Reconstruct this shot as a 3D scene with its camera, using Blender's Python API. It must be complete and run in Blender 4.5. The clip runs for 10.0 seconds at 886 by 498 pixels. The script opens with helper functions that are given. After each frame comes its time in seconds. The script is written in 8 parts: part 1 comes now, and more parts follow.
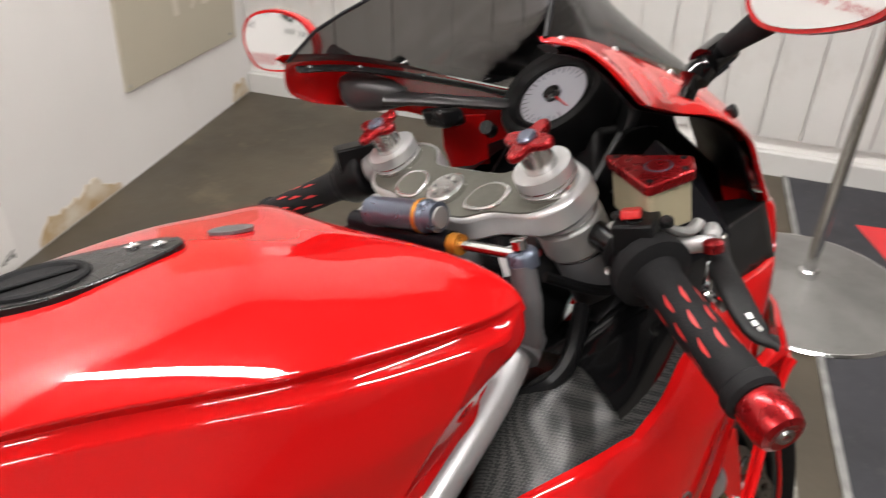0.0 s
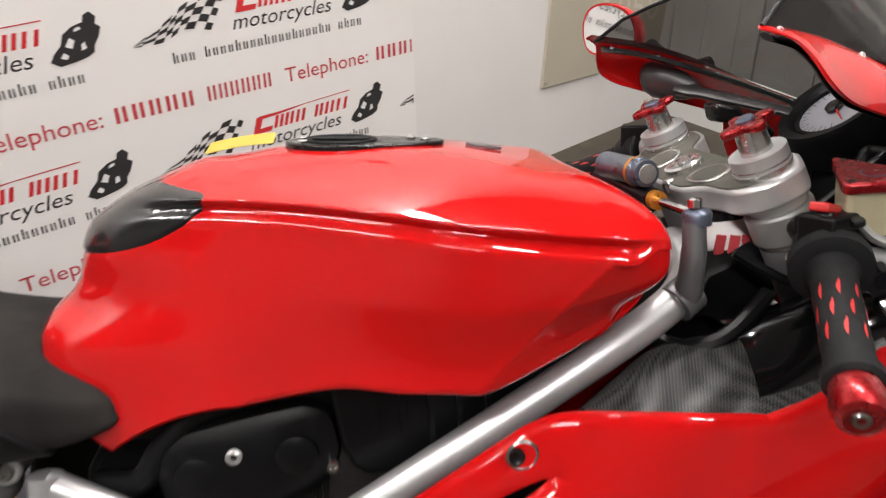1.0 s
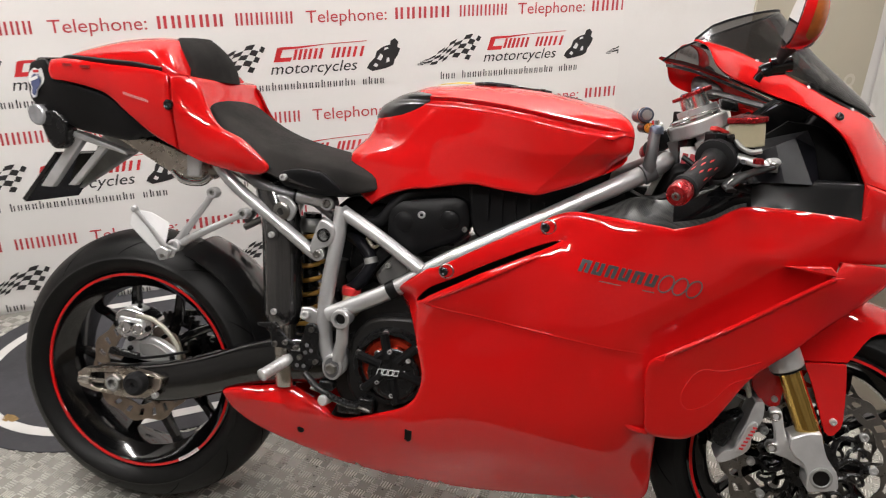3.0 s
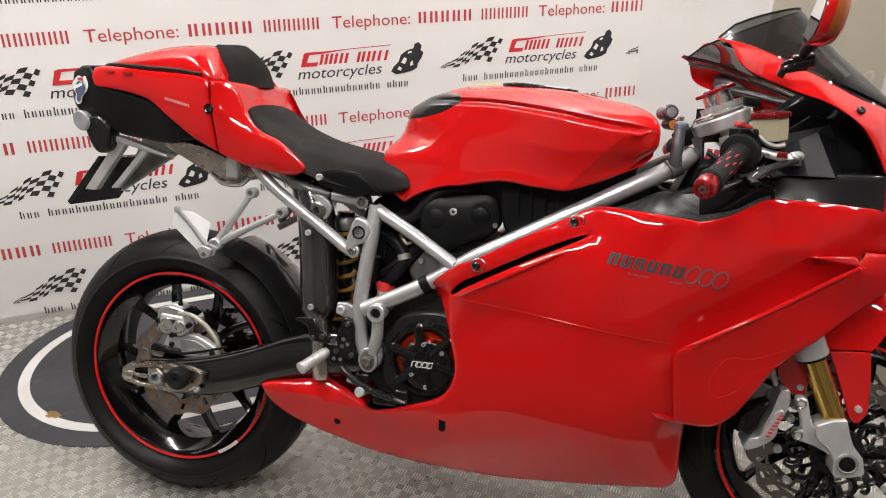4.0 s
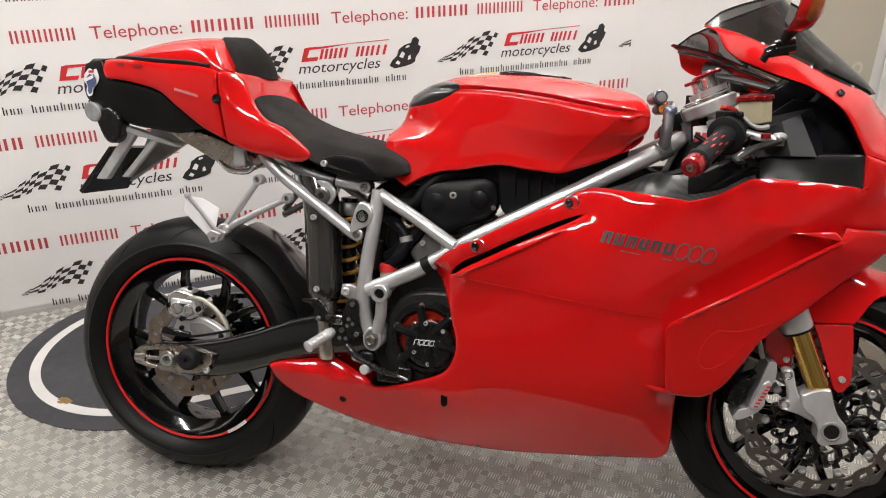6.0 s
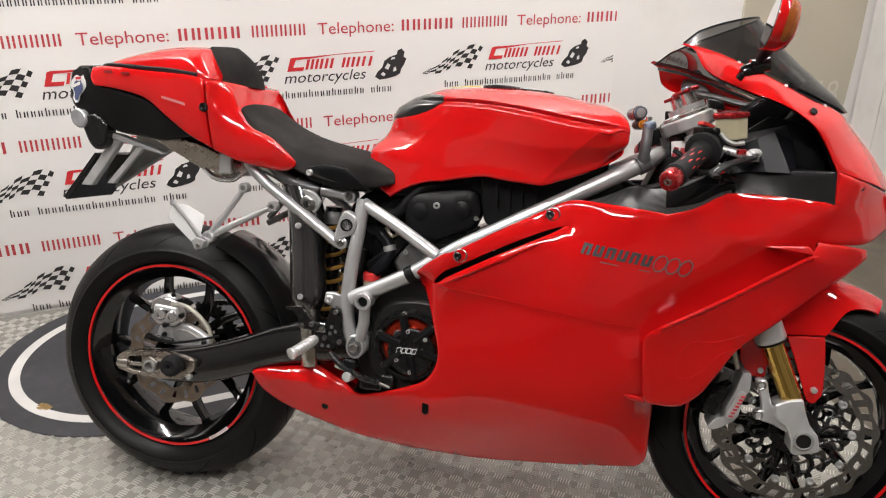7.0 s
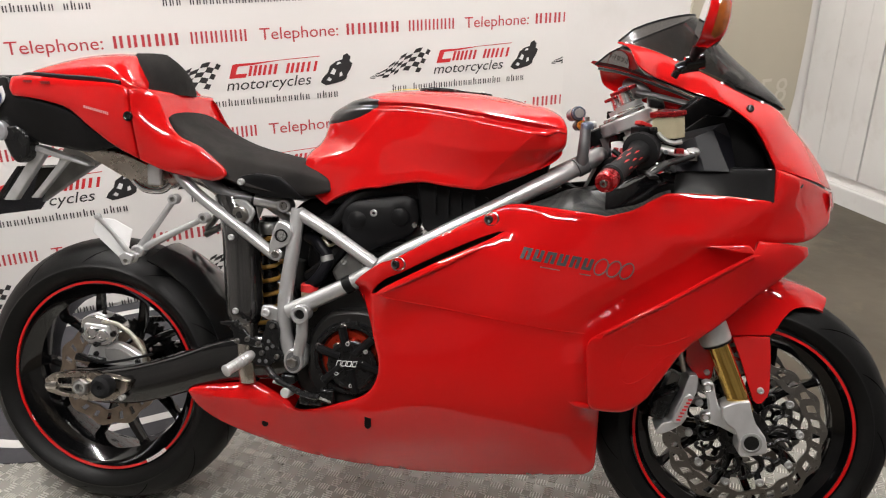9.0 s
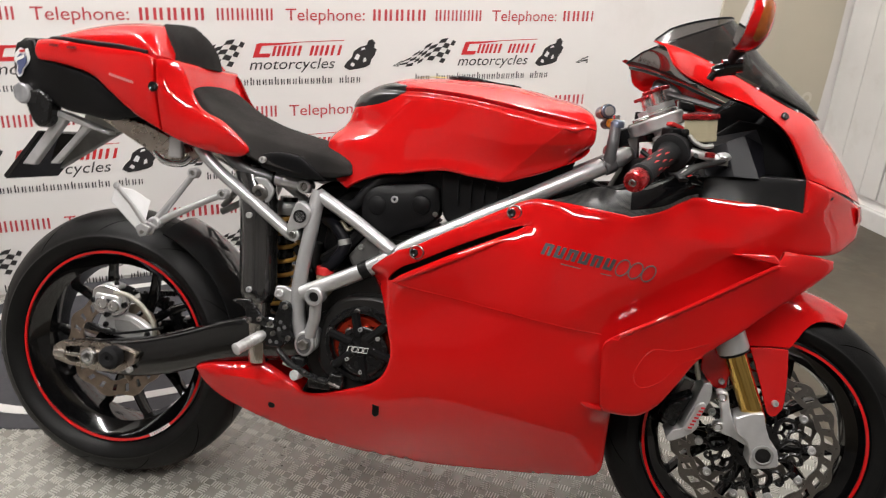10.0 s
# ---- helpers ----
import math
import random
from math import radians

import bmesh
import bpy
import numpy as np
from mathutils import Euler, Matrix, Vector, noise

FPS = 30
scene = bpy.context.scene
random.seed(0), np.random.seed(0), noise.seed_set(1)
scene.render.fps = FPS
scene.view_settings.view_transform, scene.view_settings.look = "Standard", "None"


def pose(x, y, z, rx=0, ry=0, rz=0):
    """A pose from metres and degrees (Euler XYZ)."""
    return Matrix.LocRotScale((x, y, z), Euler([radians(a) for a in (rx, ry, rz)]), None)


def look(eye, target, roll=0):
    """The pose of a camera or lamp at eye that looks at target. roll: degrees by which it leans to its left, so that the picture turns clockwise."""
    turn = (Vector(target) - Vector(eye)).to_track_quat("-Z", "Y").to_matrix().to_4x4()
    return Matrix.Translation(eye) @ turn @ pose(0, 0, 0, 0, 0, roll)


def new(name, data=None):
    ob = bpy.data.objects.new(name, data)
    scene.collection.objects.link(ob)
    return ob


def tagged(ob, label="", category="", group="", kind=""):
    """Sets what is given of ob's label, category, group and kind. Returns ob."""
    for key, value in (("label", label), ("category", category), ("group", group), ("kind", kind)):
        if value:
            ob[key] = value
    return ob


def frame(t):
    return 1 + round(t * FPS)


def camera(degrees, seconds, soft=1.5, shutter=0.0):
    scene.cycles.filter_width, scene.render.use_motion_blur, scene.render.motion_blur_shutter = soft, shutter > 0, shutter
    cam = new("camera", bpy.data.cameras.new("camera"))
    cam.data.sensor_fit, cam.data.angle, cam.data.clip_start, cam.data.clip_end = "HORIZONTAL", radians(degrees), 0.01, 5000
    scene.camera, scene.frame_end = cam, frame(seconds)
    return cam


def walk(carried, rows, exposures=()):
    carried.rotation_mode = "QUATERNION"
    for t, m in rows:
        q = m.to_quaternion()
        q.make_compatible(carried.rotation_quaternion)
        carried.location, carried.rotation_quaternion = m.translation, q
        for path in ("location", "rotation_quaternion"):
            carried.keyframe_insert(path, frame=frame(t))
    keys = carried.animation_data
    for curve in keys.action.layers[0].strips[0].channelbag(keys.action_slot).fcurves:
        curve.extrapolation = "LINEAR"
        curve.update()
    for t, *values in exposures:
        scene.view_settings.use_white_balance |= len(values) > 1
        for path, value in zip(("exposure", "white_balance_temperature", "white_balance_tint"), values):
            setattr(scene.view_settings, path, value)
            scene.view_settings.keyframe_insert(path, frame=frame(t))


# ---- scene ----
from mathutils.geometry import delaunay_2d_cdt

cam = camera(59.8, 10.0, soft=1.1, shutter=0.3)
PATH = [
    (0.0, (0.690, -0.219, 1.252), (1.812, 1.022, 0.156), 0.95),
    (0.3, (0.700, -0.250, 1.246), (1.520, 1.210, 0.152), -2.2),
    (0.5, (0.750, -0.281, 1.233), (1.296, 1.328, 0.177), -0.4),
    (1.0, (0.771, -0.446, 1.243), (0.998, 1.259, 0.221), -1.25),
    (1.5, (0.776, -0.695, 1.253), (0.795, 1.063, 0.300), 1.05),
    (2.0, (0.820, -0.895, 1.281), (0.686, 0.873, 0.354), 1.0),
    (2.5, (0.929, -1.116, 1.285), (0.668, 0.687, 0.458), 1.1),
    (3.0, (0.980, -1.263, 1.303), (0.595, 0.510, 0.460), 0.0),
    (3.2, (0.973, -1.311, 1.315), (0.577, 0.465, 0.483), -0.2),
    (4.5, (0.961, -1.327, 1.305), (0.524, 0.434, 0.462), -1.5),
    (5.0, (0.976, -1.352, 1.301), (0.566, 0.410, 0.447), -1.0),
    (5.5, (0.975, -1.379, 1.305), (0.568, 0.392, 0.468), -2.0),
    (6.8, (0.964, -1.411, 1.304), (0.535, 0.353, 0.467), -0.3),
    (7.0, (0.974, -1.416, 1.312), (0.598, 0.374, 0.501), -0.3),
    (7.5, (0.972, -1.416, 1.315), (0.607, 0.383, 0.522), -0.2),
    (8.0, (0.987, -1.402, 1.305), (0.602, 0.379, 0.480), -0.5),
    (8.5, (0.998, -1.383, 1.309), (0.620, 0.417, 0.524), -0.1),
    (9.0, (1.026, -1.361, 1.298), (0.729, 0.448, 0.498), -0.8),
    (9.5, (1.030, -1.355, 1.305), (0.743, 0.455, 0.502), -1.6),
    (10.0, (0.997, -1.353, 1.281), (0.687, 0.449, 0.470), 2.6),
]
walk(cam, [(t, look(eye, target, roll)) for t, eye, target, roll in PATH], [(0.0, -0.05), (0.5, 0.05), (1.0, -0.10), (1.5, -0.22), (2.0, -0.40), (2.5, -0.2), (3.0, -0.04), (10.0, 0.0)])

# ---- world and large lights ----
world = bpy.data.worlds.new("room_dark")
scene.world = world
world.use_nodes = True
world.node_tree.nodes["Background"].inputs[0].default_value = (0.9, 0.95, 1.0, 1)
world.node_tree.nodes["Background"].inputs[1].default_value = 0.02
LAMP = 132.0

# ---- axes of the room: u runs along the banner wall, v from the floor towards it ----
YAW = radians(32.756)
UX, UY = math.cos(YAW), math.sin(YAW)
WALL_V = 1.0709


def uv(u, v, z=0.0):
    return Vector((u * UX - v * UY, u * UY + v * UX, z))


ROOM = Matrix.Rotation(YAW, 4, "Z")

# ---- materials ----


def nodes_of(m):
    return m.node_tree.nodes, m.node_tree.links


def mat(name, color, rough=0.5, metal=0.0, coat=0.0, vary=0.12, scale=6.0, bump=0.0, bscale=200.0, spec=0.5, color2=None, rvary=0.1, fleck=0.0, fscale=60.0, fcolor=(0.05, 0.04, 0.03)):
    """A surface with colour variation at a large and a fine scale, uneven gloss and fine relief."""
    m = bpy.data.materials.new(name)
    m.use_nodes = True
    n, l = nodes_of(m)
    p = n["Principled BSDF"]
    tc = n.new("ShaderNodeTexCoord")
    big = n.new("ShaderNodeTexNoise")
    big.inputs["Scale"].default_value, big.inputs["Detail"].default_value = scale, 5
    l.new(tc.outputs["Object"], big.inputs["Vector"])
    mix = n.new("ShaderNodeMix")
    mix.data_type = "RGBA"
    c2 = color2 or tuple(c * (1 - vary) for c in color)
    mix.inputs[6].default_value, mix.inputs[7].default_value = (*color, 1), (*c2, 1)
    ramp = n.new("ShaderNodeMapRange")
    ramp.inputs[1].default_value, ramp.inputs[2].default_value = 0.35, 0.65
    l.new(big.outputs["Fac"], ramp.inputs[0])
    l.new(ramp.outputs[0], mix.inputs[0])
    out = mix.outputs[2]
    if fleck > 0:
        fn = n.new("ShaderNodeTexNoise")
        fn.inputs["Scale"].default_value, fn.inputs["Detail"].default_value, fn.inputs["Roughness"].default_value = fscale, 8, 0.7
        l.new(tc.outputs["Object"], fn.inputs["Vector"])
        fr = n.new("ShaderNodeMapRange")
        fr.inputs[1].default_value, fr.inputs[2].default_value = 0.55, 0.75
        fr.inputs[4].default_value = fleck
        l.new(fn.outputs["Fac"], fr.inputs[0])
        m2 = n.new("ShaderNodeMix")
        m2.data_type = "RGBA"
        m2.inputs[7].default_value = (*fcolor, 1)
        l.new(fr.outputs[0], m2.inputs[0])
        l.new(out, m2.inputs[6])
        out = m2.outputs[2]
    l.new(out, p.inputs["Base Color"])
    p.inputs["Metallic"].default_value = metal
    p.inputs["Specular IOR Level"].default_value = spec
    p.inputs["Coat Weight"].default_value = coat
    p.inputs["Coat Roughness"].default_value = 0.012
    p.inputs["Coat IOR"].default_value = 1.52
    rr = n.new("ShaderNodeMapRange")
    rr.inputs[3].default_value, rr.inputs[4].default_value = max(rough - rvary, 0.02), rough + rvary
    rn = n.new("ShaderNodeTexNoise")
    rn.inputs["Scale"].default_value, rn.inputs["Detail"].default_value = scale * 5, 4
    l.new(tc.outputs["Object"], rn.inputs["Vector"])
    l.new(rn.outputs["Fac"], rr.inputs[0])
    l.new(rr.outputs[0], p.inputs["Roughness"])
    if bump > 0:
        bn = n.new("ShaderNodeTexNoise")
        bn.inputs["Scale"].default_value, bn.inputs["Detail"].default_value = bscale, 3
        l.new(tc.outputs["Object"], bn.inputs["Vector"])
        bp = n.new("ShaderNodeBump")
        bp.inputs["Strength"].default_value, bp.inputs["Distance"].default_value = bump, 0.002
        l.new(bn.outputs["Fac"], bp.inputs["Height"])
        l.new(bp.outputs["Normal"], p.inputs["Normal"])
    return m


def carbon(name, scale=480.0, light=0.032, coat=0.30, coat_rough=0.12):
    """Lacquered twill weave."""
    m = mat(name, (0.008, 0.008, 0.009), 0.32, 0.0, coat, 0.2, 5, spec=0.12)
    n, l = nodes_of(m)
    p = n["Principled BSDF"]
    p.inputs["Coat Roughness"].default_value = coat_rough
    tc = n.new("ShaderNodeTexCoord")
    mp = n.new("ShaderNodeMapping")
    mp.inputs["Rotation"].default_value = (0.3, 0.2, 0.6)
    l.new(tc.outputs["Object"], mp.inputs["Vector"])
    ck = n.new("ShaderNodeTexChecker")
    ck.inputs["Scale"].default_value = scale
    ck.inputs["Color1"].default_value, ck.inputs["Color2"].default_value = (0.008, 0.008, 0.009, 1), (light, light, light * 0.95, 1)
    l.new(mp.outputs[0], ck.inputs["Vector"])
    l.new(ck.outputs["Color"], p.inputs["Base Color"])
    return m


RED = mat("red_paint", (0.50, 0.0055, 0.006), 0.45, 0.0, 1.0, 0.10, 3.0, bump=0.10, bscale=14, rvary=0.05, spec=0.0)
RED.node_tree.nodes["Principled BSDF"].inputs["Coat IOR"].default_value = 1.57
REDIN = mat("red_inner", (0.20, 0.004, 0.004), 0.55, 0.0, 0.0, 0.2, 8)
SILVER = mat("silver_frame", (0.52, 0.52, 0.525), 0.36, 0.7, 0.15, 0.12, 14, fleck=0.25, fscale=45, fcolor=(0.2, 0.19, 0.18))
GREYTUBE = mat("grey_tube", (0.15, 0.15, 0.155), 0.4, 0.5, 0.0, 0.15, 14)
ALU = mat("cast_aluminium", (0.62, 0.62, 0.62), 0.34, 0.6, 0.0, 0.18, 25, 0.08, 300)
ALUDULL = mat("dull_aluminium", (0.42, 0.42, 0.41), 0.5, 0.7, 0.0, 0.3, 20, 0.1, 200)
BASEGREY = mat("scuffed_base_metal", (0.24, 0.235, 0.225), 0.35, 0.4, 0.0, 0.3, 6, fleck=0.4, fscale=14, fcolor=(0.12, 0.11, 0.10))
CASTGREY = mat("rough_grey_casting", (0.13, 0.127, 0.123), 0.45, 0.4, 0.0, 0.35, 25, 0.2, 120)
OLIVE = mat("dull_olive_casting", (0.085, 0.082, 0.066), 0.5, 0.3, 0.0, 0.25, 20, 0.1, 200)
CAPS = mat("turned_aluminium", (0.66, 0.65, 0.63), 0.24, 0.9, 0.0, 0.12, 30)
CHROME = mat("polished_steel", (0.80, 0.80, 0.80), 0.14, 1.0, 0.0, 0.08, 20, rvary=0.06)
STEEL = mat("disc_steel", (0.30, 0.29, 0.276), 0.30, 1.0, 0.0, 0.2, 30, rvary=0.1)
BRONZE = mat("heated_disc_steel", (0.30, 0.24, 0.19), 0.35, 0.9, 0.0, 0.3, 30)
GOLD = mat("gold_fork", (0.75, 0.50, 0.14), 0.16, 1.0, 0.0, 0.1, 20, rvary=0.05)
SPRING = mat("gold_spring", (0.55, 0.30, 0.06), 0.4, 0.3, 0.2, 0.2, 20)
TITAN = mat("titanium_pipe", (0.56, 0.51, 0.45), 0.28, 1.0, 0.0, 0.25, 9, color2=(0.30, 0.25, 0.21))
BLACK = mat("black_plastic", (0.005, 0.005, 0.0055), 0.40, 0.0, 0.0, 0.3, 12, 0.1, 500, spec=0.18)
SATIN = mat("satin_black_metal", (0.006, 0.006, 0.0064), 0.27, 0.0, 0.0, 0.25, 10, spec=0.42)
GLOSSB = mat("gloss_black", (0.003, 0.003, 0.0033), 0.10, 0.0, 0.3, 0.2, 10, spec=0.5, rvary=0.03)
GREYP = mat("dark_grey_plastic", (0.006, 0.006, 0.008), 0.36, 0.0, 0.0, 0.2, 10, 0.1, 400, spec=0.14)
ENGINE = mat("engine_casting", (0.020, 0.019, 0.0185), 0.42, 0.35, 0.0, 0.4, 18, 0.3, 150)
LEVERB = mat("worn_black_anodising", (0.008, 0.008, 0.0085), 0.5, 0.2, 0.0, 0.3, 40, 0.1, 400, spec=0.3)
# near-black that paints the shade inside tyre grooves and a housing seam
GROOVE_SHADE = mat("groove_shade", (0.0012, 0.0012, 0.0013), 0.9, 0.0, 0.0, 0.2, 20, spec=0.02)
ARMB = mat("black_arm_paint", (0.004, 0.004, 0.0043), 0.18, 0.0, 0.5, 0.25, 8, spec=0.55, rvary=0.05)
RUBBER = mat("tyre_rubber", (0.0065, 0.0064, 0.0064), 0.46, 0.0, 0.0, 0.3, 9, 0.15, 300, spec=0.16, fleck=0.2, fscale=30, fcolor=(0.016, 0.015, 0.0145))
GRIP = mat("grip_rubber", (0.008, 0.008, 0.0088), 0.7, 0.0, 0.0, 0.2, 20, 0.2, 600, spec=0.22)
SUEDE = mat("suede_seat", (0.013, 0.012, 0.0116), 0.9, 0.0, 0.0, 0.35, 9, 0.5, 700, spec=0.1, color2=(0.027, 0.0245, 0.023))
REDANO = mat("red_anodised", (0.32, 0.009, 0.012), 0.28, 0.75, 0.3, 0.1, 20)
REDCAP = mat("red_plastic", (0.55, 0.02, 0.02), 0.4, 0.0, 0.2, 0.1, 20)
CARBON = carbon("carbon_weave", 430.0, 0.050, 0.12, 0.2)
CARBON2 = carbon("smooth_carbon", 700.0, 0.010, 1.0, 0.03)
PEGW = mat("pale_cast_peg", (0.78, 0.78, 0.78), 0.45, 0.1, 0.0, 0.12, 20, 0.1, 250)
SHIELD = mat("dark_polished_shield", (0.075, 0.073, 0.073), 0.15, 0.7, 1.0, 0.3, 8, color2=(0.035, 0.034, 0.034), rvary=0.05)
PIPE = mat("polished_pipe", (0.52, 0.49, 0.45), 0.24, 1.0, 0.0, 0.2, 14)
STICK = mat("white_sticker", (0.75, 0.75, 0.74), 0.45, 0.0, 0.3, 0.06, 20)
BLUEST = mat("blue_sticker", (0.04, 0.06, 0.16), 0.4, 0.0, 0.3, 0.1, 20)
DIAL = mat("dial_white", (0.36, 0.37, 0.41), 0.5, 0.0, 0.3, 0.05, 30)
PALEPRINT = mat("faded_print", (0.55, 0.26, 0.25), 0.45, 0.0, 0.3, 0.1, 30)
DIRT = mat("dark_grit", (0.055, 0.045, 0.032), 0.8, 0.0, 0.0, 0.4, 60)
DARKPRINT = mat("dark_decal", (0.03, 0.03, 0.032), 0.45, 0.0, 0.5, 0.1, 30)
FLUID = mat("milky_reservoir", (0.38, 0.335, 0.225), 0.35, 0.0, 0.2, 0.12, 30)
YELLOW = mat("yellow_paper", (0.47, 0.335, 0.045), 0.7, 0.0, 0.0, 0.08, 20)
BLUEANO = mat("blue_grey_anodised", (0.13, 0.15, 0.20), 0.3, 0.7, 0.1, 0.1, 20)
ORANGE = mat("gold_anodised", (0.75, 0.30, 0.04), 0.3, 0.7, 0.0, 0.1, 20)
CLUTCHR = mat("red_orange_anodised", (0.48, 0.035, 0.012), 0.3, 0.75, 0.0, 0.15, 20)
HOSE = mat("braided_hose", (0.45, 0.43, 0.36), 0.45, 0.5, 0.0, 0.2, 200, 0.3, 900)
LENS = mat("red_lens", (0.5, 0.02, 0.02), 0.15, 0.0, 0.8, 0.1, 20)
LAMPPALE = mat("clear_lamp_lens", (0.34, 0.34, 0.35), 0.15, 0.3, 0.6, 0.3, 40)
MIRROR = mat("mirror_glass", (0.9, 0.9, 0.9), 0.03, 1.0, 0.0, 0.02, 5, rvary=0.01)
WALLW = mat("white_wall_paint", (0.74, 0.72, 0.70), 0.75, 0.0, 0.0, 0.06, 1.5, 0.2, 60, fleck=0.10, fscale=3.0, fcolor=(0.42, 0.36, 0.28))
BANNER = mat("banner_vinyl", (0.76, 0.742, 0.72), 0.5, 0.0, 0.0, 0.05, 0.9, 0.06, 30)
PRINTRED = mat("red_print", (0.50, 0.05, 0.06), 0.5, 0.0, 0.0, 0.12, 8)
PRINTRED2 = mat("bright_red_print", (0.58, 0.025, 0.03), 0.5, 0.0, 0.0, 0.1, 8)
PRINTBLACK = mat("black_print", (0.022, 0.021, 0.022), 0.5, 0.0, 0.0, 0.2, 30)
POSTER = mat("beige_board", (0.46, 0.42, 0.33), 0.6, 0.0, 0.0, 0.08, 2)
POSTERT = mat("pale_board_print", (0.56, 0.52, 0.44), 0.6, 0.0, 0.0, 0.05, 4)
CONCRETE = mat("painted_concrete", (0.074, 0.060, 0.041), 0.5, 0.0, 0.0, 0.35, 2.5, 0.3, 40, fleck=0.65, fscale=3.5, fcolor=(0.16, 0.125, 0.08))
PLATE = mat("chequer_plate_steel", (0.285, 0.275, 0.245), 0.42, 0.2, 0.0, 0.25, 3.0, 0.15, 120, fleck=0.55, fscale=7.0, fcolor=(0.17, 0.15, 0.115))
TREAD = mat("worn_tread_steel", (0.66, 0.645, 0.60), 0.30, 0.35, 0.0, 0.2, 5.0, fleck=0.4, fscale=9.0, fcolor=(0.27, 0.25, 0.22))
MATTING = mat("dark_rubber_mat", (0.034, 0.034, 0.040), 0.7, 0.0, 0.0, 0.35, 4, 0.3, 120, fleck=0.2, fscale=25, fcolor=(0.13, 0.12, 0.11))
MATWHITE = mat("white_mat_print", (0.55, 0.54, 0.52), 0.6, 0.0, 0.0, 0.15, 5, fleck=0.25, fscale=12, fcolor=(0.25, 0.23, 0.2))
DASHGREY = mat("dark_dash_casting", (0.055, 0.052, 0.053), 0.34, 0.35, 0.0, 0.3, 30, 0.1, 200)
AMBER = mat("amber_lens", (0.30, 0.075, 0.012), 0.2, 0.0, 0.5, 0.25, 60, 0.2, 500)
# brown for the unseen wall stretch, dark to keep reflections in the paint weak
FARWALL = mat("low_bounce_brown_wall", (0.20, 0.185, 0.165), 0.8, 0.0, 0.0, 0.4, 0.9, 0.2, 30)
LEAF = mat("dry_leaf", (0.28, 0.17, 0.05), 0.7, 0.0, 0.0, 0.4, 60)
CEIL = mat("ceiling_white", (0.7, 0.69, 0.67), 0.8, 0.0, 0.0, 0.08, 2)
# unseen ceiling, its dark tone chosen to deepen blacks and reflections
DARKCEIL = mat("low_bounce_ceiling", (0.16, 0.155, 0.15), 0.85, 0.0, 0.0, 0.3, 1.2, 0.2, 20)
# tone of the unseen walls, set by how much light they should return
DARKWALL = mat("low_bounce_wall", (0.30, 0.285, 0.27), 0.8, 0.0, 0.0, 0.4, 0.9, 0.2, 30)
STAIN = mat("damp_plaster", (0.42, 0.30, 0.16), 0.85, 0.0, 0.0, 0.4, 14, 0.6, 40, color2=(0.62, 0.56, 0.46))
WOODW = mat("white_painted_boards", (0.59, 0.58, 0.56), 0.6, 0.0, 0.0, 0.12, 2.0, 0.25, 40, fleck=0.35, fscale=5, fcolor=(0.35, 0.32, 0.28))


def tinted(name, color, gloss):
    """Thin tinted sheet: see-through with a mirror gloss."""
    m = bpy.data.materials.new(name)
    m.use_nodes = True
    n, l = nodes_of(m)
    out = n["Material Output"]
    n.remove(n["Principled BSDF"])
    tr = n.new("ShaderNodeBsdfTransparent")
    tr.inputs[0].default_value = (*color, 1)
    gl = n.new("ShaderNodeBsdfGlossy")
    gl.inputs["Roughness"].default_value = 0.11
    fr = n.new("ShaderNodeFresnel")
    fr.inputs[0].default_value = 1.33
    mx = n.new("ShaderNodeMixShader")
    df = n.new("ShaderNodeBsdfDiffuse")
    df.inputs[0].default_value = (0.20, 0.19, 0.187, 1)
    dm_ = n.new("ShaderNodeMixShader")
    dm_.inputs[0].default_value = gloss
    l.new(tr.outputs[0], dm_.inputs[1])
    l.new(df.outputs[0], dm_.inputs[2])
    l.new(fr.outputs[0], mx.inputs[0])
    l.new(dm_.outputs[0], mx.inputs[1])
    l.new(gl.outputs[0], mx.inputs[2])
    l.new(mx.outputs[0], out.inputs["Surface"])
    return m


SMOKE = tinted("smoked_acrylic", (0.20, 0.192, 0.187), 0.05)


def glow(name, color, strength):
    m = bpy.data.materials.new(name)
    m.use_nodes = True
    p = m.node_tree.nodes["Principled BSDF"]
    p.inputs["Base Color"].default_value = (0.9, 0.9, 0.9, 1)
    p.inputs["Emission Color"].default_value = (*color, 1)
    p.inputs["Emission Strength"].default_value = strength
    return m


TUBE = glow("lit_diffuser", (1.0, 0.96, 0.93), LAMP)


# ---- geometry tools ----


def spline(pts, n=6, closed=False):
    """Smooth line through the points."""
    p = np.array(pts, float)
    if len(p) < 3:
        return p if not closed else p
    k = len(p)
    out = []
    for i in range(k if closed else k - 1):
        a, b, c, d = (p[(i + j) % k] if closed else p[min(max(i + j, 0), k - 1)] for j in (-1, 0, 1, 2))
        for s in range(n):
            t = s / n
            out.append(0.5 * ((2 * b) + (c - a) * t + (2 * a - 5 * b + 4 * c - d) * t * t + (3 * b - a - 3 * c + d) * t**3))
    if not closed:
        out.append(p[-1])
    return np.array(out)


def ring_of(*segs, n=5):
    """A closed line of smooth stretches that meet in corners."""
    out = []
    for s in segs:
        out.extend(spline(s, n)[:-1] if True else [])
    return np.array(out)


def lerp(table, x):
    """A smooth reading of a table of rows (x, a, b, ...)."""
    tab = np.array(table, float)
    return spline_at(tab[:, 0], tab[:, 1:], x)


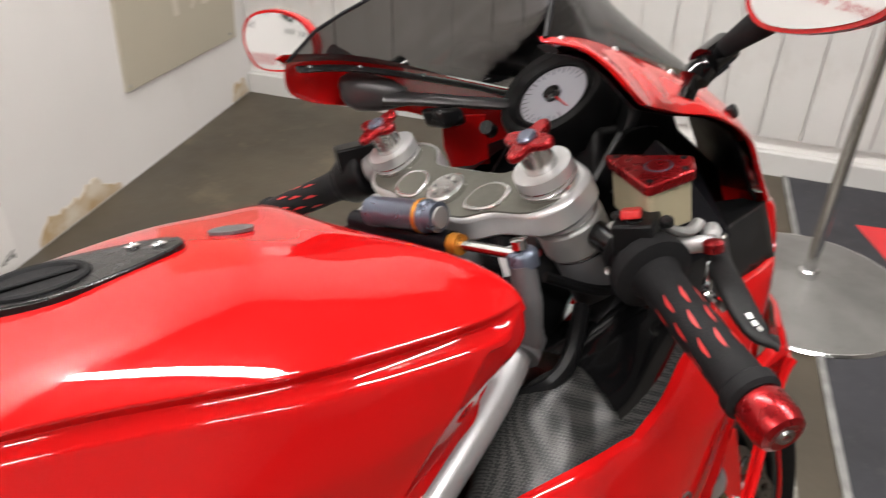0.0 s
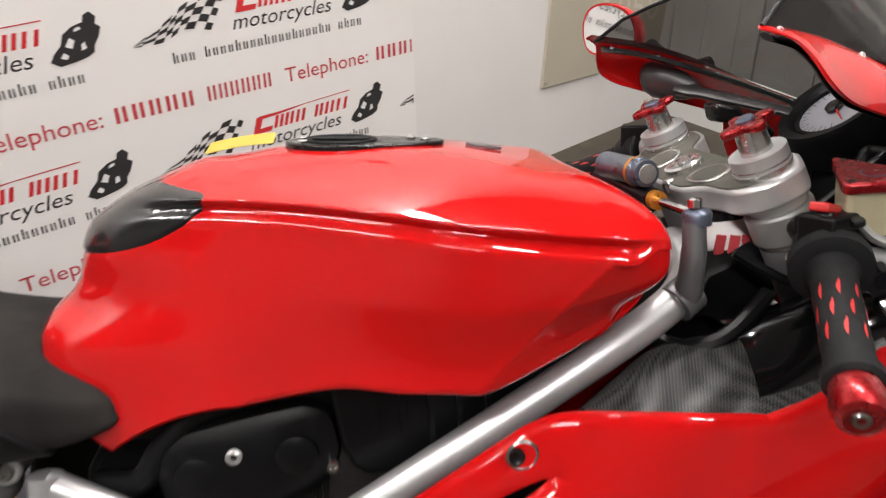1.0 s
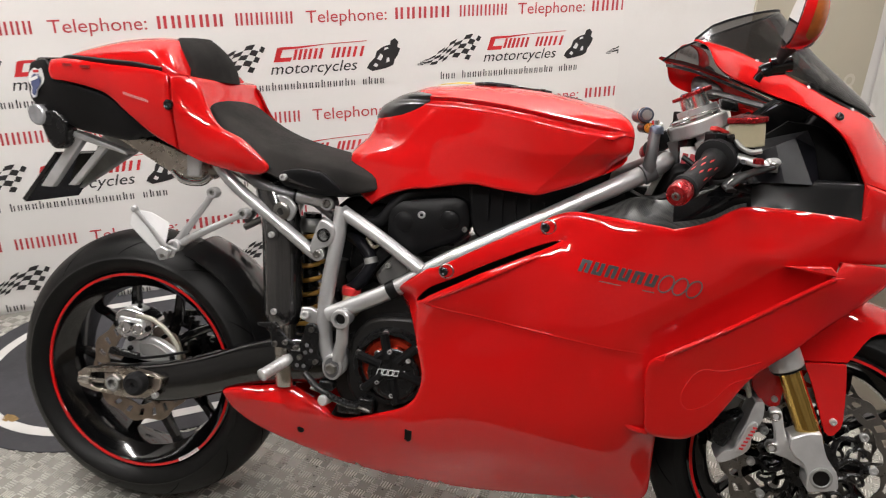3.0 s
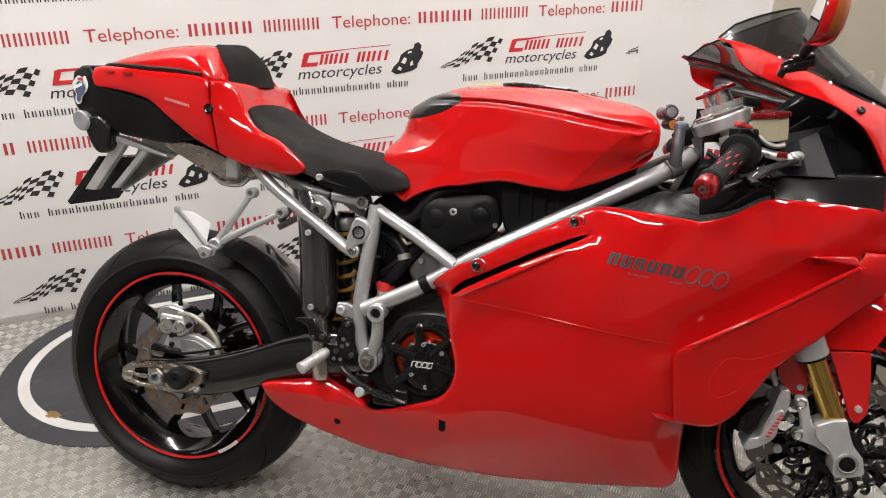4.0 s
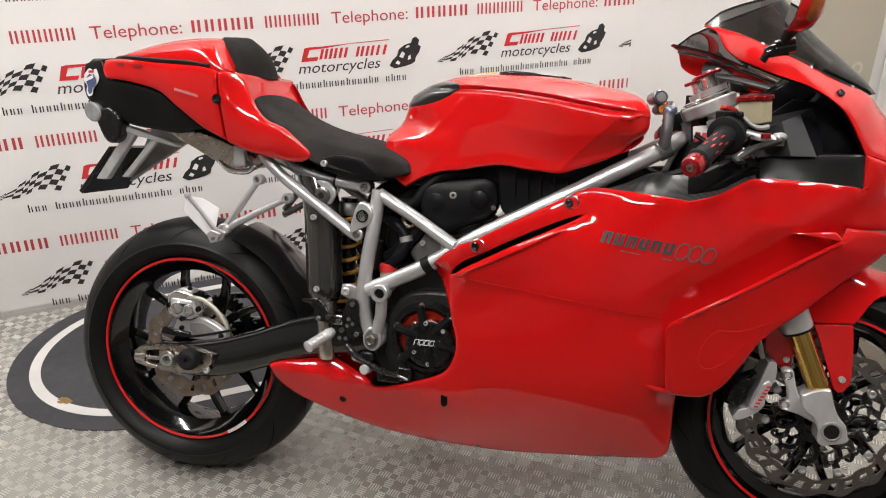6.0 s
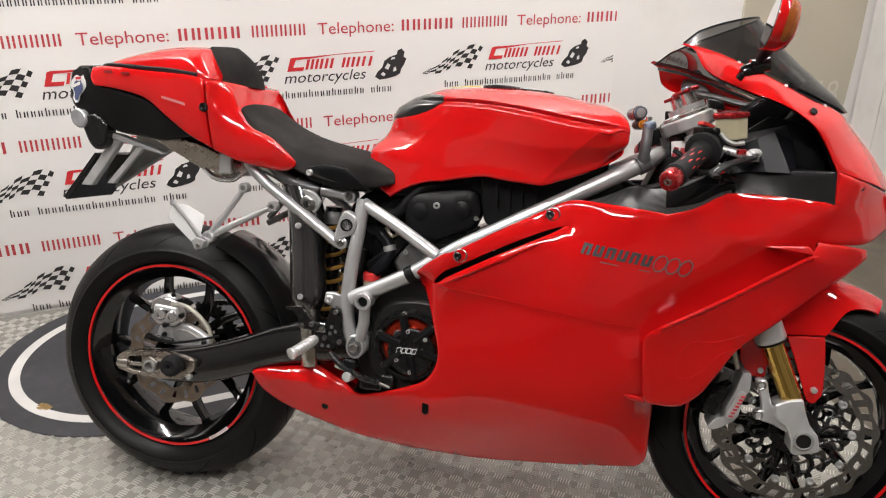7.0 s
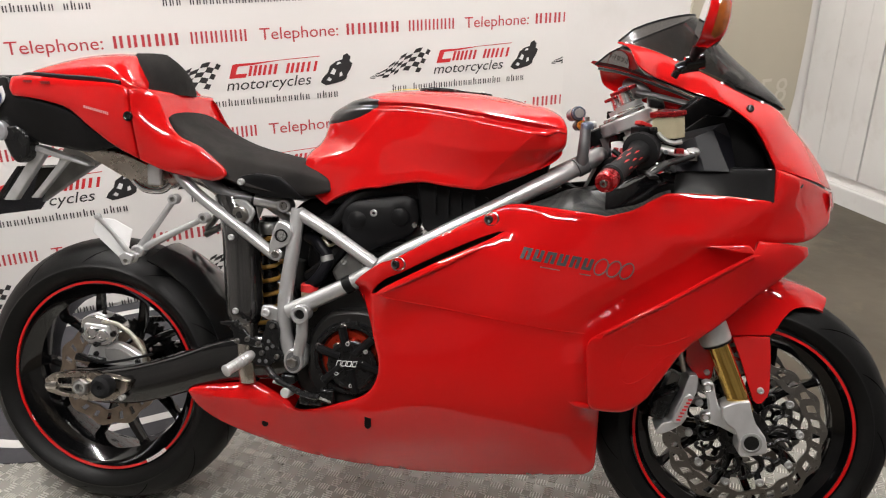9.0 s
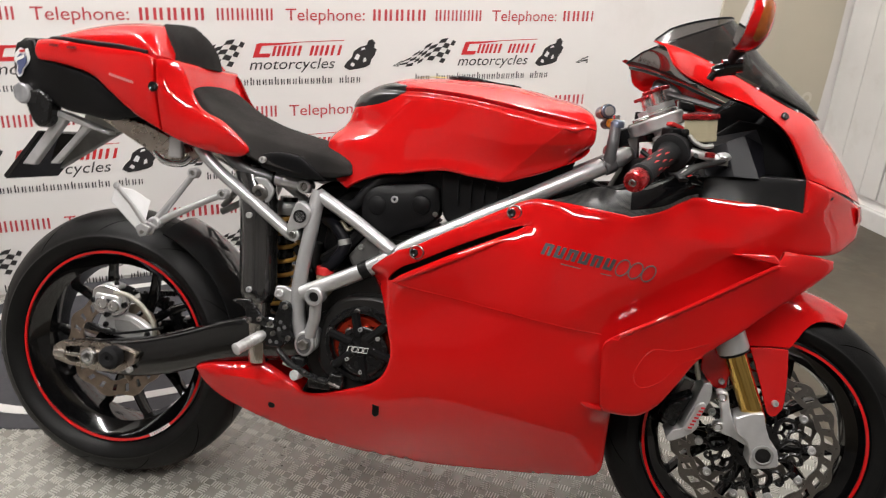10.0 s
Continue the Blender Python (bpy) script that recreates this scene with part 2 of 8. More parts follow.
def spline_at(xs, ys, x):
    i = int(np.clip(np.searchsorted(xs, x) - 1, 0, len(xs) - 2))
    h = xs[i + 1] - xs[i]
    t = (x - xs[i]) / h
    m0 = (ys[i + 1] - ys[max(i - 1, 0)]) / (xs[i + 1] - xs[max(i - 1, 0)])
    j = min(i + 2, len(xs) - 1)
    m1 = (ys[j] - ys[i]) / (xs[j] - xs[i])
    return (2 * t**3 - 3 * t**2 + 1) * ys[i] + (t**3 - 2 * t**2 + t) * h * m0 + (-2 * t**3 + 3 * t**2) * ys[i + 1] + (t**3 - t**2) * h * m1


class Geo:
    def __init__(self):
        self.v, self.f = [], []

    def add(self, verts, faces, m=None):
        k = len(self.v)
        self.v.extend([tuple(m @ Vector(p)) for p in verts] if m is not None else [tuple(map(float, p)) for p in verts])
        self.f.extend([tuple(i + k for i in q) for q in faces])
        return self

    def box(self, c, s, m=None, taper=1.0):
        x, y, z = (a / 2 for a in s)
        vs = [(c[0] + i * x * (taper if k > 0 else 1), c[1] + j * y * (taper if k > 0 else 1), c[2] + k * z) for k in (-1, 1) for i, j in ((-1, -1), (1, -1), (1, 1), (-1, 1))]
        return self.add(vs, [(3, 2, 1, 0), (4, 5, 6, 7), (0, 1, 5, 4), (1, 2, 6, 5), (2, 3, 7, 6), (3, 0, 4, 7)], m)

    def loft(self, rings, closed=True, caps=True):
        k = len(rings[0])
        vs = [p for r in rings for p in r]
        fs = []
        for a in range(len(rings) - 1):
            for i in range(k if closed else k - 1):
                j = (i + 1) % k
                fs.append((a * k + i, a * k + j, (a + 1) * k + j, (a + 1) * k + i))
        if caps and closed:
            fs.append(tuple(range(k))[::-1])
            fs.append(tuple((len(rings) - 1) * k + i for i in range(k)))
        return self.add(vs, fs)

    def lathe(self, profile, origin=(0, 0, 0), axis=(0, 1, 0), n=32, closed=False, caps=True):
        """profile: rows of (along the axis, radius)."""
        a = Vector(axis).normalized()
        q = a.to_track_quat("Z", "X").to_matrix()
        o = Vector(origin)
        rings = [[o + a * h + q @ Vector((r * math.cos(2 * math.pi * i / n), r * math.sin(2 * math.pi * i / n), 0)) for i in range(n)] for h, r in profile]
        if closed:
            rings.append(rings[0])
        return self.loft(rings, True, caps and not closed)

    def rod(self, a, b, r, n=14, r2=None):
        a, b = Vector(a), Vector(b)
        return self.lathe([(0, r), ((b - a).length, r if r2 is None else r2)], a, b - a, n)

    def tube(self, path, r, n=10, caps=True, flat=1.0):
        """A pipe along a line; r: one radius or one for each point; flat squeezes it."""
        p = [Vector(q) for q in path]
        up = Vector((0.13, 0.9, 0.21)).normalized()
        rings = []
        for i, c in enumerate(p):
            d = (p[min(i + 1, len(p) - 1)] - p[max(i - 1, 0)]).normalized()
            s = up - d * up.dot(d)
            s.normalize()
            up = s
            w = d.cross(s)
            q = r[i] if hasattr(r, "__len__") else r
            rings.append([c + s * (q * math.cos(2 * math.pi * k / n)) + w * (q * flat * math.sin(2 * math.pi * k / n)) for k in range(n)])
        return self.loft(rings, True, caps)

    def prism(self, outline, y0, y1, m=None):
        """An outline in x and z, from y0 to y1."""
        k = len(outline)
        vs = [(p[0], y0, p[1]) for p in outline] + [(p[0], y1, p[1]) for p in outline]
        fs = [tuple(range(k)), tuple(range(2 * k - 1, k - 1, -1))] + [(i, i + k, (i + 1) % k + k, (i + 1) % k) for i in range(k)]
        return self.add(vs, fs, m)

    def ringplate(self, outer, inner, y0, y1, m=None):
        """Two outlines with the same count, x and z, and the sheet between them."""
        k = len(outer)
        vs = [(p[0], y, p[1]) for y in (y0, y1) for o in (outer, inner) for p in o]
        fs = []
        for i in range(k):
            j = (i + 1) % k
            fs += [(i, j, k + j, k + i), (2 * k + j, 2 * k + i, 3 * k + i, 3 * k + j), (j, i, 2 * k + i, 2 * k + j), (k + i, k + j, 3 * k + j, 3 * k + i)]
        return self.add(vs, fs, m)

    def mirrored(self):
        g = Geo()
        g.v = [(x, -y, z) for x, y, z in self.v]
        g.f = [tuple(reversed(q)) for q in self.f]
        return g

    def mesh(self, name, sharp=38.0):
        me = bpy.data.meshes.new(name)
        me.from_pydata(self.v, [], self.f)
        bm = bmesh.new()
        bm.from_mesh(me)
        bmesh.ops.recalc_face_normals(bm, faces=bm.faces)
        bm.to_mesh(me)
        bm.free()
        me.polygons.foreach_set("use_smooth", [True] * len(me.polygons))
        me.set_sharp_from_angle(angle=radians(sharp))
        return me


def part(name, g, material, parent=None, label="", bevel=0.0, sharp=38.0, category="", kind="", group=""):
    ob = new(name, g.mesh(name, sharp) if isinstance(g, Geo) else g)
    if material and not ob.data.materials:
        ob.data.materials.append(material)
    ob.parent = parent
    if bevel:
        b = ob.modifiers.new("edge", "BEVEL")
        b.width, b.segments, b.limit_method, b.angle_limit = bevel, 2, "ANGLE", radians(35)
        b.harden_normals = False
    return tagged(ob, label, category, group, kind)


def both(name, g, material, parent, label="", **k):
    """The part on the right flank and its twin on the left."""
    a = part(name, g, material, parent, label, **k)
    part(name, g.mirrored(), material, parent, label, **k)
    return a


def tps(ctrl):
    """A smooth height y over (x, z) through a few control places."""
    c = np.array(ctrl, float)
    q, h = c[:, [0, 2]], c[:, 1]
    n = len(q)

    def phi(d2):
        return 0.5 * d2 * np.log(d2 + 1e-12)

    k = phi(((q[:, None] - q[None]) ** 2).sum(-1)) + 2e-4 * np.eye(n)
    p = np.c_[np.ones(n), q]
    w = np.linalg.solve(np.block([[k, p], [p.T, np.zeros((3, 3))]]), np.r_[h, 0, 0, 0])

    def f(x):
        x = np.atleast_2d(x)
        return phi(((x[:, None] - q[None]) ** 2).sum(-1)) @ w[:n] + np.c_[np.ones(len(x)), x] @ w[n:]

    return f


def edge_distance(pts, poly):
    a, b = poly, np.roll(poly, -1, 0)
    ab = b - a
    t = np.clip(((pts[:, None] - a[None]) * ab[None]).sum(-1) / ((ab**2).sum(-1)[None] + 1e-15), 0, 1)
    return np.sqrt((((a[None] + t[..., None] * ab[None]) - pts[:, None]) ** 2).sum(-1)).min(1)


def inside(pts, poly):
    a, b = poly, np.roll(poly, -1, 0)
    x, y = pts[:, None, 0], pts[:, None, 1]
    cross = ((a[None, :, 1] > y) != (b[None, :, 1] > y)) & (x < (b[None, :, 0] - a[None, :, 0]) * (y - a[None, :, 1]) / (b[None, :, 1] - a[None, :, 1] + 1e-15) + a[None, :, 0])
    return cross.sum(1) % 2 == 1


def panel(outline, ctrl=(), thick=0.003, roll=0.006, grid=0.016, lift=None, side=-1, holes=()):
    """A curved body panel: its edge line, control places of its swell, a rolled edge. lift: extra height over (x, z)."""
    o = np.array(outline, float)
    f = tps(list(o[:: max(1, len(o) // 60)]) + list(ctrl))
    poly = o[:, [0, 2]]
    lo, hi = poly.min(0), poly.max(0)
    gx, gz = np.meshgrid(np.arange(lo[0], hi[0], grid), np.arange(lo[1], hi[1], grid))
    cand = np.c_[gx.ravel(), gz.ravel()]
    cand = cand[inside(cand, poly)]
    hol = [np.array(q, float) for q in holes]

    def far(p):
        return np.min([edge_distance(p, q) for q in [poly, *hol]], axis=0)

    cand = cand[far(cand) > max(roll * 1.5, grid * 0.35)]
    extra = []
    if roll:
        for pl_ in [poly, *hol]:
            tang = np.roll(pl_, -1, 0) - np.roll(pl_, 1, 0)
            nrm = np.c_[-tang[:, 1], tang[:, 0]] / (np.linalg.norm(tang, axis=1)[:, None] + 1e-12)
            for dd in (0.25, 1.0):
                for sgn in (1, -1):
                    q = pl_ + sgn * nrm * roll * dd
                    q = q[inside(q, poly)]
                    if len(q):
                        q = q[far(q) > roll * dd * 0.9]
                        extra.append(q)
    pts = np.vstack([poly, *hol, *extra, cand])
    k = len(poly)
    rims = [(i, (i + 1) % k) for i in range(k)]
    at = k
    for q in hol:
        rims += [(at + i, at + (i + 1) % len(q)) for i in range(len(q))]
        at += len(q)
    res = delaunay_2d_cdt([Vector(p) for p in pts], rims, [list(range(k))], 1, 1e-6)
    vv = np.array([tuple(p) for p in res[0]])
    y = f(vv)
    if lift is not None:
        y = y + side * lift(vv[:, 0], vv[:, 1])
    if roll:
        d = np.minimum(far(vv), roll)
        y = y - side * (roll - np.sqrt(np.maximum(roll**2 - (roll - d) ** 2, 0)))
    g = Geo()
    n = len(vv)
    tris = [tuple(t) for t in res[2] if len(t) >= 3]
    for q in hol:
        mid = np.array([vv[list(t)].mean(0) for t in tris])
        gone = inside(mid, q)
        tris = [t for t, w in zip(tris, gone) if not w]
    count = {}
    for t in tris:
        for a, b in zip(t, t[1:] + t[:1]):
            count[(a, b)] = 1
    rim = [(a, b) for a, b in count if (b, a) not in count]
    vs = [(p[0], h, p[1]) for p, h in zip(vv, y)] + [(p[0], h - side * thick, p[1]) for p, h in zip(vv, y)]
    g.add(vs, tris + [tuple(i + n for i in reversed(t)) for t in tris] + [(b, a, a + n, b + n) for a, b in rim])
    return g


def bolt(name, c, r, parent, material=ALU, axis=(0, -1, 0), h=0.006, label=""):
    """A hexagon-socket screw head, with its recess."""
    return part(name, Geo().lathe([(-0.004, r), (h * 0.75, r), (h, r * 0.82), (h, r * 0.5), (h * 0.3, r * 0.45)], c, axis, 12), material, parent, label)


def lettering(body, size, material, shear=0.0, width=1.0):
    """Flat letters of the built-in font as a mesh in x and y, from the base line."""
    cu = bpy.data.curves.new("letters", "FONT")
    cu.body, cu.size, cu.shear, cu.space_character, cu.resolution_u = body, size, shear, width, 3
    tmp = new("letters", cu)
    me = bpy.data.meshes.new_from_object(tmp.evaluated_get(bpy.context.evaluated_depsgraph_get()))
    bpy.data.objects.remove(tmp)
    me.materials.clear()
    me.materials.append(material)
    return me


def word_mesh(body, width, height, material, shear=0.0):
    me = lettering(body, 1.0, material, shear)
    co = np.empty(len(me.vertices) * 3)
    me.vertices.foreach_get("co", co)
    co = co.reshape(-1, 3)
    ref = lettering("T", 1.0, material)
    rc = np.empty(len(ref.vertices) * 3)
    ref.vertices.foreach_get("co", rc)
    cap = rc.reshape(-1, 3)[:, 1].max()
    lo, hi = co[:, 0].min(), co[:, 0].max()
    outc = np.c_[(co[:, 0] - lo) * width / (hi - lo), np.zeros(len(co)), co[:, 1] * height / cap]
    me.vertices.foreach_set("co", outc.ravel())
    me.update()
    return me


# ---- the room ----
HIGH = 2.9
CORNER = (2.170, 2.670)
RDIR = Vector((0.4777, -0.8785, 0))
RNRM = Vector((RDIR.y, -RDIR.x, 0))
if RNRM.x > 0:
    RNRM = -RNRM


def room_box(name, u0, u1, v0, v1, z0, z1, material, label, bevel=0.0):
    g = Geo().box(((u0 + u1) / 2, (v0 + v1) / 2, (z0 + z1) / 2), (u1 - u0, v1 - v0, z1 - z0), ROOM)
    return part(name, g, material, None, label, kind="structure", bevel=bevel)


room_box("floor", -3.4, 6.0, -4.7, 1.3, -0.12, -0.006, CONCRETE, "worn grey-brown painted concrete floor with rusty stains")
room_box("wall_north", -3.4, 3.42, WALL_V, WALL_V + 0.15, -0.1, HIGH, WALLW, "white painted wall, scuffed and stained near the floor")
# west and south walls are unseen, darkened to weaken bounce and paint reflections
room_box("wall_west", -3.4, -3.25, -4.6, WALL_V - 0.002, -0.1, HIGH, DARKWALL, "unseen grey-brown side wall, toned to limit bounced light")
room_box("wall_south", -3.4, 6.0, -4.75, -4.6, -0.1, HIGH, DARKWALL, "unseen grey-brown back wall, toned to limit bounced light")
# out of view; coloured dark so little light bounces down
room_box("ceiling", -3.4, 6.0, -4.75, 1.2, HIGH, HIGH + 0.1, DARKCEIL, "unseen workshop ceiling, coloured dark to hold down bounced light")

# right-hand wall of upright painted boards
c0 = Vector((*CORNER, 0))
EASTM = Matrix.Translation(c0) @ Matrix(((RDIR.x, -RNRM.x, 0, 0), (RDIR.y, -RNRM.y, 0, 0), (0, 0, 1, 0), (0, 0, 0, 1)))
east = part("wall_east", Geo().box((1.245, 0.10, HIGH / 2 - 0.05), (2.79, 0.14, HIGH + 0.1), EASTM), WALLW, None, "white painted boarded wall with fine dark gaps", kind="structure")
# added stretch out of view, dark so the red nose mirrors less light
part("wall_east_2", Geo().box((4.70, 0.06, HIGH / 2 - 0.05), (4.10, 0.14, HIGH + 0.1), EASTM), FARWALL, None, "unseen brown side wall, kept dark to weaken its reflection", kind="structure")
rb = random.Random(4)
edge_u = 0.012
while edge_u < 2.52:
    wide = 0.150 if edge_u < 0.1 else rb.choice((0.096, 0.110, 0.118, 0.118, 0.132, 0.150))
    pm = Geo().box((0, 0, 0), (wide, 0.014, HIGH - 0.13), EASTM.to_3x3().to_4x4()).mesh("plank")
    pm.materials.append(WOODW)
    ob = new("plank", pm)
    ob.location = EASTM @ Vector((edge_u + wide / 2, 0.021 + rb.uniform(-0.003, 0.003), HIGH / 2 + 0.06))
    ob.parent = east
    edge_u += wide + rb.choice((0.002, 0.003, 0.005, 0.006))
part("baseboard", Geo().box((1.31, 0.012, 0.025), (2.62, 0.034, 0.11), EASTM), WOODW, None, "chipped white baseboard along the boarded wall", kind="structure", bevel=0.006)

# beige board on the wall, its lower edge a little crooked
VB = WALL_V - 0.012
g = Geo().prism([(2.478, 0.288), (3.19, 0.256), (3.215, 0.45), (3.228, 0.70), (3.235, 1.45), (2.545, 1.45), (2.505, 0.62)], VB, WALL_V - 0.001, ROOM)
poster = part("wall_board", g, POSTER, None, "beige printed board fixed to the white wall", bevel=0.002, category="wall board")
for i, (u, z) in enumerate([(2.80, 0.445), (2.89, 0.442), (2.98, 0.438), (3.08, 0.432)]):
    ob = part("year_digit", word_mesh("1958"[i], 0.034 if i == 0 else 0.074, 0.115, POSTERT), None, poster, "faint pale printed digit")
    ob.matrix_world = Matrix.Translation(uv(u, VB - 0.0015, z)) @ ROOM
for i in range(3):
    part("caption_bar", Geo().box((2.86 + 0.015 * i, VB - 0.001, 1.055 - 0.022 * i), (0.42 - 0.09 * i, 0.0012, 0.007), ROOM), PRINTBLACK, poster, "line of tiny dark print")
for u, z in ((2.495, 0.305), (2.56, 1.43), (3.15, 0.28)):
    part("fixing_screw", Geo().lathe([(0, 0.006), (0.003, 0.006), (0.004, 0.003)], uv(u, VB, z), uv(0, -1), 10), ALUDULL, poster)

# damp patches at the wall's foot
rs = random.Random(2)


def patch(name, u0, u1, z1, material, label):
    ph = [rs.random() * 6.28 for _ in range(5)]
    top = [(u0 + (u1 - u0) * i / 60, z1 * (0.66 + sum(0.28 / (k + 1) * math.sin((k * k + 1.5) * 6.28 * i / 60 * 1.3 + ph[k]) for k in range(5)) * 0.55) * math.sin(math.pi * (i + 0.6) / 61.2) ** 0.5) for i in range(61)]
    g = Geo().prism([(u0, 0.0)] + top + [(u1, 0.0)], WALL_V - 0.003, WALL_V + 0.001, ROOM)
    part(name, g, material, None, label, kind="structure")


patch("damp_patch", 1.97, 2.36, 0.115, STAIN, "brown crumbling damp plaster at the foot of the wall")
patch("damp_patch", 3.12, 3.25, 0.10, STAIN, "brown crumbling damp plaster in the wall's corner")

# ---- printed banner on the wall ----
BV = WALL_V - 0.004
b_u0, b_u1, b_top = -3.0, 1.884, 2.10
bg = Geo()
cols, rws = 60, 26
grid = [[uv(b_u0 + (b_u1 - b_u0) * i / cols, BV, 0.012 + (b_top - 0.012) * j / rws) for i in range(cols + 1)] for j in range(rws + 1)]
bg.add([p for r in grid for p in r] + [p - uv(0, -0.003) for r in grid for p in r], [(j * (cols + 1) + i, j * (cols + 1) + i + 1, (j + 1) * (cols + 1) + i + 1, (j + 1) * (cols + 1) + i) for j in range(rws) for i in range(cols)])
banner = part("wall_banner", bg, BANNER, None, "off-white vinyl banner printed with red and black rows on the wall", category="banner")
PRV = BV - 0.0012


def slanted(u, z, w, h, s):
    return [(u, z), (u + w, z), (u + w + s * h, z + h), (u + s * h, z + h)]


def print_mesh(name, polys, material):
    me = bpy.data.meshes.new(name)
    vs, fs = [], []
    for pl in polys:
        fs.append(tuple(range(len(vs), len(vs) + len(pl))))
        vs.extend([(u, 0, z) for u, z in pl])
    me.from_pydata(vs, [], fs)
    me.materials.append(material)
    return me


# the sheet hangs a touch out of level
HANG = Matrix.Rotation(0.013, 4, "Y") @ Matrix.Diagonal((1.0497, 1, 1.0382, 1))


def hung(u, z):
    """A place of the print on the wall."""
    return 0.0225 + 1.0497 * u + 0.0043 * z, 1.0382 * z - 0.0271 - 0.0136 * u


PRINT_END = (b_u1 - 0.0265) / 1.0497


def stamp(name, me, u, z, label="", cut=False):
    ob = new(name, me)
    ob.matrix_world = Matrix.Translation(uv(hung(u, z)[0], PRV, hung(u, z)[1])) @ ROOM @ HANG
    ob.parent = banner
    if label:
        ob["label"] = label
    return ob


def cut_mesh(me, width):
    """The same print, trimmed at a width."""
    bm = bmesh.new()
    bm.from_mesh(me)
    bmesh.ops.bisect_plane(bm, geom=bm.verts[:] + bm.edges[:] + bm.faces[:], plane_co=(width, 0, 0), plane_no=(1, 0, 0), clear_outer=True)
    m2 = me.copy()
    bm.to_mesh(m2)
    bm.free()
    return m2


tel = word_mesh("Telephone:", 0.268, 0.038, PRINTRED)
moto = word_mesh("motorcycles", 0.288, 0.036, PRINTBLACK, 0.25)
digits = []
for i in range(5):
    digits += [slanted(0.002 + i * 0.041, 0, 0.009, 0.038, 0.0), slanted(0.020 + i * 0.041, 0, 0.009, 0.038, 0.0)]
for i in range(6):
    digits += [slanted(0.232 + i * 0.031, 0, 0.0065, 0.038, 0.0), slanted(0.232 + 0.0145 + i * 0.031, 0, 0.0065, 0.038, 0.0)]
num = print_mesh("number_print", digits, PRINTRED)
webp = []
for i in range(27):
    if i not in (3, 22):
        webp.append(slanted(i * 0.0203, 0, 0.0042, 0.019 if i % 4 else 0.026, 0))
        webp.append(slanted(i * 0.0203 + 0.0085, 0, 0.0036, 0.019, 0))
web = print_mesh("address_print", webp, PRINTBLACK)
namep = [[(0.004, 0.0), (0.058, 0.0), (0.064, 0.013), (0.026, 0.013), (0.036, 0.038), (0.085, 0.040), (0.20, 0.052), (0.315, 0.0555), (0.314, 0.0530), (0.20, 0.0495), (0.085, 0.047), (0.030, 0.047), (0.018, 0.044)]]
for u in (0.066, 0.082, 0.098, 0.114, 0.132, 0.150, 0.192, 0.208, 0.226, 0.244, 0.264, 0.288):
    namep.append(slanted(u, 0.004, 0.0095, 0.034, 0.28))
name_print = print_mesh("name_print", namep, PRINTRED2)
riderp = [[(0.0, 0.012), (0.018, 0.0), (0.05, 0.004), (0.078, 0.010), (0.094, 0.018), (0.098, 0.034), (0.110, 0.05), (0.118, 0.07), (0.108, 0.078), (0.112, 0.094), (0.100, 0.106), (0.086, 0.100), (0.082, 0.086), (0.058, 0.080), (0.036, 0.066), (0.028, 0.044), (0.010, 0.028)]]
rider_print = print_mesh("dark_emblem", riderp, PRINTBLACK)
rider_hi = print_mesh("pale_fleck", [[(0.036, 0.040), (0.05, 0.034), (0.058, 0.05), (0.048, 0.058)], [(0.068, 0.026), (0.08, 0.03), (0.078, 0.044), (0.07, 0.04)], [(0.06, 0.068), (0.076, 0.072), (0.074, 0.078), (0.064, 0.076)], [(0.022, 0.018), (0.034, 0.012), (0.04, 0.02), (0.03, 0.028)]], STICK)


LOW = spline([(0, 0), (0.07, 0.0), (0.125, 0.02), (0.19, 0.008)], 6)
TOP = spline([(0, 0.004), (0.085, 0.047), (0.13, 0.077), (0.2, 0.098), (0.236, 0.085)], 6)


def flag_at(a, b):
    """A place on the waving flag, a along and b across, both 0 to 1."""
    p = [np.interp(a, np.linspace(0, 1, len(LOW)), LOW[:, i]) for i in (0, 1)]
    q = [np.interp(a, np.linspace(0, 1, len(TOP)), TOP[:, i]) for i in (0, 1)]
    return (p[0] + (q[0] - p[0]) * b, p[1] + (q[1] - p[1]) * b)


flagp = []
for i in range(9):
    for j in range(5):
        if (i + j) % 2 == 0:
            flagp.append([flag_at((i + s) / 9, (j + t) / 5) for s, t in ((0, 0), (0.5, 0), (1, 0), (1, 1), (0.5, 1), (0, 1))])
flag = print_mesh("checkered_flag", flagp, PRINTBLACK)
PER = 0.747
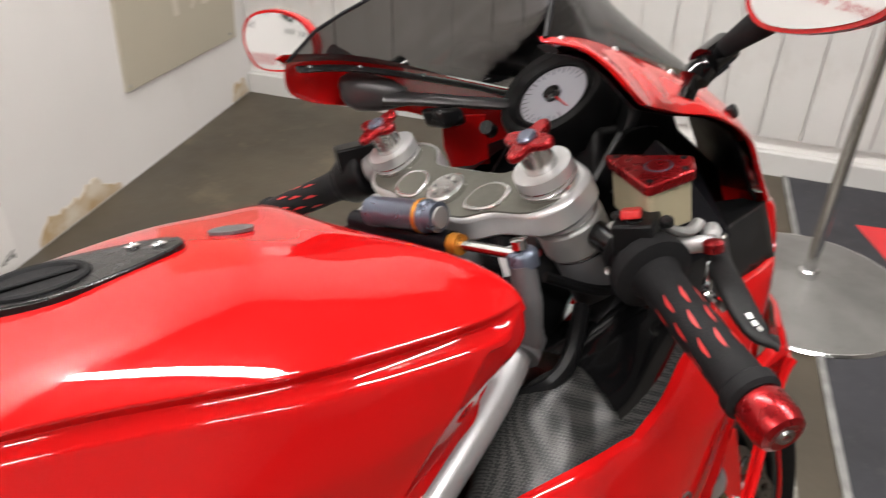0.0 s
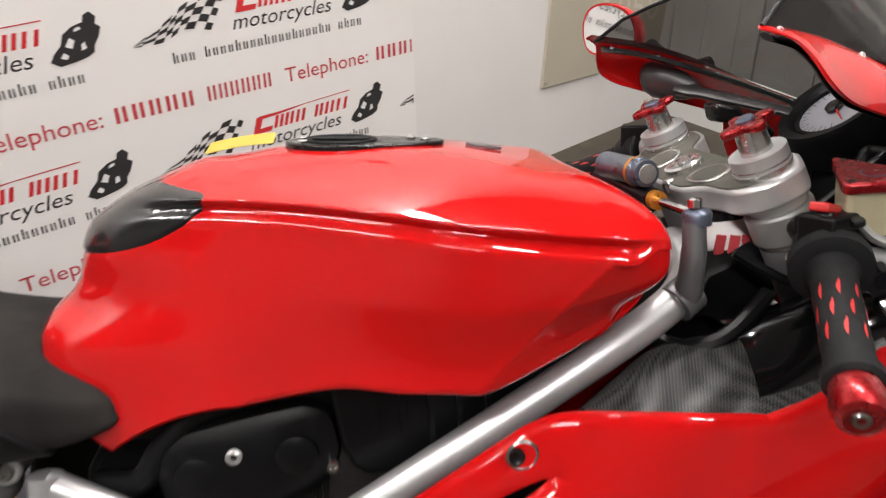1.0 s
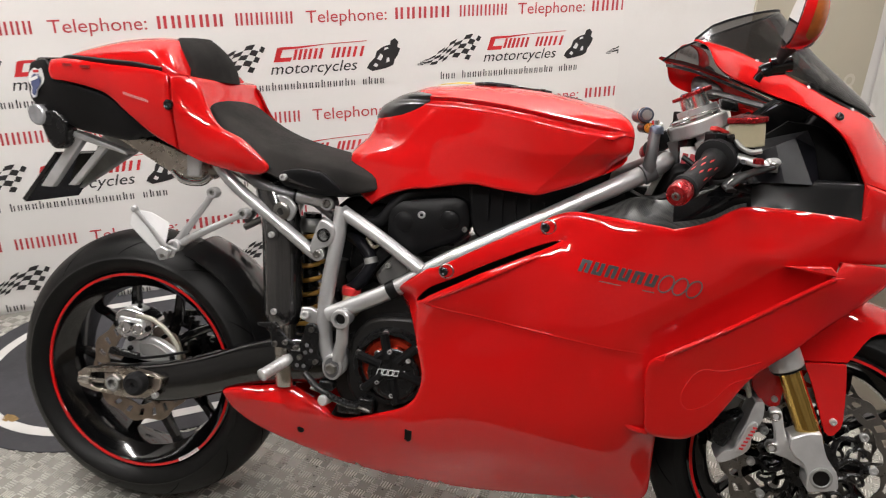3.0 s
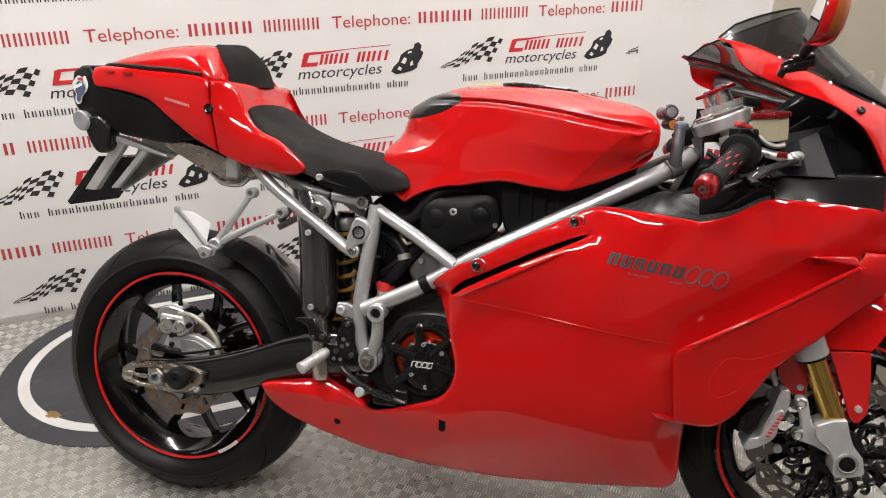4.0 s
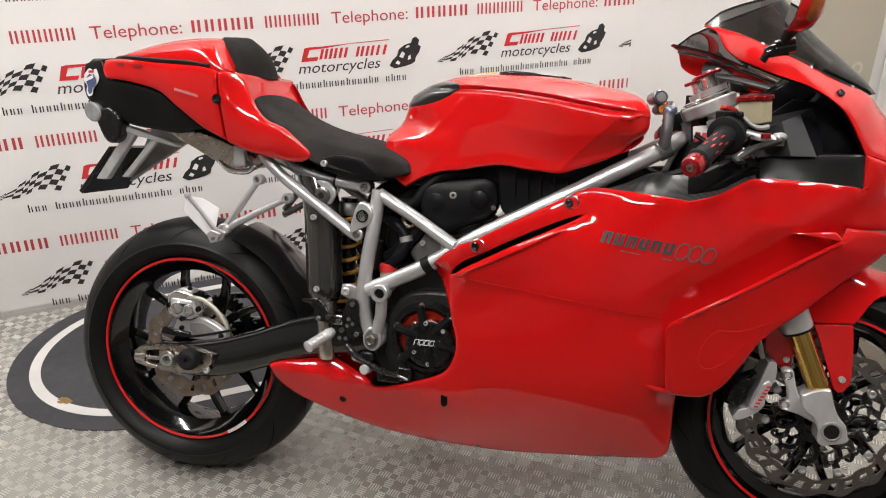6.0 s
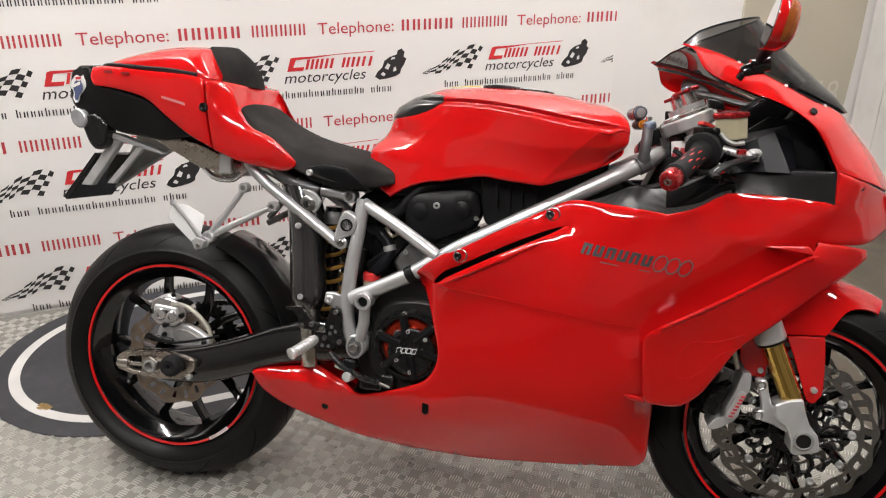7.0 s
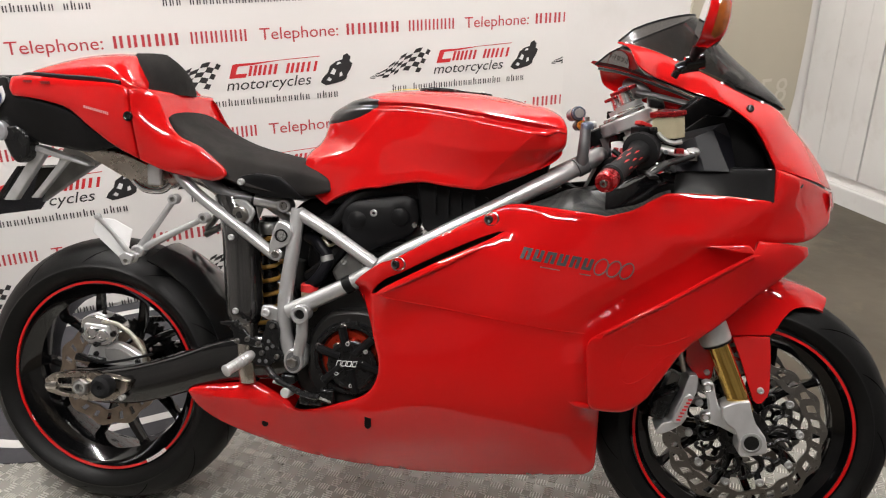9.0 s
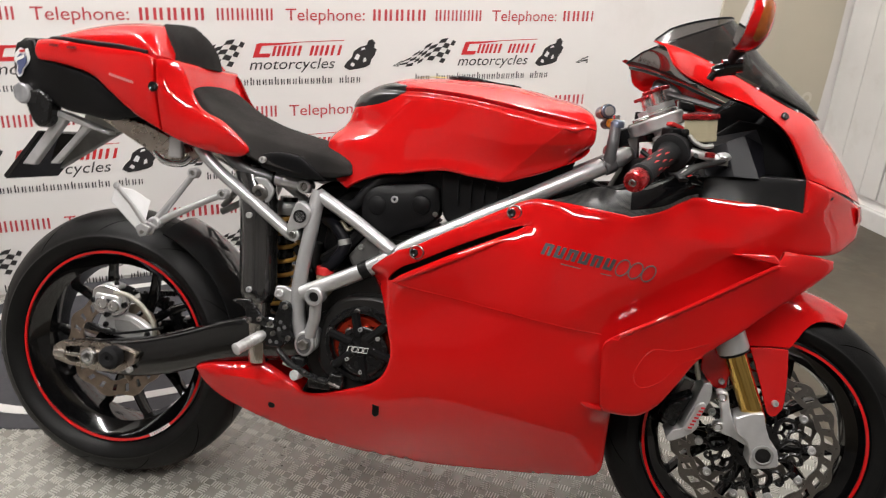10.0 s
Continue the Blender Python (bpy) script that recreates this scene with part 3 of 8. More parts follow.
for j, z in enumerate((1.568, 1.235, 0.902, 0.580, 0.237)):
    for k in range(-3, 3):
        u = -0.158 + PER * k
        if u < PRINT_END - 0.05 and u > -2.8:
            stamp("word", tel, u, z, "red printed word")
            w = PRINT_END - 0.006 - (u + 0.296)
            if w > 0.02:
                tagged(stamp("number_print", num if w > 0.43 else cut_mesh(num, w), u + 0.296, z, "row of red number bars"), kind="stuff")
        cu = 0.471 + PER * k
        if cu < PRINT_END - 0.3:
            tagged(stamp("name_print", name_print, cu, z - 0.120, "slanted red lettering bars"), kind="stuff")
            stamp("word", moto, cu - 0.008, z - 0.160, "black slanted printed word")
            stamp("dark_emblem", rider_print, cu + 0.312, z - 0.168, "dark printed emblem")
            stamp("pale_fleck", rider_hi, cu + 0.312, z - 0.168).location += uv(0, -0.0008)
            tagged(stamp("address_print", web, cu - 0.17, z - 0.212, "row of small black bars"), kind="stuff")
        fu = cu - 0.255
        if fu < PRINT_END - 0.03:
            w = PRINT_END - 0.006 - fu
            tagged(stamp("checkered_flag", flag if w > 0.24 else cut_mesh(flag, w), fu, z - 0.158, "black and white checkered flag print"), kind="stuff")

# ---- chequer plate under the machine ----
P_U0, P_U1, P_V0 = -2.4, 1.765, -0.985
plate = room_box("chequer_plate", P_U0, P_U1, P_V0, WALL_V - 0.008, -0.0058, -0.001, PLATE, "dirty grey steel chequer plate with raised tread bars")
vs, fs = [], []
pitch, rp = 0.0355, random.Random(9)


def tread(cu, cv, ang):
    ca, sa = math.cos(ang), math.sin(ang)
    for s in range(-2, 3):
        ox, oy = -sa * s * 0.0068, ca * s * 0.0068
        half = 0.0125 - 0.0012 * abs(s)
        k = len(vs)
        for hx, hy, z in ((-half, -0.0018, -0.002), (half, -0.0018, -0.002), (half, 0.0018, -0.002), (-half, 0.0018, -0.002), (-half * 0.78, -0.0007, 0.0016), (half * 0.78, -0.0007, 0.0016), (half * 0.78, 0.0007, 0.0016), (-half * 0.78, 0.0007, 0.0016)):
            uu, v2 = cu + ox + ca * hx - sa * hy, cv + oy + sa * hx + ca * hy
            vs.append((uu * UX - v2 * UY, uu * UY + v2 * UX, z))
        fs.extend([(k + 4, k + 5, k + 6, k + 7), (k, k + 1, k + 5, k + 4), (k + 1, k + 2, k + 6, k + 5), (k + 2, k + 3, k + 7, k + 6), (k + 3, k, k + 4, k + 7)])


nu, nv = int((P_U1 - (-1.45)) / pitch), int((WALL_V - P_V0 - 0.02) / pitch)
for i in range(nu):
    for j in range(nv):
        tread(-1.45 + (i + 0.5) * pitch, P_V0 + (j + 0.5) * pitch, radians(45 if (i + j) % 2 else -45))
tm = bpy.data.meshes.new("tread_bars")
tm.from_pydata(vs, [], fs)
part("tread_bars", tm, TREAD, plate, "raised five-bar tread", kind="stuff")

# grit and oily crumbs on the plate
gr_ = random.Random(21)
gv, gf = [], []
for cu, cv, n, sp in ((0.41, -0.03, 26, 0.035), (0.36, -0.07, 16, 0.07), (0.52, -0.16, 14, 0.10), (0.14, -0.13, 12, 0.08), (0.95, -0.25, 14, 0.22)):
    for _ in range(n):
        c = uv(cu + gr_.gauss(0, sp), cv + gr_.gauss(0, sp * 0.5))
        k, r = len(gv), gr_.uniform(0.001, 0.0035)
        m = 7
        gv += [(c.x + r * gr_.uniform(0.5, 1.2) * math.cos(6.283 * i / m), c.y + r * gr_.uniform(0.5, 1.2) * math.sin(6.283 * i / m), 0.0002) for i in range(m)] + [(c.x, c.y, 0.0012)]
        gf += [(k + i, k + (i + 1) % m, k + m) for i in range(m)]
gm = bpy.data.meshes.new("floor_grit")
gm.from_pydata(gv, [], gf)
part("floor_grit", gm, DIRT, None, "dark grit and crumbs scattered on the chequer plate", kind="stuff")

# long mat with round ends under the motorcycle
MAT_V, MAT_A, MAT_B = 0.634, -0.110, 0.917


def stadium(r):
    ends = [(MAT_A, 90), (MAT_B, 270)]
    return [(u + r * math.cos(radians(a0 + a)), MAT_V + r * math.sin(radians(a0 + a))) for u, a0 in ends for a in np.linspace(0, 180, 49)]


def mat_slab(r0, r1, z0, z1):
    """A slab between two such outlines, or a whole one where r0 is 0."""
    out = stadium(r1)
    n = len(out)
    g = Geo()
    if r0 <= 0:
        return g.add([tuple(uv(u, v, z)) for z in (z0, z1) for u, v in out], [tuple(range(n))[::-1], tuple(range(n, 2 * n))] + [(i, (i + 1) % n, n + (i + 1) % n, n + i) for i in range(n)])
    rows = [(out, z0), (out, z1), (stadium(r0), z1), (stadium(r0), z0)]
    return g.add([tuple(uv(u, v, z)) for o, z in rows for u, v in o], [(k * n + i, k * n + (i + 1) % n, ((k + 1) % 4) * n + (i + 1) % n, ((k + 1) % 4) * n + i) for k in range(4) for i in range(n)])


rmat = part("display_mat", mat_slab(0, 0.430, -0.004, 0.0030), MATTING, None, "long dark grey rubber mat with round ends under the motorcycle", category="floor mat", bevel=0.001)
part("white_band", mat_slab(0.336, 0.368, -0.002, 0.0037), MATWHITE, rmat, "worn white printed border line")
lf = Geo()
lp = [(-0.026, 0), (-0.016, 0.012), (0.0, 0.016), (0.014, 0.010), (0.026, 0.004), (0.018, -0.010), (0.002, -0.013), (-0.014, -0.011)]
lf.add([(-0.530 + a, 0.151 + b, 0.0055 + 0.004 * math.sin(90 * a + 200 * b)) for a, b in lp] + [(-0.530, 0.151, 0.0048)] + [(-0.530 + a, 0.151 + b, 0.0040) for a, b in lp], [(i, (i + 1) % 8, 8) for i in range(8)] + [(9 + i, 9 + (i + 1) % 8, (i + 1) % 8, i) for i in range(8)])
part("dry_leaf", lf, LEAF, None, "small curled brown dry leaf lying on the mat", category="leaf")

# ---- ceiling lights ----


def ceiling_light(u, v, length=1.5, turn=0.0):
    m = Matrix.Translation(uv(u, v, HIGH)) @ Matrix.Rotation(YAW + turn, 4, "Z")
    e = new("ceiling_light")
    e.matrix_world = m
    tagged(e, "long white ceiling light with a lit diffuser", "ceiling light", "ceiling lights")
    part("housing", Geo().box((0, 0, -0.02), (length + 0.06, 0.11, 0.038)), CEIL, e, "white metal tray", bevel=0.004)
    part("diffuser", Geo().prism([(0.05 * math.cos(a), -0.04 + 0.03 * math.sin(a)) for a in np.linspace(math.pi, 2 * math.pi, 11)], -length / 2, length / 2, Matrix.Rotation(math.pi / 2, 4, "Z")), TUBE, e, "lit diffuser")
    return e


for u in (1.65, -0.75):
    for v in (0.32, -1.75):
        ceiling_light(u, v, 1.46, math.pi / 2)

# ---- the motorcycle: x forward, y to its left, z up; it leans on its side stand ----
bike = new("motorcycle")
bike.matrix_world = pose(0, 0, 0, -16, 0, 0)
tagged(bike, "red sports motorcycle with silver trellis frame, leaning on its side stand", "motorcycle")


# -- wheels --
RA, FA = (0.0, 0.0, 0.315), (1.42, 0.0, 0.302)


tread = []


def sweep(s):
    """How far a tread groove has swung round at a place across the tyre."""
    return 0.62 * abs(s) ** 1.4


def tyre_geo(c, R, half, bead, grooves, depth=0.0, na=180, nb=44):
    H = R - bead
    lefth = [(-0.74, 0.0), (-0.86, 0.10), (-0.95, 0.22), (-1.0, 0.34), (-0.965, 0.40), (-0.88, 0.555), (-0.74, 0.735), (-0.55, 0.875), (-0.30, 0.965)]
    prof = spline([(a * half, bead + b * H) for a, b in lefth] + [(0, R)] + [(-a * half, bead + b * H) for a, b in reversed(lefth)], 4)
    tread.clear()
    tread.extend(prof)
    g = Geo()
    rings = []
    for y, r in prof:
        s = y / half
        row = []
        for i in range(na):
            a = 2 * math.pi * i / na
            d = 0.0
            if abs(s) < 0.97 and r > bead + 0.5 * (R - bead):
                q = ((a - sweep(s)) * grooves / (2 * math.pi) + (0.5 if s > 0 else 0)) % 1.0
                if 0.10 < abs(s) < 0.9 and min(q, 1 - q) < 0.020:
                    d = depth
            row.append((c[0] + (r - d) * math.cos(a), c[1] + y, c[2] + (r - d) * math.sin(a)))
        rings.append(row)
    return g.loft(rings, True, False)


def wave(r, amp, lobes, n=120, ph=0.0):
    return [(r + amp * math.sin(lobes * (2 * math.pi * i / n) + ph), 2 * math.pi * i / n) for i in range(n)]


def polar(rows, c):
    return [(c[0] + r * math.cos(a), c[2] + r * math.sin(a)) for r, a in rows]


def disc_part(c, y, ro, ri, lobes, material, parent, label, nslots, fill=0.55):
    """A wave brake disc with slots cut through it."""
    n = lobes * 12
    outer = wave(ro, 0.0045, lobes, n)
    g = Geo()
    mid1, mid2 = ro - (ro - ri) * 0.27, ro - (ro - ri) * 0.74
    rows = [[(r, a) for r, a in outer], [(mid1, a + 0.05) for _, a in outer], [(mid2, a + 0.10) for _, a in outer], [(ri + 0.003 * math.sin(lobes * a), a + 0.14) for _, a in outer]]
    g.ringplate(polar(rows[0], c), polar(rows[1], c), y - 0.0022, y + 0.0022)
    g.ringplate(polar(rows[2], c), polar(rows[3], c), y - 0.0022, y + 0.0022)
    k = n
    for i in range(k):
        if i % (k // nslots) < fill * (k // nslots):
            j = (i + 1) % k
            quad = [polar([rows[1][i]], c)[0], polar([rows[1][j]], c)[0], polar([rows[2][j]], c)[0], polar([rows[2][i]], c)[0]]
            g.prism(quad, y - 0.0021, y + 0.0021)
    return part("brake_disc", g, material, parent, label)


def wheel(name, c, R, half, bead, rimhalf, label, hub):
    rim = Geo().lathe([(-rimhalf, bead - 0.006), (-rimhalf - 0.004, bead), (-rimhalf, bead + 0.006), (-rimhalf + 0.014, bead - 0.004), (-rimhalf * 0.55, bead - 0.026), (0, bead - 0.034), (rimhalf * 0.55, bead - 0.026), (rimhalf - 0.014, bead - 0.004), (rimhalf, bead + 0.006), (rimhalf + 0.004, bead), (rimhalf, bead - 0.006),
                       (rimhalf - 0.016, bead - 0.014), (rimhalf * 0.5, bead - 0.036), (0, bead - 0.042), (-rimhalf * 0.5, bead - 0.036), (-rimhalf + 0.016, bead - 0.014)], c, (0, 1, 0), 96, closed=True)
    w = part(name, rim, GLOSSB, bike, label)
    part("tyre", tyre_geo(c, R, half, bead + 0.003, 11 if half > 0.08 else 13), RUBBER, w, "black road tyre with curved tread grooves")
    # tread grooves as flat dark strips on the tyre, their shade put into colour
    ng = 11 if half > 0.08 else 13
    lo_, hi_ = min(range(len(tread)), key=lambda k: tread[k][0]), max(range(len(tread)), key=lambda k: tread[k][0])
    ys, rs_ = [p[0] for p in tread[lo_ : hi_ + 1]], [p[1] for p in tread[lo_ : hi_ + 1]]
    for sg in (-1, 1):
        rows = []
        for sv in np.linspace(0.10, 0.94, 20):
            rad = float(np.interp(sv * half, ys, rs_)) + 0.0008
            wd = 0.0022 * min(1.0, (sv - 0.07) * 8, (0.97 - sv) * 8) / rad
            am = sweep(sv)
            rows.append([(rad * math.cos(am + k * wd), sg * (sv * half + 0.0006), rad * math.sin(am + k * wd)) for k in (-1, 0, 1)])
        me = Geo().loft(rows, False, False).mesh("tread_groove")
        me.materials.append(GROOVE_SHADE)
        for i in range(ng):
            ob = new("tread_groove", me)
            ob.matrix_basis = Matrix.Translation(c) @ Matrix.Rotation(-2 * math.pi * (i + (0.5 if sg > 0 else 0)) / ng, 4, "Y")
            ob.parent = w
    yy = -rimhalf - 0.0042
    n = 120
    part("rim_stripe", Geo().lathe([(yy - 0.0006, bead - 0.0058), (yy - 0.0006, bead - 0.0002), (yy + 0.003, bead - 0.0002), (yy + 0.003, bead - 0.0058)], c, (0, 1, 0), 120, closed=True), RED, w, "thin red rim stripe")
    part("rim_stripe", Geo().lathe([(-yy + 0.0006, bead - 0.0058), (-yy + 0.0006, bead - 0.0002), (-yy - 0.003, bead - 0.0002), (-yy - 0.003, bead - 0.0058)], c, (0, 1, 0), 120, closed=True), RED, w, "thin red rim stripe")
    part("hub", Geo().lathe([(-hub, 0.030), (-hub, 0.046), (-hub * 0.6, 0.052), (0, 0.042), (hub * 0.6, 0.052), (hub, 0.046), (hub, 0.030)], c, (0, 1, 0), 40), GLOSSB, w, "black wheel hub")
    sg = Geo()
    for s in (-1, 1):
        tip = radians(14) * s
        rows = []
        for t in np.linspace(0, 1, 7):
            r = 0.042 + (bead - 0.034 - 0.042) * t
            a = radians(5) * s + tip * t**1.2
            wd, th = 0.0125 - 0.003 * t, 0.024 - 0.010 * t
            cx, cz = r * math.cos(a), r * math.sin(a)
            px, pz = -math.sin(a), math.cos(a)
            rows.append([(cx + px * wd * math.cos(q), th * math.sin(q), cz + pz * wd * math.cos(q)) for q in np.linspace(0, 2 * math.pi, 9)[:-1]])
        sg.loft(rows)
    me = sg.mesh("spoke")
    me.materials.append(GLOSSB)
    for i in range(5):
        ob = new("spoke", me)
        ob.matrix_basis = Matrix.Translation(c) @ Matrix.Rotation(radians(72 * i + 20), 4, "Y")
        ob.parent = w
    # lettering of the stripe
    dg = Geo()
    for i in range(9):
        a = radians(-62 + i * 1.7)
        r0, r1 = bead - 0.0075, bead + 0.0005
        dg.prism([(c[0] + r * math.cos(t), c[2] + r * math.sin(t)) for r, t in ((r0, a), (r1, a), (r1, a + 0.02), (r0, a + 0.02))], yy - 0.0016, yy)
    part("stripe_print", dg, STICK, w, "white print bars on the stripe")
    return w


rear = wheel("rear_wheel", RA, 0.3155, 0.095, 0.2245, 0.072, "black spoked rear wheel with a red rim stripe", 0.075)
front = wheel("front_wheel", FA, 0.302, 0.060, 0.2215, 0.048, "black spoked front wheel with a red rim stripe", 0.055)
disc_part(RA, -0.062, 0.120, 0.082, 10, BRONZE, rear, "heat-browned wave brake disc", 20)
# curled carrier arm, seen side on: a bent bar with a hooked branch
arm_g = Geo()
arm_g.tube(spline([(0.046, 0, 0.000), (0.062, 0, 0.014), (0.080, 0, 0.014), (0.092, 0, 0.002), (0.106, 0, 0.000)], 4), [0.0062] * 5 + [0.0048] * 8 + [0.0075] * 4, 7)
arm_g.tube(spline([(0.062, 0, 0.014), (0.066, 0, 0.032), (0.082, 0, 0.038), (0.094, 0, 0.030), (0.088, 0, 0.022)], 4), 0.0038, 6)
arm_g.tube(spline([(0.092, 0, 0.002), (0.088, 0, -0.012), (0.076, 0, -0.014)], 4), 0.0040, 6)
arm_me = arm_g.mesh("carrier_arm")
arm_me.materials.append(SATIN)
for s in (-1, 1):
    disc_part(FA, s * 0.068, 0.1575, 0.124, 14, STEEL, front, "slotted steel wave brake disc", 28, 0.45)
    part("disc_carrier", Geo().lathe([(s * 0.058, 0.034), (s * 0.058, 0.050), (s * 0.066, 0.050), (s * 0.066, 0.034)], FA, (0, 1, 0), 32, closed=True), SATIN, front, "black disc carrier")
    for i in range(10):
        a = 2 * math.pi * i / 10 + 0.06
        ob = new("carrier_arm", arm_me)
        ob.matrix_basis = Matrix.Translation((FA[0], s * 0.064, FA[2])) @ Matrix.Rotation(-a, 4, "Y")
        ob.parent = front
        p = (FA[0] + 0.109 * math.cos(a), s * 0.068, FA[2] + 0.109 * math.sin(a))
        part("disc_bobbin", Geo().lathe([(-0.005, 0.0085), (0.004, 0.0085), (0.006, 0.007), (0.006, 0.004), (0.003, 0.003)], p, (0, s, 0), 12), ALU, front)
        # tab that ties the ring to the bobbin
        tab = polar([(0.104, a - 0.05), (0.122, a - 0.10), (0.124, a + 0.10), (0.104, a + 0.05)], FA)
        part("disc_tab", Geo().prism(tab, s * 0.068 - 0.0018, s * 0.068 + 0.0018), STEEL, front)
cg = Geo()
for i in range(5):
    a = 2 * math.pi * i / 5
    cg.tube([(0.04 * math.cos(a), -0.066, RA[2] + 0.04 * math.sin(a)), (0.088 * math.cos(a + 0.2), -0.063, RA[2] + 0.088 * math.sin(a + 0.2))], 0.008, 6)
cg.lathe([(-0.07, 0.028), (-0.07, 0.046), (-0.06, 0.046), (-0.06, 0.028)], RA, (0, 1, 0), 32, closed=True)
part("disc_carrier", cg, BRONZE, rear, "brown disc carrier")
# sprocket and chain on the far side
teeth = [(0.098 + (0.005 if i % 4 < 2 else -0.002), 2 * math.pi * i / 160) for i in range(160)]
part("sprocket", Geo().ringplate(polar(teeth, RA), polar([(0.066, a) for _, a in teeth], RA), 0.085, 0.091), SATIN, rear, "black rear sprocket")
ch = Geo()
for z0, z1 in ((RA[2] + 0.1, 0.47), (RA[2] - 0.1, 0.40)):
    for i in range(34):
        t = i / 34
        ch.box((0.02 + 0.47 * t, 0.088, z0 + (z1 - z0) * t), (0.0105, 0.016, 0.013))
part("drive_chain", ch, SATIN, bike, "dark drive chain", kind="stuff")

# -- swingarm --
ARM = [  # x, top, bottom, middle y, half width
    (-0.082, 0.318, 0.302, -0.113, 0.016), (-0.070, 0.334, 0.287, -0.113, 0.022), (0.00, 0.344, 0.271, -0.113, 0.025), (0.06, 0.354, 0.270, -0.113, 0.026), (0.12, 0.368, 0.277, -0.113, 0.027), (0.20, 0.394, 0.300, -0.112, 0.029), (0.30, 0.433, 0.335, -0.108, 0.032), (0.38, 0.453, 0.350, -0.105, 0.034), (0.44, 0.456, 0.358, -0.104, 0.034), (0.48, 0.449, 0.372, -0.104, 0.032), (0.503, 0.430, 0.395, -0.104, 0.024)]
rows = []
for x in np.linspace(-0.082, 0.503, 36):
    zt, zb, ym, hw = lerp(ARM, x)
    row = []
    for k in range(28):
        q = 2 * math.pi * k / 28
        cy, sz = math.cos(q), math.sin(q)
        row.append((x, ym + hw * math.copysign(abs(cy) ** 0.62, cy), (zt + zb) / 2 + (zt - zb) / 2 * math.copysign(abs(sz) ** 0.72, sz)))
    rows.append(row)
both("swingarm", Geo().loft(rows), ARMB, bike, "satin black swingarm with a rounded section", sharp=70)
part("swingarm_bridge", Geo().box((0.40, 0, 0.405), (0.10, 0.18, 0.075)), SATIN, bike, "swingarm bridge", bevel=0.012)
ap_o = [(-0.092, 0.326), (-0.076, 0.338), (0.029, 0.349), (0.072, 0.343), (0.108, 0.334), (0.104, 0.313), (0.072, 0.289), (0.02, 0.284), (-0.052, 0.289), (-0.089, 0.298)]
ap_i = [(-0.062, 0.329), (-0.050, 0.332), (-0.012, 0.336), (0.006, 0.337), (0.020, 0.334), (0.020, 0.302), (0.006, 0.297), (-0.012, 0.296), (-0.048, 0.297), (-0.060, 0.301)]
ax = part("axle_block", Geo().ringplate(ap_o, ap_i, -0.156, -0.137), TITAN, bike, "bronze-tinted axle plate with an open window", bevel=0.002)
part("window_back", Geo().prism(ap_i, -0.142, -0.136), SATIN, ax, "black arm behind the window")
part("adjuster", Geo().lathe([(0, 0.010), (0.012, 0.010), (0.013, 0.012), (0.028, 0.012), (0.029, 0.0055), (0.075, 0.0055)], (-0.090, -0.150, 0.311), (1, 0, 0.03), 14), PIPE, ax, "steel chain adjuster")
part("axle_slide", Geo().box((0.0, -0.147, 0.316), (0.058, 0.014, 0.036)), TITAN, ax, "sliding axle block", bevel=0.002)
part("axle_nut", Geo().lathe([(0, 0.021), (0.012, 0.021), (0.014, 0.0185), (0.014, 0.0145), (0.004, 0.013)], (0, -0.153, 0.316), (0, -1, 0), 6), STEEL, ax, "hexagonal axle nut")
part("axle_tube", Geo().lathe([(0, 0.0145), (0.020, 0.0145), (0.021, 0.0105), (0.002, 0.010)], (0, -0.150, 0.316), (0, -1, 0), 20), ALUDULL, ax, "hollow axle end")
part("crash_bobbin", Geo().lathe([(0, 0.016), (0.006, 0.024), (0.022, 0.0255), (0.030, 0.023), (0.034, 0.016), (0.032, 0.006), (0.026, 0.004)], (0.060, -0.156, 0.326), (0, -1, 0), 24), GRIP, bike, "black rubber crash bobbin")
bolt("axle_bolt", (0.09, -0.15, 0.296), 0.007, ax)

# rear brake caliper
cal = part("rear_caliper", Geo().prism(ring_of([(-0.040, 0.452), (-0.02, 0.463), (0.025, 0.458), (0.046, 0.446)], [(0.046, 0.446), (0.052, 0.428), (0.044, 0.408)], [(0.044, 0.408), (0.02, 0.392), (-0.02, 0.394)], [(-0.02, 0.394), (-0.042, 0.412), (-0.040, 0.452)], n=3), -0.098, -0.045), CHROME, bike, "polished rear brake caliper", bevel=0.005)
part("caliper_cover", Geo().prism([(-0.028, 0.446), (0.03, 0.442), (0.036, 0.418), (0.018, 0.402), (-0.018, 0.404), (-0.032, 0.42)], -0.103, -0.096), ALU, cal, "caliper face", bevel=0.004)
for px_, pz_, pr_ in ((-0.010, 0.424, 0.015), (0.018, 0.420, 0.014)):
    part("piston_boss", Geo().lathe([(-0.004, pr_), (0.004, pr_), (0.006, pr_ * 0.85), (0.006, pr_ * 0.55), (0.003, pr_ * 0.5)], (px_, -0.102, pz_), (0, -1, 0), 20), CHROME, cal)
part("caliper_bridge", Geo().prism([(-0.026, 0.462), (0.0, 0.470), (0.022, 0.464), (0.018, 0.446), (-0.020, 0.446)], -0.092, -0.060), ALU, cal, bevel=0.004)
part("bleed_nipple", Geo().lathe([(0, 0.006), (0.008, 0.006), (0.009, 0.004), (0.018, 0.004)], (0.012, -0.085, 0.462), (0.1, -0.1, 1), 10), SATIN, cal)
part("caliper_slot", Geo().prism([(-0.012, 0.436), (0.014, 0.434), (0.012, 0.426), (-0.012, 0.428)], -0.1045, -0.102), SATIN, cal)
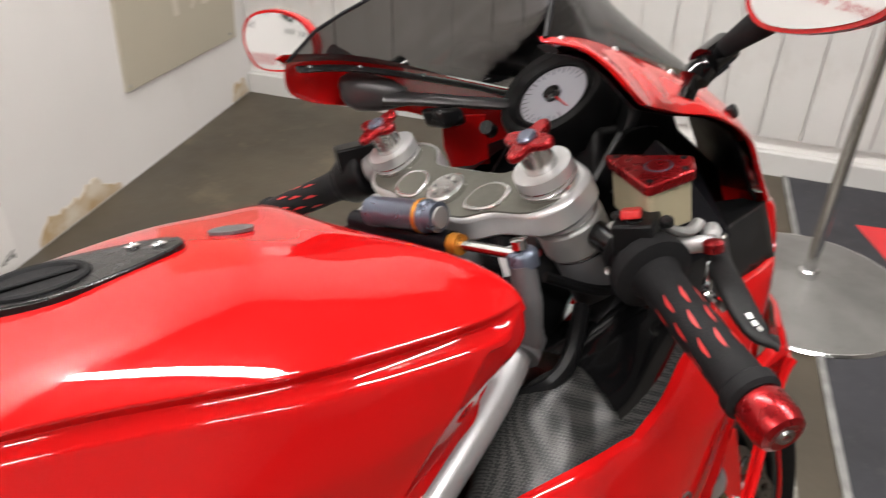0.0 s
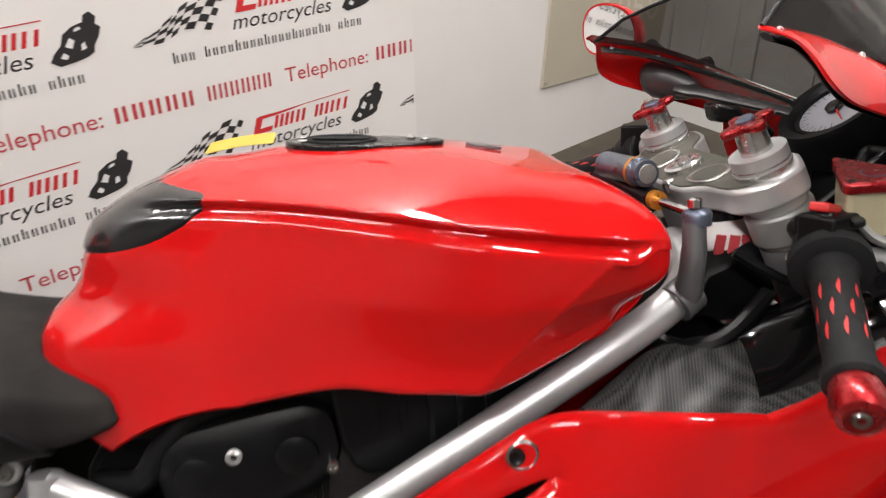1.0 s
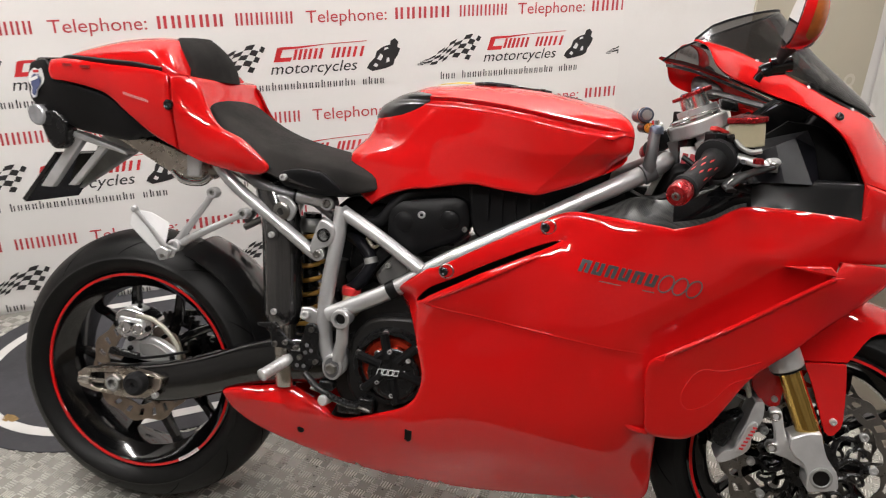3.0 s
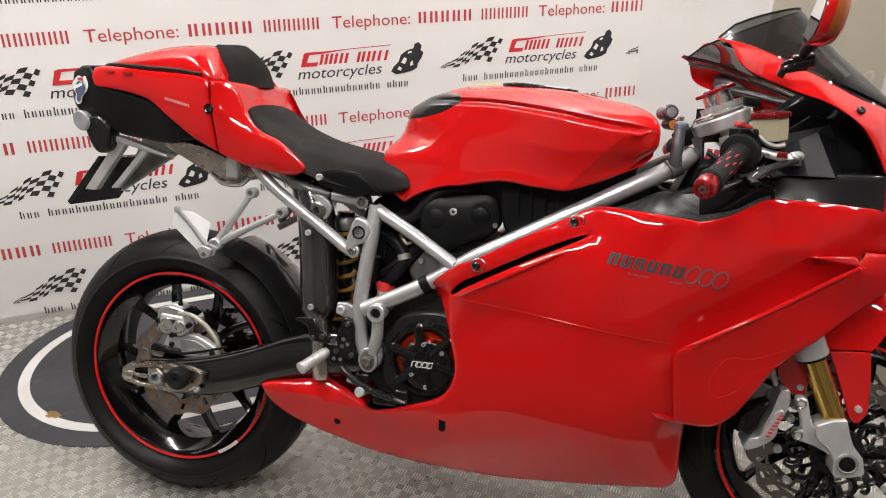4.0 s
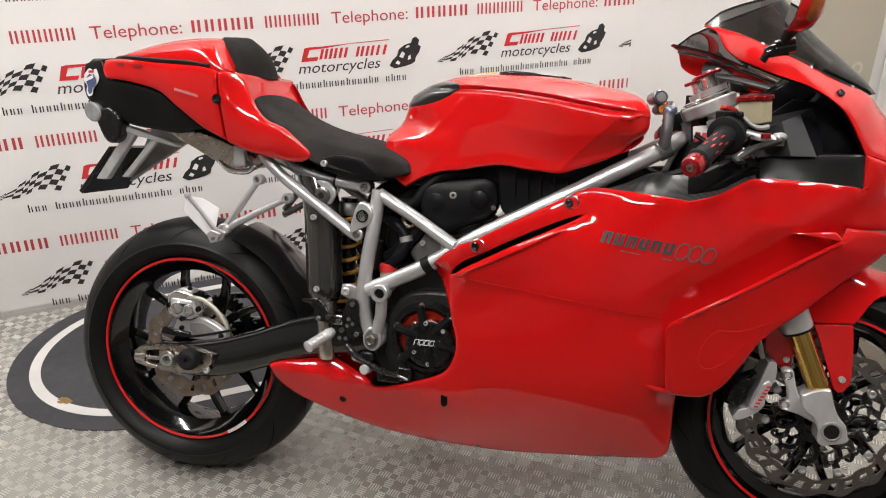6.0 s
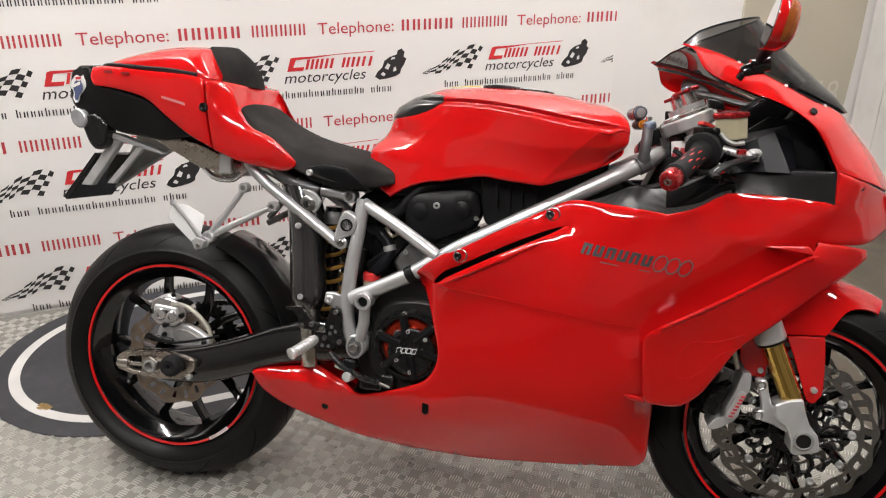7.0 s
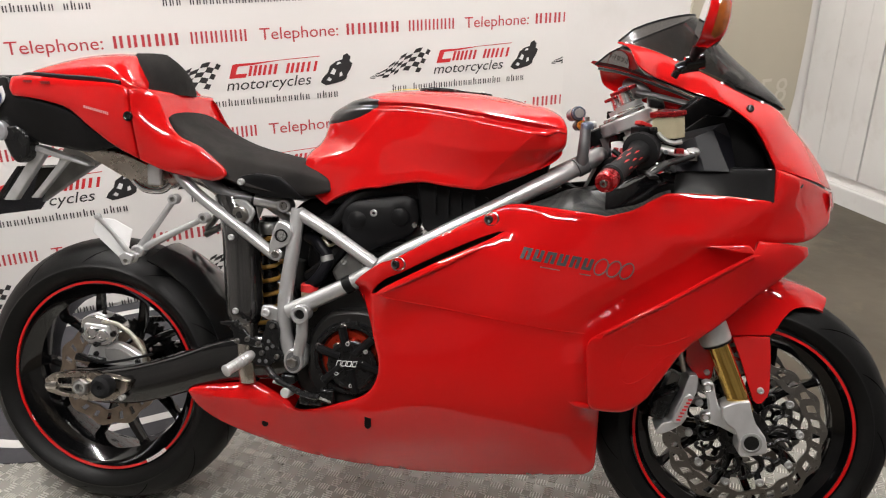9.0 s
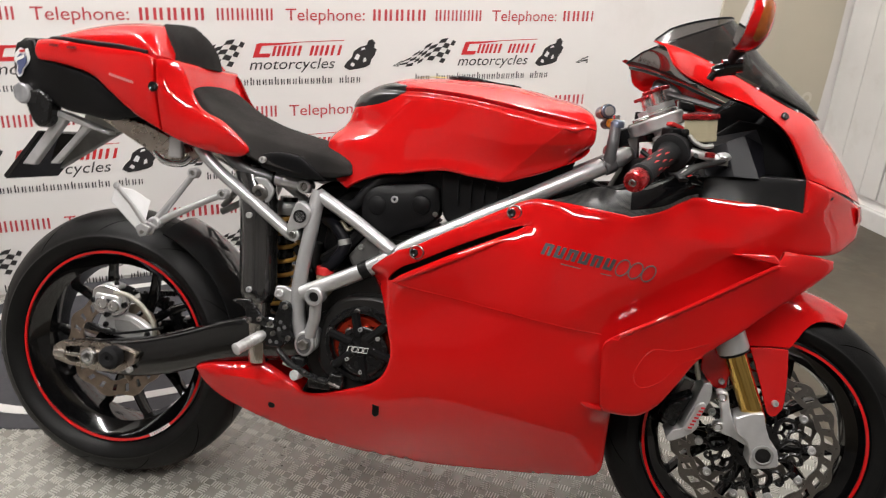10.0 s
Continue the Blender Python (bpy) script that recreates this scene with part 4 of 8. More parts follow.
for x, z in ((-0.034, 0.428), (0.042, 0.424), (0.0, 0.398)):
    bolt("caliper_bolt", (x, -0.1, z), 0.0065, cal, SATIN)
part("caliper_bracket", Geo().prism(ring_of([(-0.02, 0.398), (0.05, 0.400), (0.105, 0.372)], [(0.105, 0.372), (0.10, 0.35), (0.04, 0.345)], [(0.04, 0.345), (-0.03, 0.352), (-0.02, 0.398)], n=3), -0.088, -0.070), ALU, bike, "cast caliper bracket", bevel=0.004)
part("bracket_recess", Geo().prism(ring_of([(0.012, 0.386), (0.05, 0.386), (0.085, 0.368)], [(0.085, 0.368), (0.075, 0.358), (0.02, 0.360), (0.012, 0.386)], n=3), -0.0895, -0.086), ALUDULL, cal, bevel=0.001)
for x, z in ((-0.008, 0.372), (0.094, 0.362)):
    bolt("caliper_bolt", (x, -0.089, z), 0.006, cal, SATIN)
part("brake_hose", Geo().tube(spline([(0.02, -0.105, 0.452), (0.06, -0.115, 0.452), (0.10, -0.12, 0.43), (0.125, -0.12, 0.395), (0.125, -0.115, 0.37)], 6), 0.0048, 8), HOSE, bike, "pale braided rear brake hose")
part("sensor_wire", Geo().tube(spline([(-0.04, -0.11, 0.375), (0.02, -0.118, 0.362), (0.08, -0.12, 0.372), (0.15, -0.125, 0.392)], 6), 0.003, 6), BLACK, bike, "thin black wire")
part("bracket_bar", Geo().prism([(-0.05, 0.374), (0.02, 0.366), (0.02, 0.352), (-0.055, 0.358)], -0.106, -0.094), SATIN, bike, "black bracket", bevel=0.003)

# rear hugger
hg = Geo()
rows = []
for i in range(15):
    a = radians(4 + 62 * i / 14)
    r = 0.338 + 0.006 * math.sin(math.pi * i / 14)
    row = []
    for j in range(13):
        s = -1 + j / 6
        row.append((RA[0] + (r - 0.03 * s * s) * math.cos(a), 0.096 * s, RA[2] + (r - 0.03 * s * s) * math.sin(a)))
    rows.append(row + [(x * 1.0 - 0.004 * math.cos(a), y * 0.96, z - 0.004 * math.sin(a)) for x, y, z in reversed(row)])
hg.loft(rows)
part("rear_hugger", hg, CARBON2, bike, "glossy dark carbon rear mudguard")

# -- exhaust riser, shock --
part("exhaust_riser", Geo().tube(spline([(0.373, -0.118, 0.352), (0.373, -0.122, 0.375), (0.371, -0.122, 0.42), (0.362, -0.108, 0.52), (0.352, -0.104, 0.66), (0.30, -0.08, 0.76), (0.2, -0.05, 0.80)], 6), 0.0235, 20), PIPE, bike, "brushed steel exhaust riser")
shl = spline([(0.3595, -0.108, 0.472), (0.3585, -0.107, 0.50), (0.3550, -0.106, 0.58), (0.350, -0.104, 0.66), (0.340, -0.098, 0.715), (0.325, -0.088, 0.752)], 6)
guard = part("heat_shield", Geo().tube(shl, [0.028 + 0.0125 * min(1.0, i / 6) for i in range(len(shl))], 28), SHIELD, bike, "glossy dark exhaust heat shield", sharp=50)
for z in (0.665, 0.508):
    part("shield_dimple", Geo().lathe([(-0.004, 0.014), (0.0005, 0.0135), (0.001, 0.010)], (0.346 if z > 0.6 else 0.355, -0.1450, z), (0, -1, 0), 20), SHIELD, guard)
    bolt("shield_bolt", (0.346 if z > 0.6 else 0.355, -0.1465, z), 0.0065, guard, ALU)
sp = []
for i in range(140):
    a = 2 * math.pi * i / 20
    sp.append((0.381 + 0.028 * math.cos(a) + 0.004 * (i / 140), 0.028 * math.sin(a) - 0.03, 0.44 + 0.22 * i / 140))
part("shock_spring", Geo().tube(sp, 0.0052, 8), SPRING, bike, "gold shock absorber spring")
part("shock_body", Geo().rod((0.380, -0.03, 0.40), (0.386, -0.03, 0.70), 0.0195, 18), SATIN, bike, "black shock absorber body")
part("shock_collar", Geo().lathe([(0, 0.030), (0.008, 0.034), (0.022, 0.034), (0.028, 0.030)], (0.386, -0.03, 0.662), (0, 0, 1), 24), ALUDULL, bike, "grey spring collar")

# -- trellis frame --
TUBE_LINE = [(0.476, -0.160, 0.517), (0.608, -0.160, 0.583), (0.701, -0.160, 0.643), (0.769, -0.158, 0.680), (0.886, -0.156, 0.744), (0.988, -0.152, 0.800), (1.042, -0.143, 0.829), (1.066, -0.128, 0.842), (1.083, -0.100, 0.851), (1.095, -0.060, 0.858), (1.10, -0.03, 0.860)]
both("main_frame_tube", Geo().tube(spline(TUBE_LINE, 8), 0.0165, 18), SILVER, bike, "silver painted trellis tube")
part("tube_clip", Geo().tube([(0.598, -0.160, 0.577), (0.614, -0.160, 0.587)], 0.0185, 18), BLACK, bike, "black cable clip")
both("frame_upright", Geo().tube(spline([(0.487, -0.130, 0.730), (0.480, -0.140, 0.655), (0.470, -0.148, 0.58), (0.466, -0.155, 0.52), (0.472, -0.160, 0.46), (0.486, -0.162, 0.415)], 6), 0.0150, 16), SILVER, bike, "silver frame upright")
both("frame_diagonal", Geo().tube([(0.487, -0.130, 0.722), (0.575, -0.146, 0.676), (0.662, -0.166, 0.626)], 0.0135, 16), SILVER, bike, "silver diagonal frame tube")
both("frame_short_tube", Geo().tube([(0.511, -0.172, 0.52), (0.510, -0.172, 0.47), (0.500, -0.168, 0.43)], 0.0125, 14), SILVER, bike, "short silver frame tube")
part("frame_lower_tube", Geo().tube([(0.66, -0.15, 0.628), (0.74, -0.12, 0.58), (0.80, -0.10, 0.545)], 0.012, 14), SILVER, bike, "silver frame tube running under the fairing")
lug = ring_of([(0.438, 0.690), (0.452, 0.712), (0.478, 0.70), (0.486, 0.68)], [(0.486, 0.68), (0.478, 0.655), (0.448, 0.64)], [(0.448, 0.64), (0.43, 0.625), (0.425, 0.645), (0.438, 0.690)], n=3)
lug = [(0.459 + (p[0] - 0.459) * 0.84, 0.674 + (p[1] - 0.674) * 0.84) for p in lug]
part("frame_lug", Geo().prism(lug, -0.156, -0.130), SILVER, bike, "silver frame lug", bevel=0.004)
part("lug_hole", Geo().lathe([(0, 0.0135), (0.003, 0.0135), (0.003, 0.0105), (-0.01, 0.0095)], (0.459, -0.156, 0.675), (0, -1, 0), 20), SATIN, bike, "open frame boss")
boss = part("frame_boss", Geo().lathe([(-0.03, 0.018), (0.006, 0.019), (0.008, 0.017), (0.008, 0.011), (-0.012, 0.010)], (0.511, -0.186, 0.519), (0, -1, 0), 24), SILVER, bike, "silver frame boss")
part("boss_hole", Geo().lathe([(0, 0.0105), (0.0015, 0.010)], (0.511, -0.186, 0.519), (0, -1, 0), 20), GLOSSB, boss)
part("pivot_surround", Geo().prism([(0.4925 + 0.0205 * math.cos(t), 0.4155 + 0.0265 * math.sin(t)) for t in np.linspace(0, 2 * math.pi, 29)[:-1]], -0.178, -0.150), SILVER, bike, "silver oval pivot surround", bevel=0.003)
part("pivot_recess", Geo().prism([(0.4925 + 0.0155 * math.cos(t), 0.4155 + 0.0205 * math.sin(t)) for t in np.linspace(0, 2 * math.pi, 29)[:-1]], -0.1788, -0.176), GREYTUBE, bike, "dark pivot recess")
part("pivot_nut", Geo().lathe([(0, 0.0125), (0.006, 0.0125), (0.008, 0.010), (0.006, 0.006)], (0.4925, -0.178, 0.4145), (0, -1, 0), 6), STEEL, bike, "hexagonal pivot nut")
pv = part("pivot_boss", Geo().lathe([(-0.06, 0.024), (0.0, 0.0255), (0.005, 0.0235), (0.005, 0.018), (-0.004, 0.017)], (0.492, -0.160, 0.417), (0, -1, 0), 32), SILVER, bike, "silver swingarm pivot boss")
both("subframe_tube", Geo().tube(spline([(0.215, -0.120, 0.795), (0.238, -0.126, 0.772), (0.275, -0.130, 0.742), (0.341, -0.135, 0.698), (0.438, -0.142, 0.632)], 6), 0.0125, 14), SILVER, bike, "silver subframe tube")
both("subframe_tube", Geo().tube(spline([(0.27, -0.115, 0.790), (0.30, -0.118, 0.768), (0.345, -0.118, 0.750), (0.40, -0.110, 0.742), (0.452, -0.105, 0.735)], 6), 0.0125, 14), GREYTUBE, bike, "grey upper subframe tube")
both("subframe_sleeve", Geo().tube([(0.385, -0.1125, 0.7445), (0.42, -0.108, 0.7395), (0.452, -0.105, 0.735)], 0.0152, 16), SILVER, bike, "thick silver tube sleeve")
part("cable_tie", Geo().lathe([(-0.0025, 0.0160), (0.0025, 0.0160)], (0.383, -0.1128, 0.7448), (0.99, 0.12, -0.14), 16), BLACK, bike, "black cable tie")
for p, r in (((0.445, -0.150, 0.635), 0.014), ((0.450, -0.118, 0.733), 0.0145)):
    part("tube_end", Geo().lathe([(-0.03, r), (0.002, r), (0.004, r * 0.85), (0.004, r * 0.6), (0.0, r * 0.55)], p, (0, -1, 0), 20), SILVER, bike, "silver tube lug")
    bolt("frame_bolt", (p[0], p[1] - 0.001, p[2]), r * 0.6, bike, STEEL)
bolt("frame_bolt", (0.422, -0.146, 0.508), 0.0095, bike, ALU)
part("frame_ear", Geo().prism([(0.408, 0.500), (0.412, 0.522), (0.432, 0.524), (0.468, 0.510), (0.468, 0.488), (0.425, 0.492)], -0.145, -0.132), SILVER, bike, "silver frame ear", bevel=0.003)
spl = ring_of([(0.318, 0.728), (0.345, 0.744), (0.372, 0.742)], [(0.372, 0.742), (0.390, 0.72), (0.380, 0.695)], [(0.380, 0.695), (0.36, 0.688), (0.34, 0.70), (0.318, 0.728)], n=4)
shp = part("shock_plate", Geo().prism(spl, -0.132, -0.122), SILVER, bike, "silver seat lock plate", bevel=0.003)
part("rocker_bolt", Geo().lathe([(-0.005, 0.018), (0.006, 0.018), (0.008, 0.015), (0.008, 0.008), (0.003, 0.007)], (0.360, -0.131, 0.712), (0, -1, 0), 20), STEEL, shp)
part("plate_slot", Geo().prism([(0.328, 0.732), (0.348, 0.736), (0.346, 0.726), (0.333, 0.722)], -0.1335, -0.125), GLOSSB, shp)

# passenger peg hanger
hgr = part("peg_hanger", Geo().tube([(0.221, -0.150, 0.740), (0.190, -0.156, 0.694), (0.150, -0.165, 0.636)], [0.0062, 0.0068, 0.0085], 12).tube([(0.288, -0.150, 0.703), (0.215, -0.157, 0.666), (0.146, -0.165, 0.628)], [0.0062, 0.0072, 0.0095], 12), SILVER, bike, "silver rear peg hanger")
for p in ((0.221, -0.155, 0.740), (0.288, -0.155, 0.703)):
    part("hanger_eye", Geo().lathe([(-0.014, 0.0112), (0.004, 0.0112), (0.006, 0.0098), (0.006, 0.0062), (0.001, 0.0055)], p, (0, -1, 0), 20), SILVER, hgr)
    part("eye_bolt", Geo().lathe([(0, 0.0055), (0.003, 0.0055), (0.004, 0.004), (0.002, 0.002)], p, (0, -1, 0), 6), STEEL, hgr)
part("hanger_knuckle", Geo().lathe([(-0.012, 0.0135), (0.010, 0.0135), (0.013, 0.0105), (0.013, 0.006), (0.009, 0.005)], (0.148, -0.168, 0.629), (0.1, -1, 0), 18), SILVER, hgr)


def slab(pts, t=0.004):
    """A thin plate through four or more places in one plane."""
    q = [Vector(p) for p in pts]
    n = (q[1] - q[0]).cross(q[2] - q[0]).normalized() * t / 2
    k = len(q)
    return Geo().add([p + n for p in q] + [p - n for p in q], [tuple(range(k)), tuple(range(k, 2 * k))[::-1]] + [((i + 1) % k, i, i + k, (i + 1) % k + k) for i in range(k)])


part("peg_plate", slab([(0.090, -0.226, 0.702), (0.082, -0.226, 0.672), (0.126, -0.204, 0.618), (0.144, -0.196, 0.634)]), PEGW, hgr, "pale folded peg plate", bevel=0.0012)
part("peg_plate", slab([(0.096, -0.222, 0.702), (0.117, -0.206, 0.698), (0.146, -0.187, 0.676), (0.143, -0.192, 0.650), (0.142, -0.197, 0.634)]), PEGW, hgr, "pale folded peg plate", bevel=0.0012)
part("peg_rib", Geo().tube([(0.094, -0.226, 0.704), (0.118, -0.213, 0.670), (0.143, -0.199, 0.630)], [0.0048, 0.0042, 0.0062], 10).lathe([(-0.006, 0.004), (-0.003, 0.0068), (0.003, 0.0068), (0.006, 0.004)], (0.094, -0.226, 0.704), (0, -1, 0.2), 14), SILVER, hgr, "rounded peg rib")
for dy in (-0.203, -0.181):
    part("peg_clamp", Geo().prism([(0.124, 0.622), (0.138, 0.632), (0.158, 0.624), (0.150, 0.606), (0.134, 0.602)], dy - 0.004, dy + 0.004), SILVER, hgr, bevel=0.0025)
part("clamp_pin", Geo().rod((0.142, -0.211, 0.613), (0.142, -0.168, 0.613), 0.0042, 12), STEEL, hgr)
part("far_peg_hanger", Geo().tube([(0.228, 0.150, 0.743), (0.143, 0.16, 0.640)], 0.0085, 12).tube([(0.291, 0.150, 0.707), (0.140, 0.16, 0.626)], 0.0085, 12).prism([(0.24, 0.70), (0.30, 0.705), (0.27, 0.63), (0.22, 0.65)], 0.14, 0.15), ALUDULL, bike, "grey peg hanger")

# rider peg and brake pedal
peg = part("foot_peg", Geo().lathe([(0, 0.008), (0.012, 0.0108), (0.070, 0.0108), (0.073, 0.0125), (0.078, 0.0125), (0.08, 0.009)], (0.405, -0.17, 0.425), (-0.42, -0.86, -0.28), 20), ALU, bike, "knurled aluminium foot peg")
kn = Geo()
for i in range(6):
    kn.lathe([(0.016 + 0.009 * i, 0.0118), (0.020 + 0.009 * i, 0.0118)], (0.405, -0.17, 0.425), (-0.42, -0.86, -0.28), 20)
part("peg_knurl", kn, ALU, peg)
rsp = [(0.403, 0.446), (0.423, 0.455), (0.430, 0.476), (0.436, 0.497), (0.447, 0.500), (0.457, 0.495), (0.462, 0.483), (0.461, 0.46), (0.463, 0.438), (0.472, 0.426), (0.468, 0.416), (0.452, 0.413), (0.444, 0.401), (0.411, 0.400), (0.402, 0.419)]
rset = part("rearset_plate", Geo().prism(rsp, -0.178, -0.166), SATIN, bike, "black adjustable rearset plate", bevel=0.002)
part("rearset_hook", Geo().prism([(0.336, 0.492), (0.375, 0.497), (0.388, 0.480), (0.400, 0.466), (0.424, 0.456), (0.422, 0.444), (0.377, 0.446), (0.366, 0.460), (0.364, 0.474), (0.352, 0.484), (0.338, 0.486)], -0.186, -0.178), SATIN, rset, "black hooked carrier plate", bevel=0.002)
for x, y, z in ((0.376, -0.187, 0.454), (0.398, -0.187, 0.459), (0.421, -0.187, 0.451), (0.426, -0.179, 0.430), (0.449, -0.179, 0.489), (0.459, -0.179, 0.424)):
    bolt("rearset_bolt", (x, y, z), 0.0055, rset, STEEL)
for x, z in ((0.440, 0.455), (0.437, 0.440), (0.449, 0.445), (0.420, 0.412), (0.434, 0.412)):
    part("plate_hole", Geo().lathe([(0.0, 0.0042), (0.0006, 0.0042)], (x, -0.1782, z), (0, -1, 0), 12), GREYTUBE, rset)
part("rearset_link", Geo().prism([(0.385, 0.452), (0.392, 0.460), (0.432, 0.448), (0.430, 0.438)], -0.182, -0.172), SATIN, rset, "black link arm", bevel=0.002)
part("link_tag", Geo().box((0.418, -0.183, 0.446), (0.018, 0.002, 0.007)), ALU, rset, "small bright tag")
part("brake_pedal", Geo().tube(spline([(0.44, -0.185, 0.40), (0.47, -0.19, 0.375), (0.52, -0.195, 0.355), (0.555, -0.198, 0.35)], 5), 0.008, 10, flat=0.7), SATIN, bike, "black brake pedal")
part("pedal_tip", Geo().lathe([(0, 0.009), (0.004, 0.011), (0.03, 0.011), (0.034, 0.009)], (0.488, -0.172, 0.352), (-0.1, -1, 0.1), 14), ALU, bike, "aluminium pedal tip")
part("pedal_rod", Geo().rod((0.45, -0.178, 0.37), (0.575, -0.175, 0.335), 0.004, 8), STEEL, bike, "steel link rod")
lk = Geo().box((0.53, -0.165, 0.335), (0.05, 0.02, 0.025)).box((0.565, -0.168, 0.345), (0.03, 0.02, 0.03)).box((0.48, -0.160, 0.375), (0.03, 0.03, 0.02))
part("pedal_linkage", lk, SATIN, bike, "black pedal linkage", bevel=0.004)

# -- engine --
eg = Geo()
eg.prism([(0.46, 0.47), (0.52, 0.56), (0.62, 0.60), (0.80, 0.60), (1.0, 0.56), (1.04, 0.40), (0.98, 0.26), (0.62, 0.25), (0.50, 0.31), (0.45, 0.40)], -0.115, 0.115)
eng = part("engine_block", eg, ENGINE, bike, "dark cast engine block", bevel=0.01)
for i in range(7):
    part("cylinder_fin", Geo().prism([(0.575 + 0.004 * i, 0.60 + 0.012 * i), (0.72 - 0.002 * i, 0.60 + 0.012 * i), (0.72 - 0.002 * i, 0.605 + 0.012 * i), (0.575 + 0.004 * i, 0.605 + 0.012 * i)], -0.10, 0.10), ENGINE, eng)
part("rear_cylinder", Geo().prism([(0.585, 0.58), (0.71, 0.58), (0.705, 0.72), (0.60, 0.73)], -0.095, 0.095), ENGINE, bike, "dark rear cylinder", bevel=0.008)
cov = ring_of([(0.574, 0.722), (0.582, 0.741), (0.605, 0.752), (0.66, 0.762), (0.712, 0.768)], [(0.712, 0.768), (0.735, 0.757), (0.743, 0.722), (0.738, 0.70)], [(0.738, 0.70), (0.72, 0.680), (0.69, 0.668), (0.66, 0.655), (0.636, 0.643)], [(0.636, 0.643), (0.615, 0.640), (0.592, 0.655), (0.580, 0.68), (0.574, 0.722)], n=5)
bc = part("belt_cover", panel([(x, -0.128, z) for x, z in cov], [(0.62, -0.134, 0.71), (0.68, -0.134, 0.72), (0.65, -0.134, 0.69)], 0.03, 0.012, 0.012), BLACK, bike, "matt black timing belt cover")
for x, z in ((0.613, 0.712), (0.703, 0.722)):
    part("cover_dimple", Geo().lathe([(-0.004, 0.020), (0.001, 0.0185), (0.003, 0.014), (0.0035, 0.0)], (x, -0.1335, z), (0, -1, 0), 24), BLACK, bc)
bolt("cover_screw", (0.648, -0.131, 0.728), 0.0075, bc, ALU)
bolt("cover_screw", (0.734, -0.131, 0.707), 0.0065, bc, CHROME)
part("battery_box", Geo().prism(ring_of([(0.485, 0.60), (0.50, 0.70), (0.535, 0.735)], [(0.535, 0.735), (0.59, 0.735), (0.60, 0.60)], [(0.60, 0.60), (0.55, 0.57), (0.485, 0.60)], n=3), -0.075, 0.11), BLACK, bike, "black box behind the engine", bevel=0.008)
part("tank_base", Geo().prism([(0.545, 0.742), (0.56, 0.772), (0.66, 0.790), (0.78, 0.800), (0.79, 0.76), (0.66, 0.735)], -0.11, 0.12), BLACK, bike, "black tray under the tank", bevel=0.006)
part("inner_guard", Geo().prism(ring_of([(0.375, 0.43), (0.385, 0.58), (0.405, 0.70)], [(0.405, 0.70), (0.46, 0.74), (0.56, 0.735)], [(0.56, 0.735), (0.575, 0.60), (0.56, 0.45)], [(0.56, 0.45), (0.46, 0.41), (0.375, 0.43)], n=3), 0.035, 0.075), BLACK, bike, "black inner mudguard behind the spring", bevel=0.01)
part("cylinder_head", Geo().prism([(0.555, 0.60), (0.60, 0.655), (0.64, 0.645), (0.665, 0.60), (0.63, 0.565), (0.575, 0.565)], -0.125, -0.09), CASTGREY, bike, "grey cast cylinder head", bevel=0.008)
for x, z in ((0.585, 0.622), (0.63, 0.618), (0.605, 0.585)):
    bolt("head_bolt", (x, -0.126, z), 0.006, bike, ALUDULL)
part("oil_hose", Geo().tube(spline([(0.49, -0.075, 0.665), (0.525, -0.11, 0.655), (0.55, -0.125, 0.625), (0.53, -0.13, 0.585), (0.50, -0.115, 0.56)], 6), 0.0125, 12), GREYP, bike, "ribbed black hose")
part("hose_clip", Geo().lathe([(-0.006, 0.0142), (0.006, 0.0142)], (0.548, -0.124, 0.628), (0.3, -0.1, -1), 16), ALUDULL, bike, "steel hose clip")
part("shock_reservoir", Geo().rod((0.430, 0.005, 0.50), (0.436, 0.005, 0.60), 0.022, 18), CASTGREY, bike, "grey shock reservoir")
part("belt_hose", Geo().tube(spline([(0.52, -0.10, 0.700), (0.56, -0.115, 0.705), (0.585, -0.115, 0.735), (0.62, -0.11, 0.765), (0.70, -0.10, 0.775)], 6), 0.013, 12), BLACK, bike, "black rubber hose")
part("air_box", Geo().prism(ring_of([(0.735, 0.795), (0.82, 0.80), (0.90, 0.815), (1.00, 0.850)], [(1.00, 0.850), (0.985, 0.80), (0.92, 0.745), (0.85, 0.700)], [(0.85, 0.700), (0.80, 0.69), (0.75, 0.70), (0.735, 0.795)], n=3), -0.128, 0.128), BLACK, bike, "black plastic airbox", bevel=0.006)
ribs = Geo()
for i in range(5):
    ribs.box((0.775 + 0.026 * i, -0.137, 0.758 - 0.004 * i), (0.005, 0.006, 0.055))
part("airbox_ribs", ribs, BLACK, bike)
part("fluid_bottle", Geo().lathe([(0, 0.014), (0.004, 0.0175), (0.040, 0.0175), (0.044, 0.015)], (0.509, -0.122, 0.512), (0, 0, 1), 18), FLUID, bike, "small milky brake fluid bottle")
part("bottle_cap", Geo().lathe([(0, 0.019), (0.014, 0.019), (0.017, 0.016)], (0.509, -0.122, 0.555), (0, 0, 1), 18), REDCAP, bike, "red bottle cap")
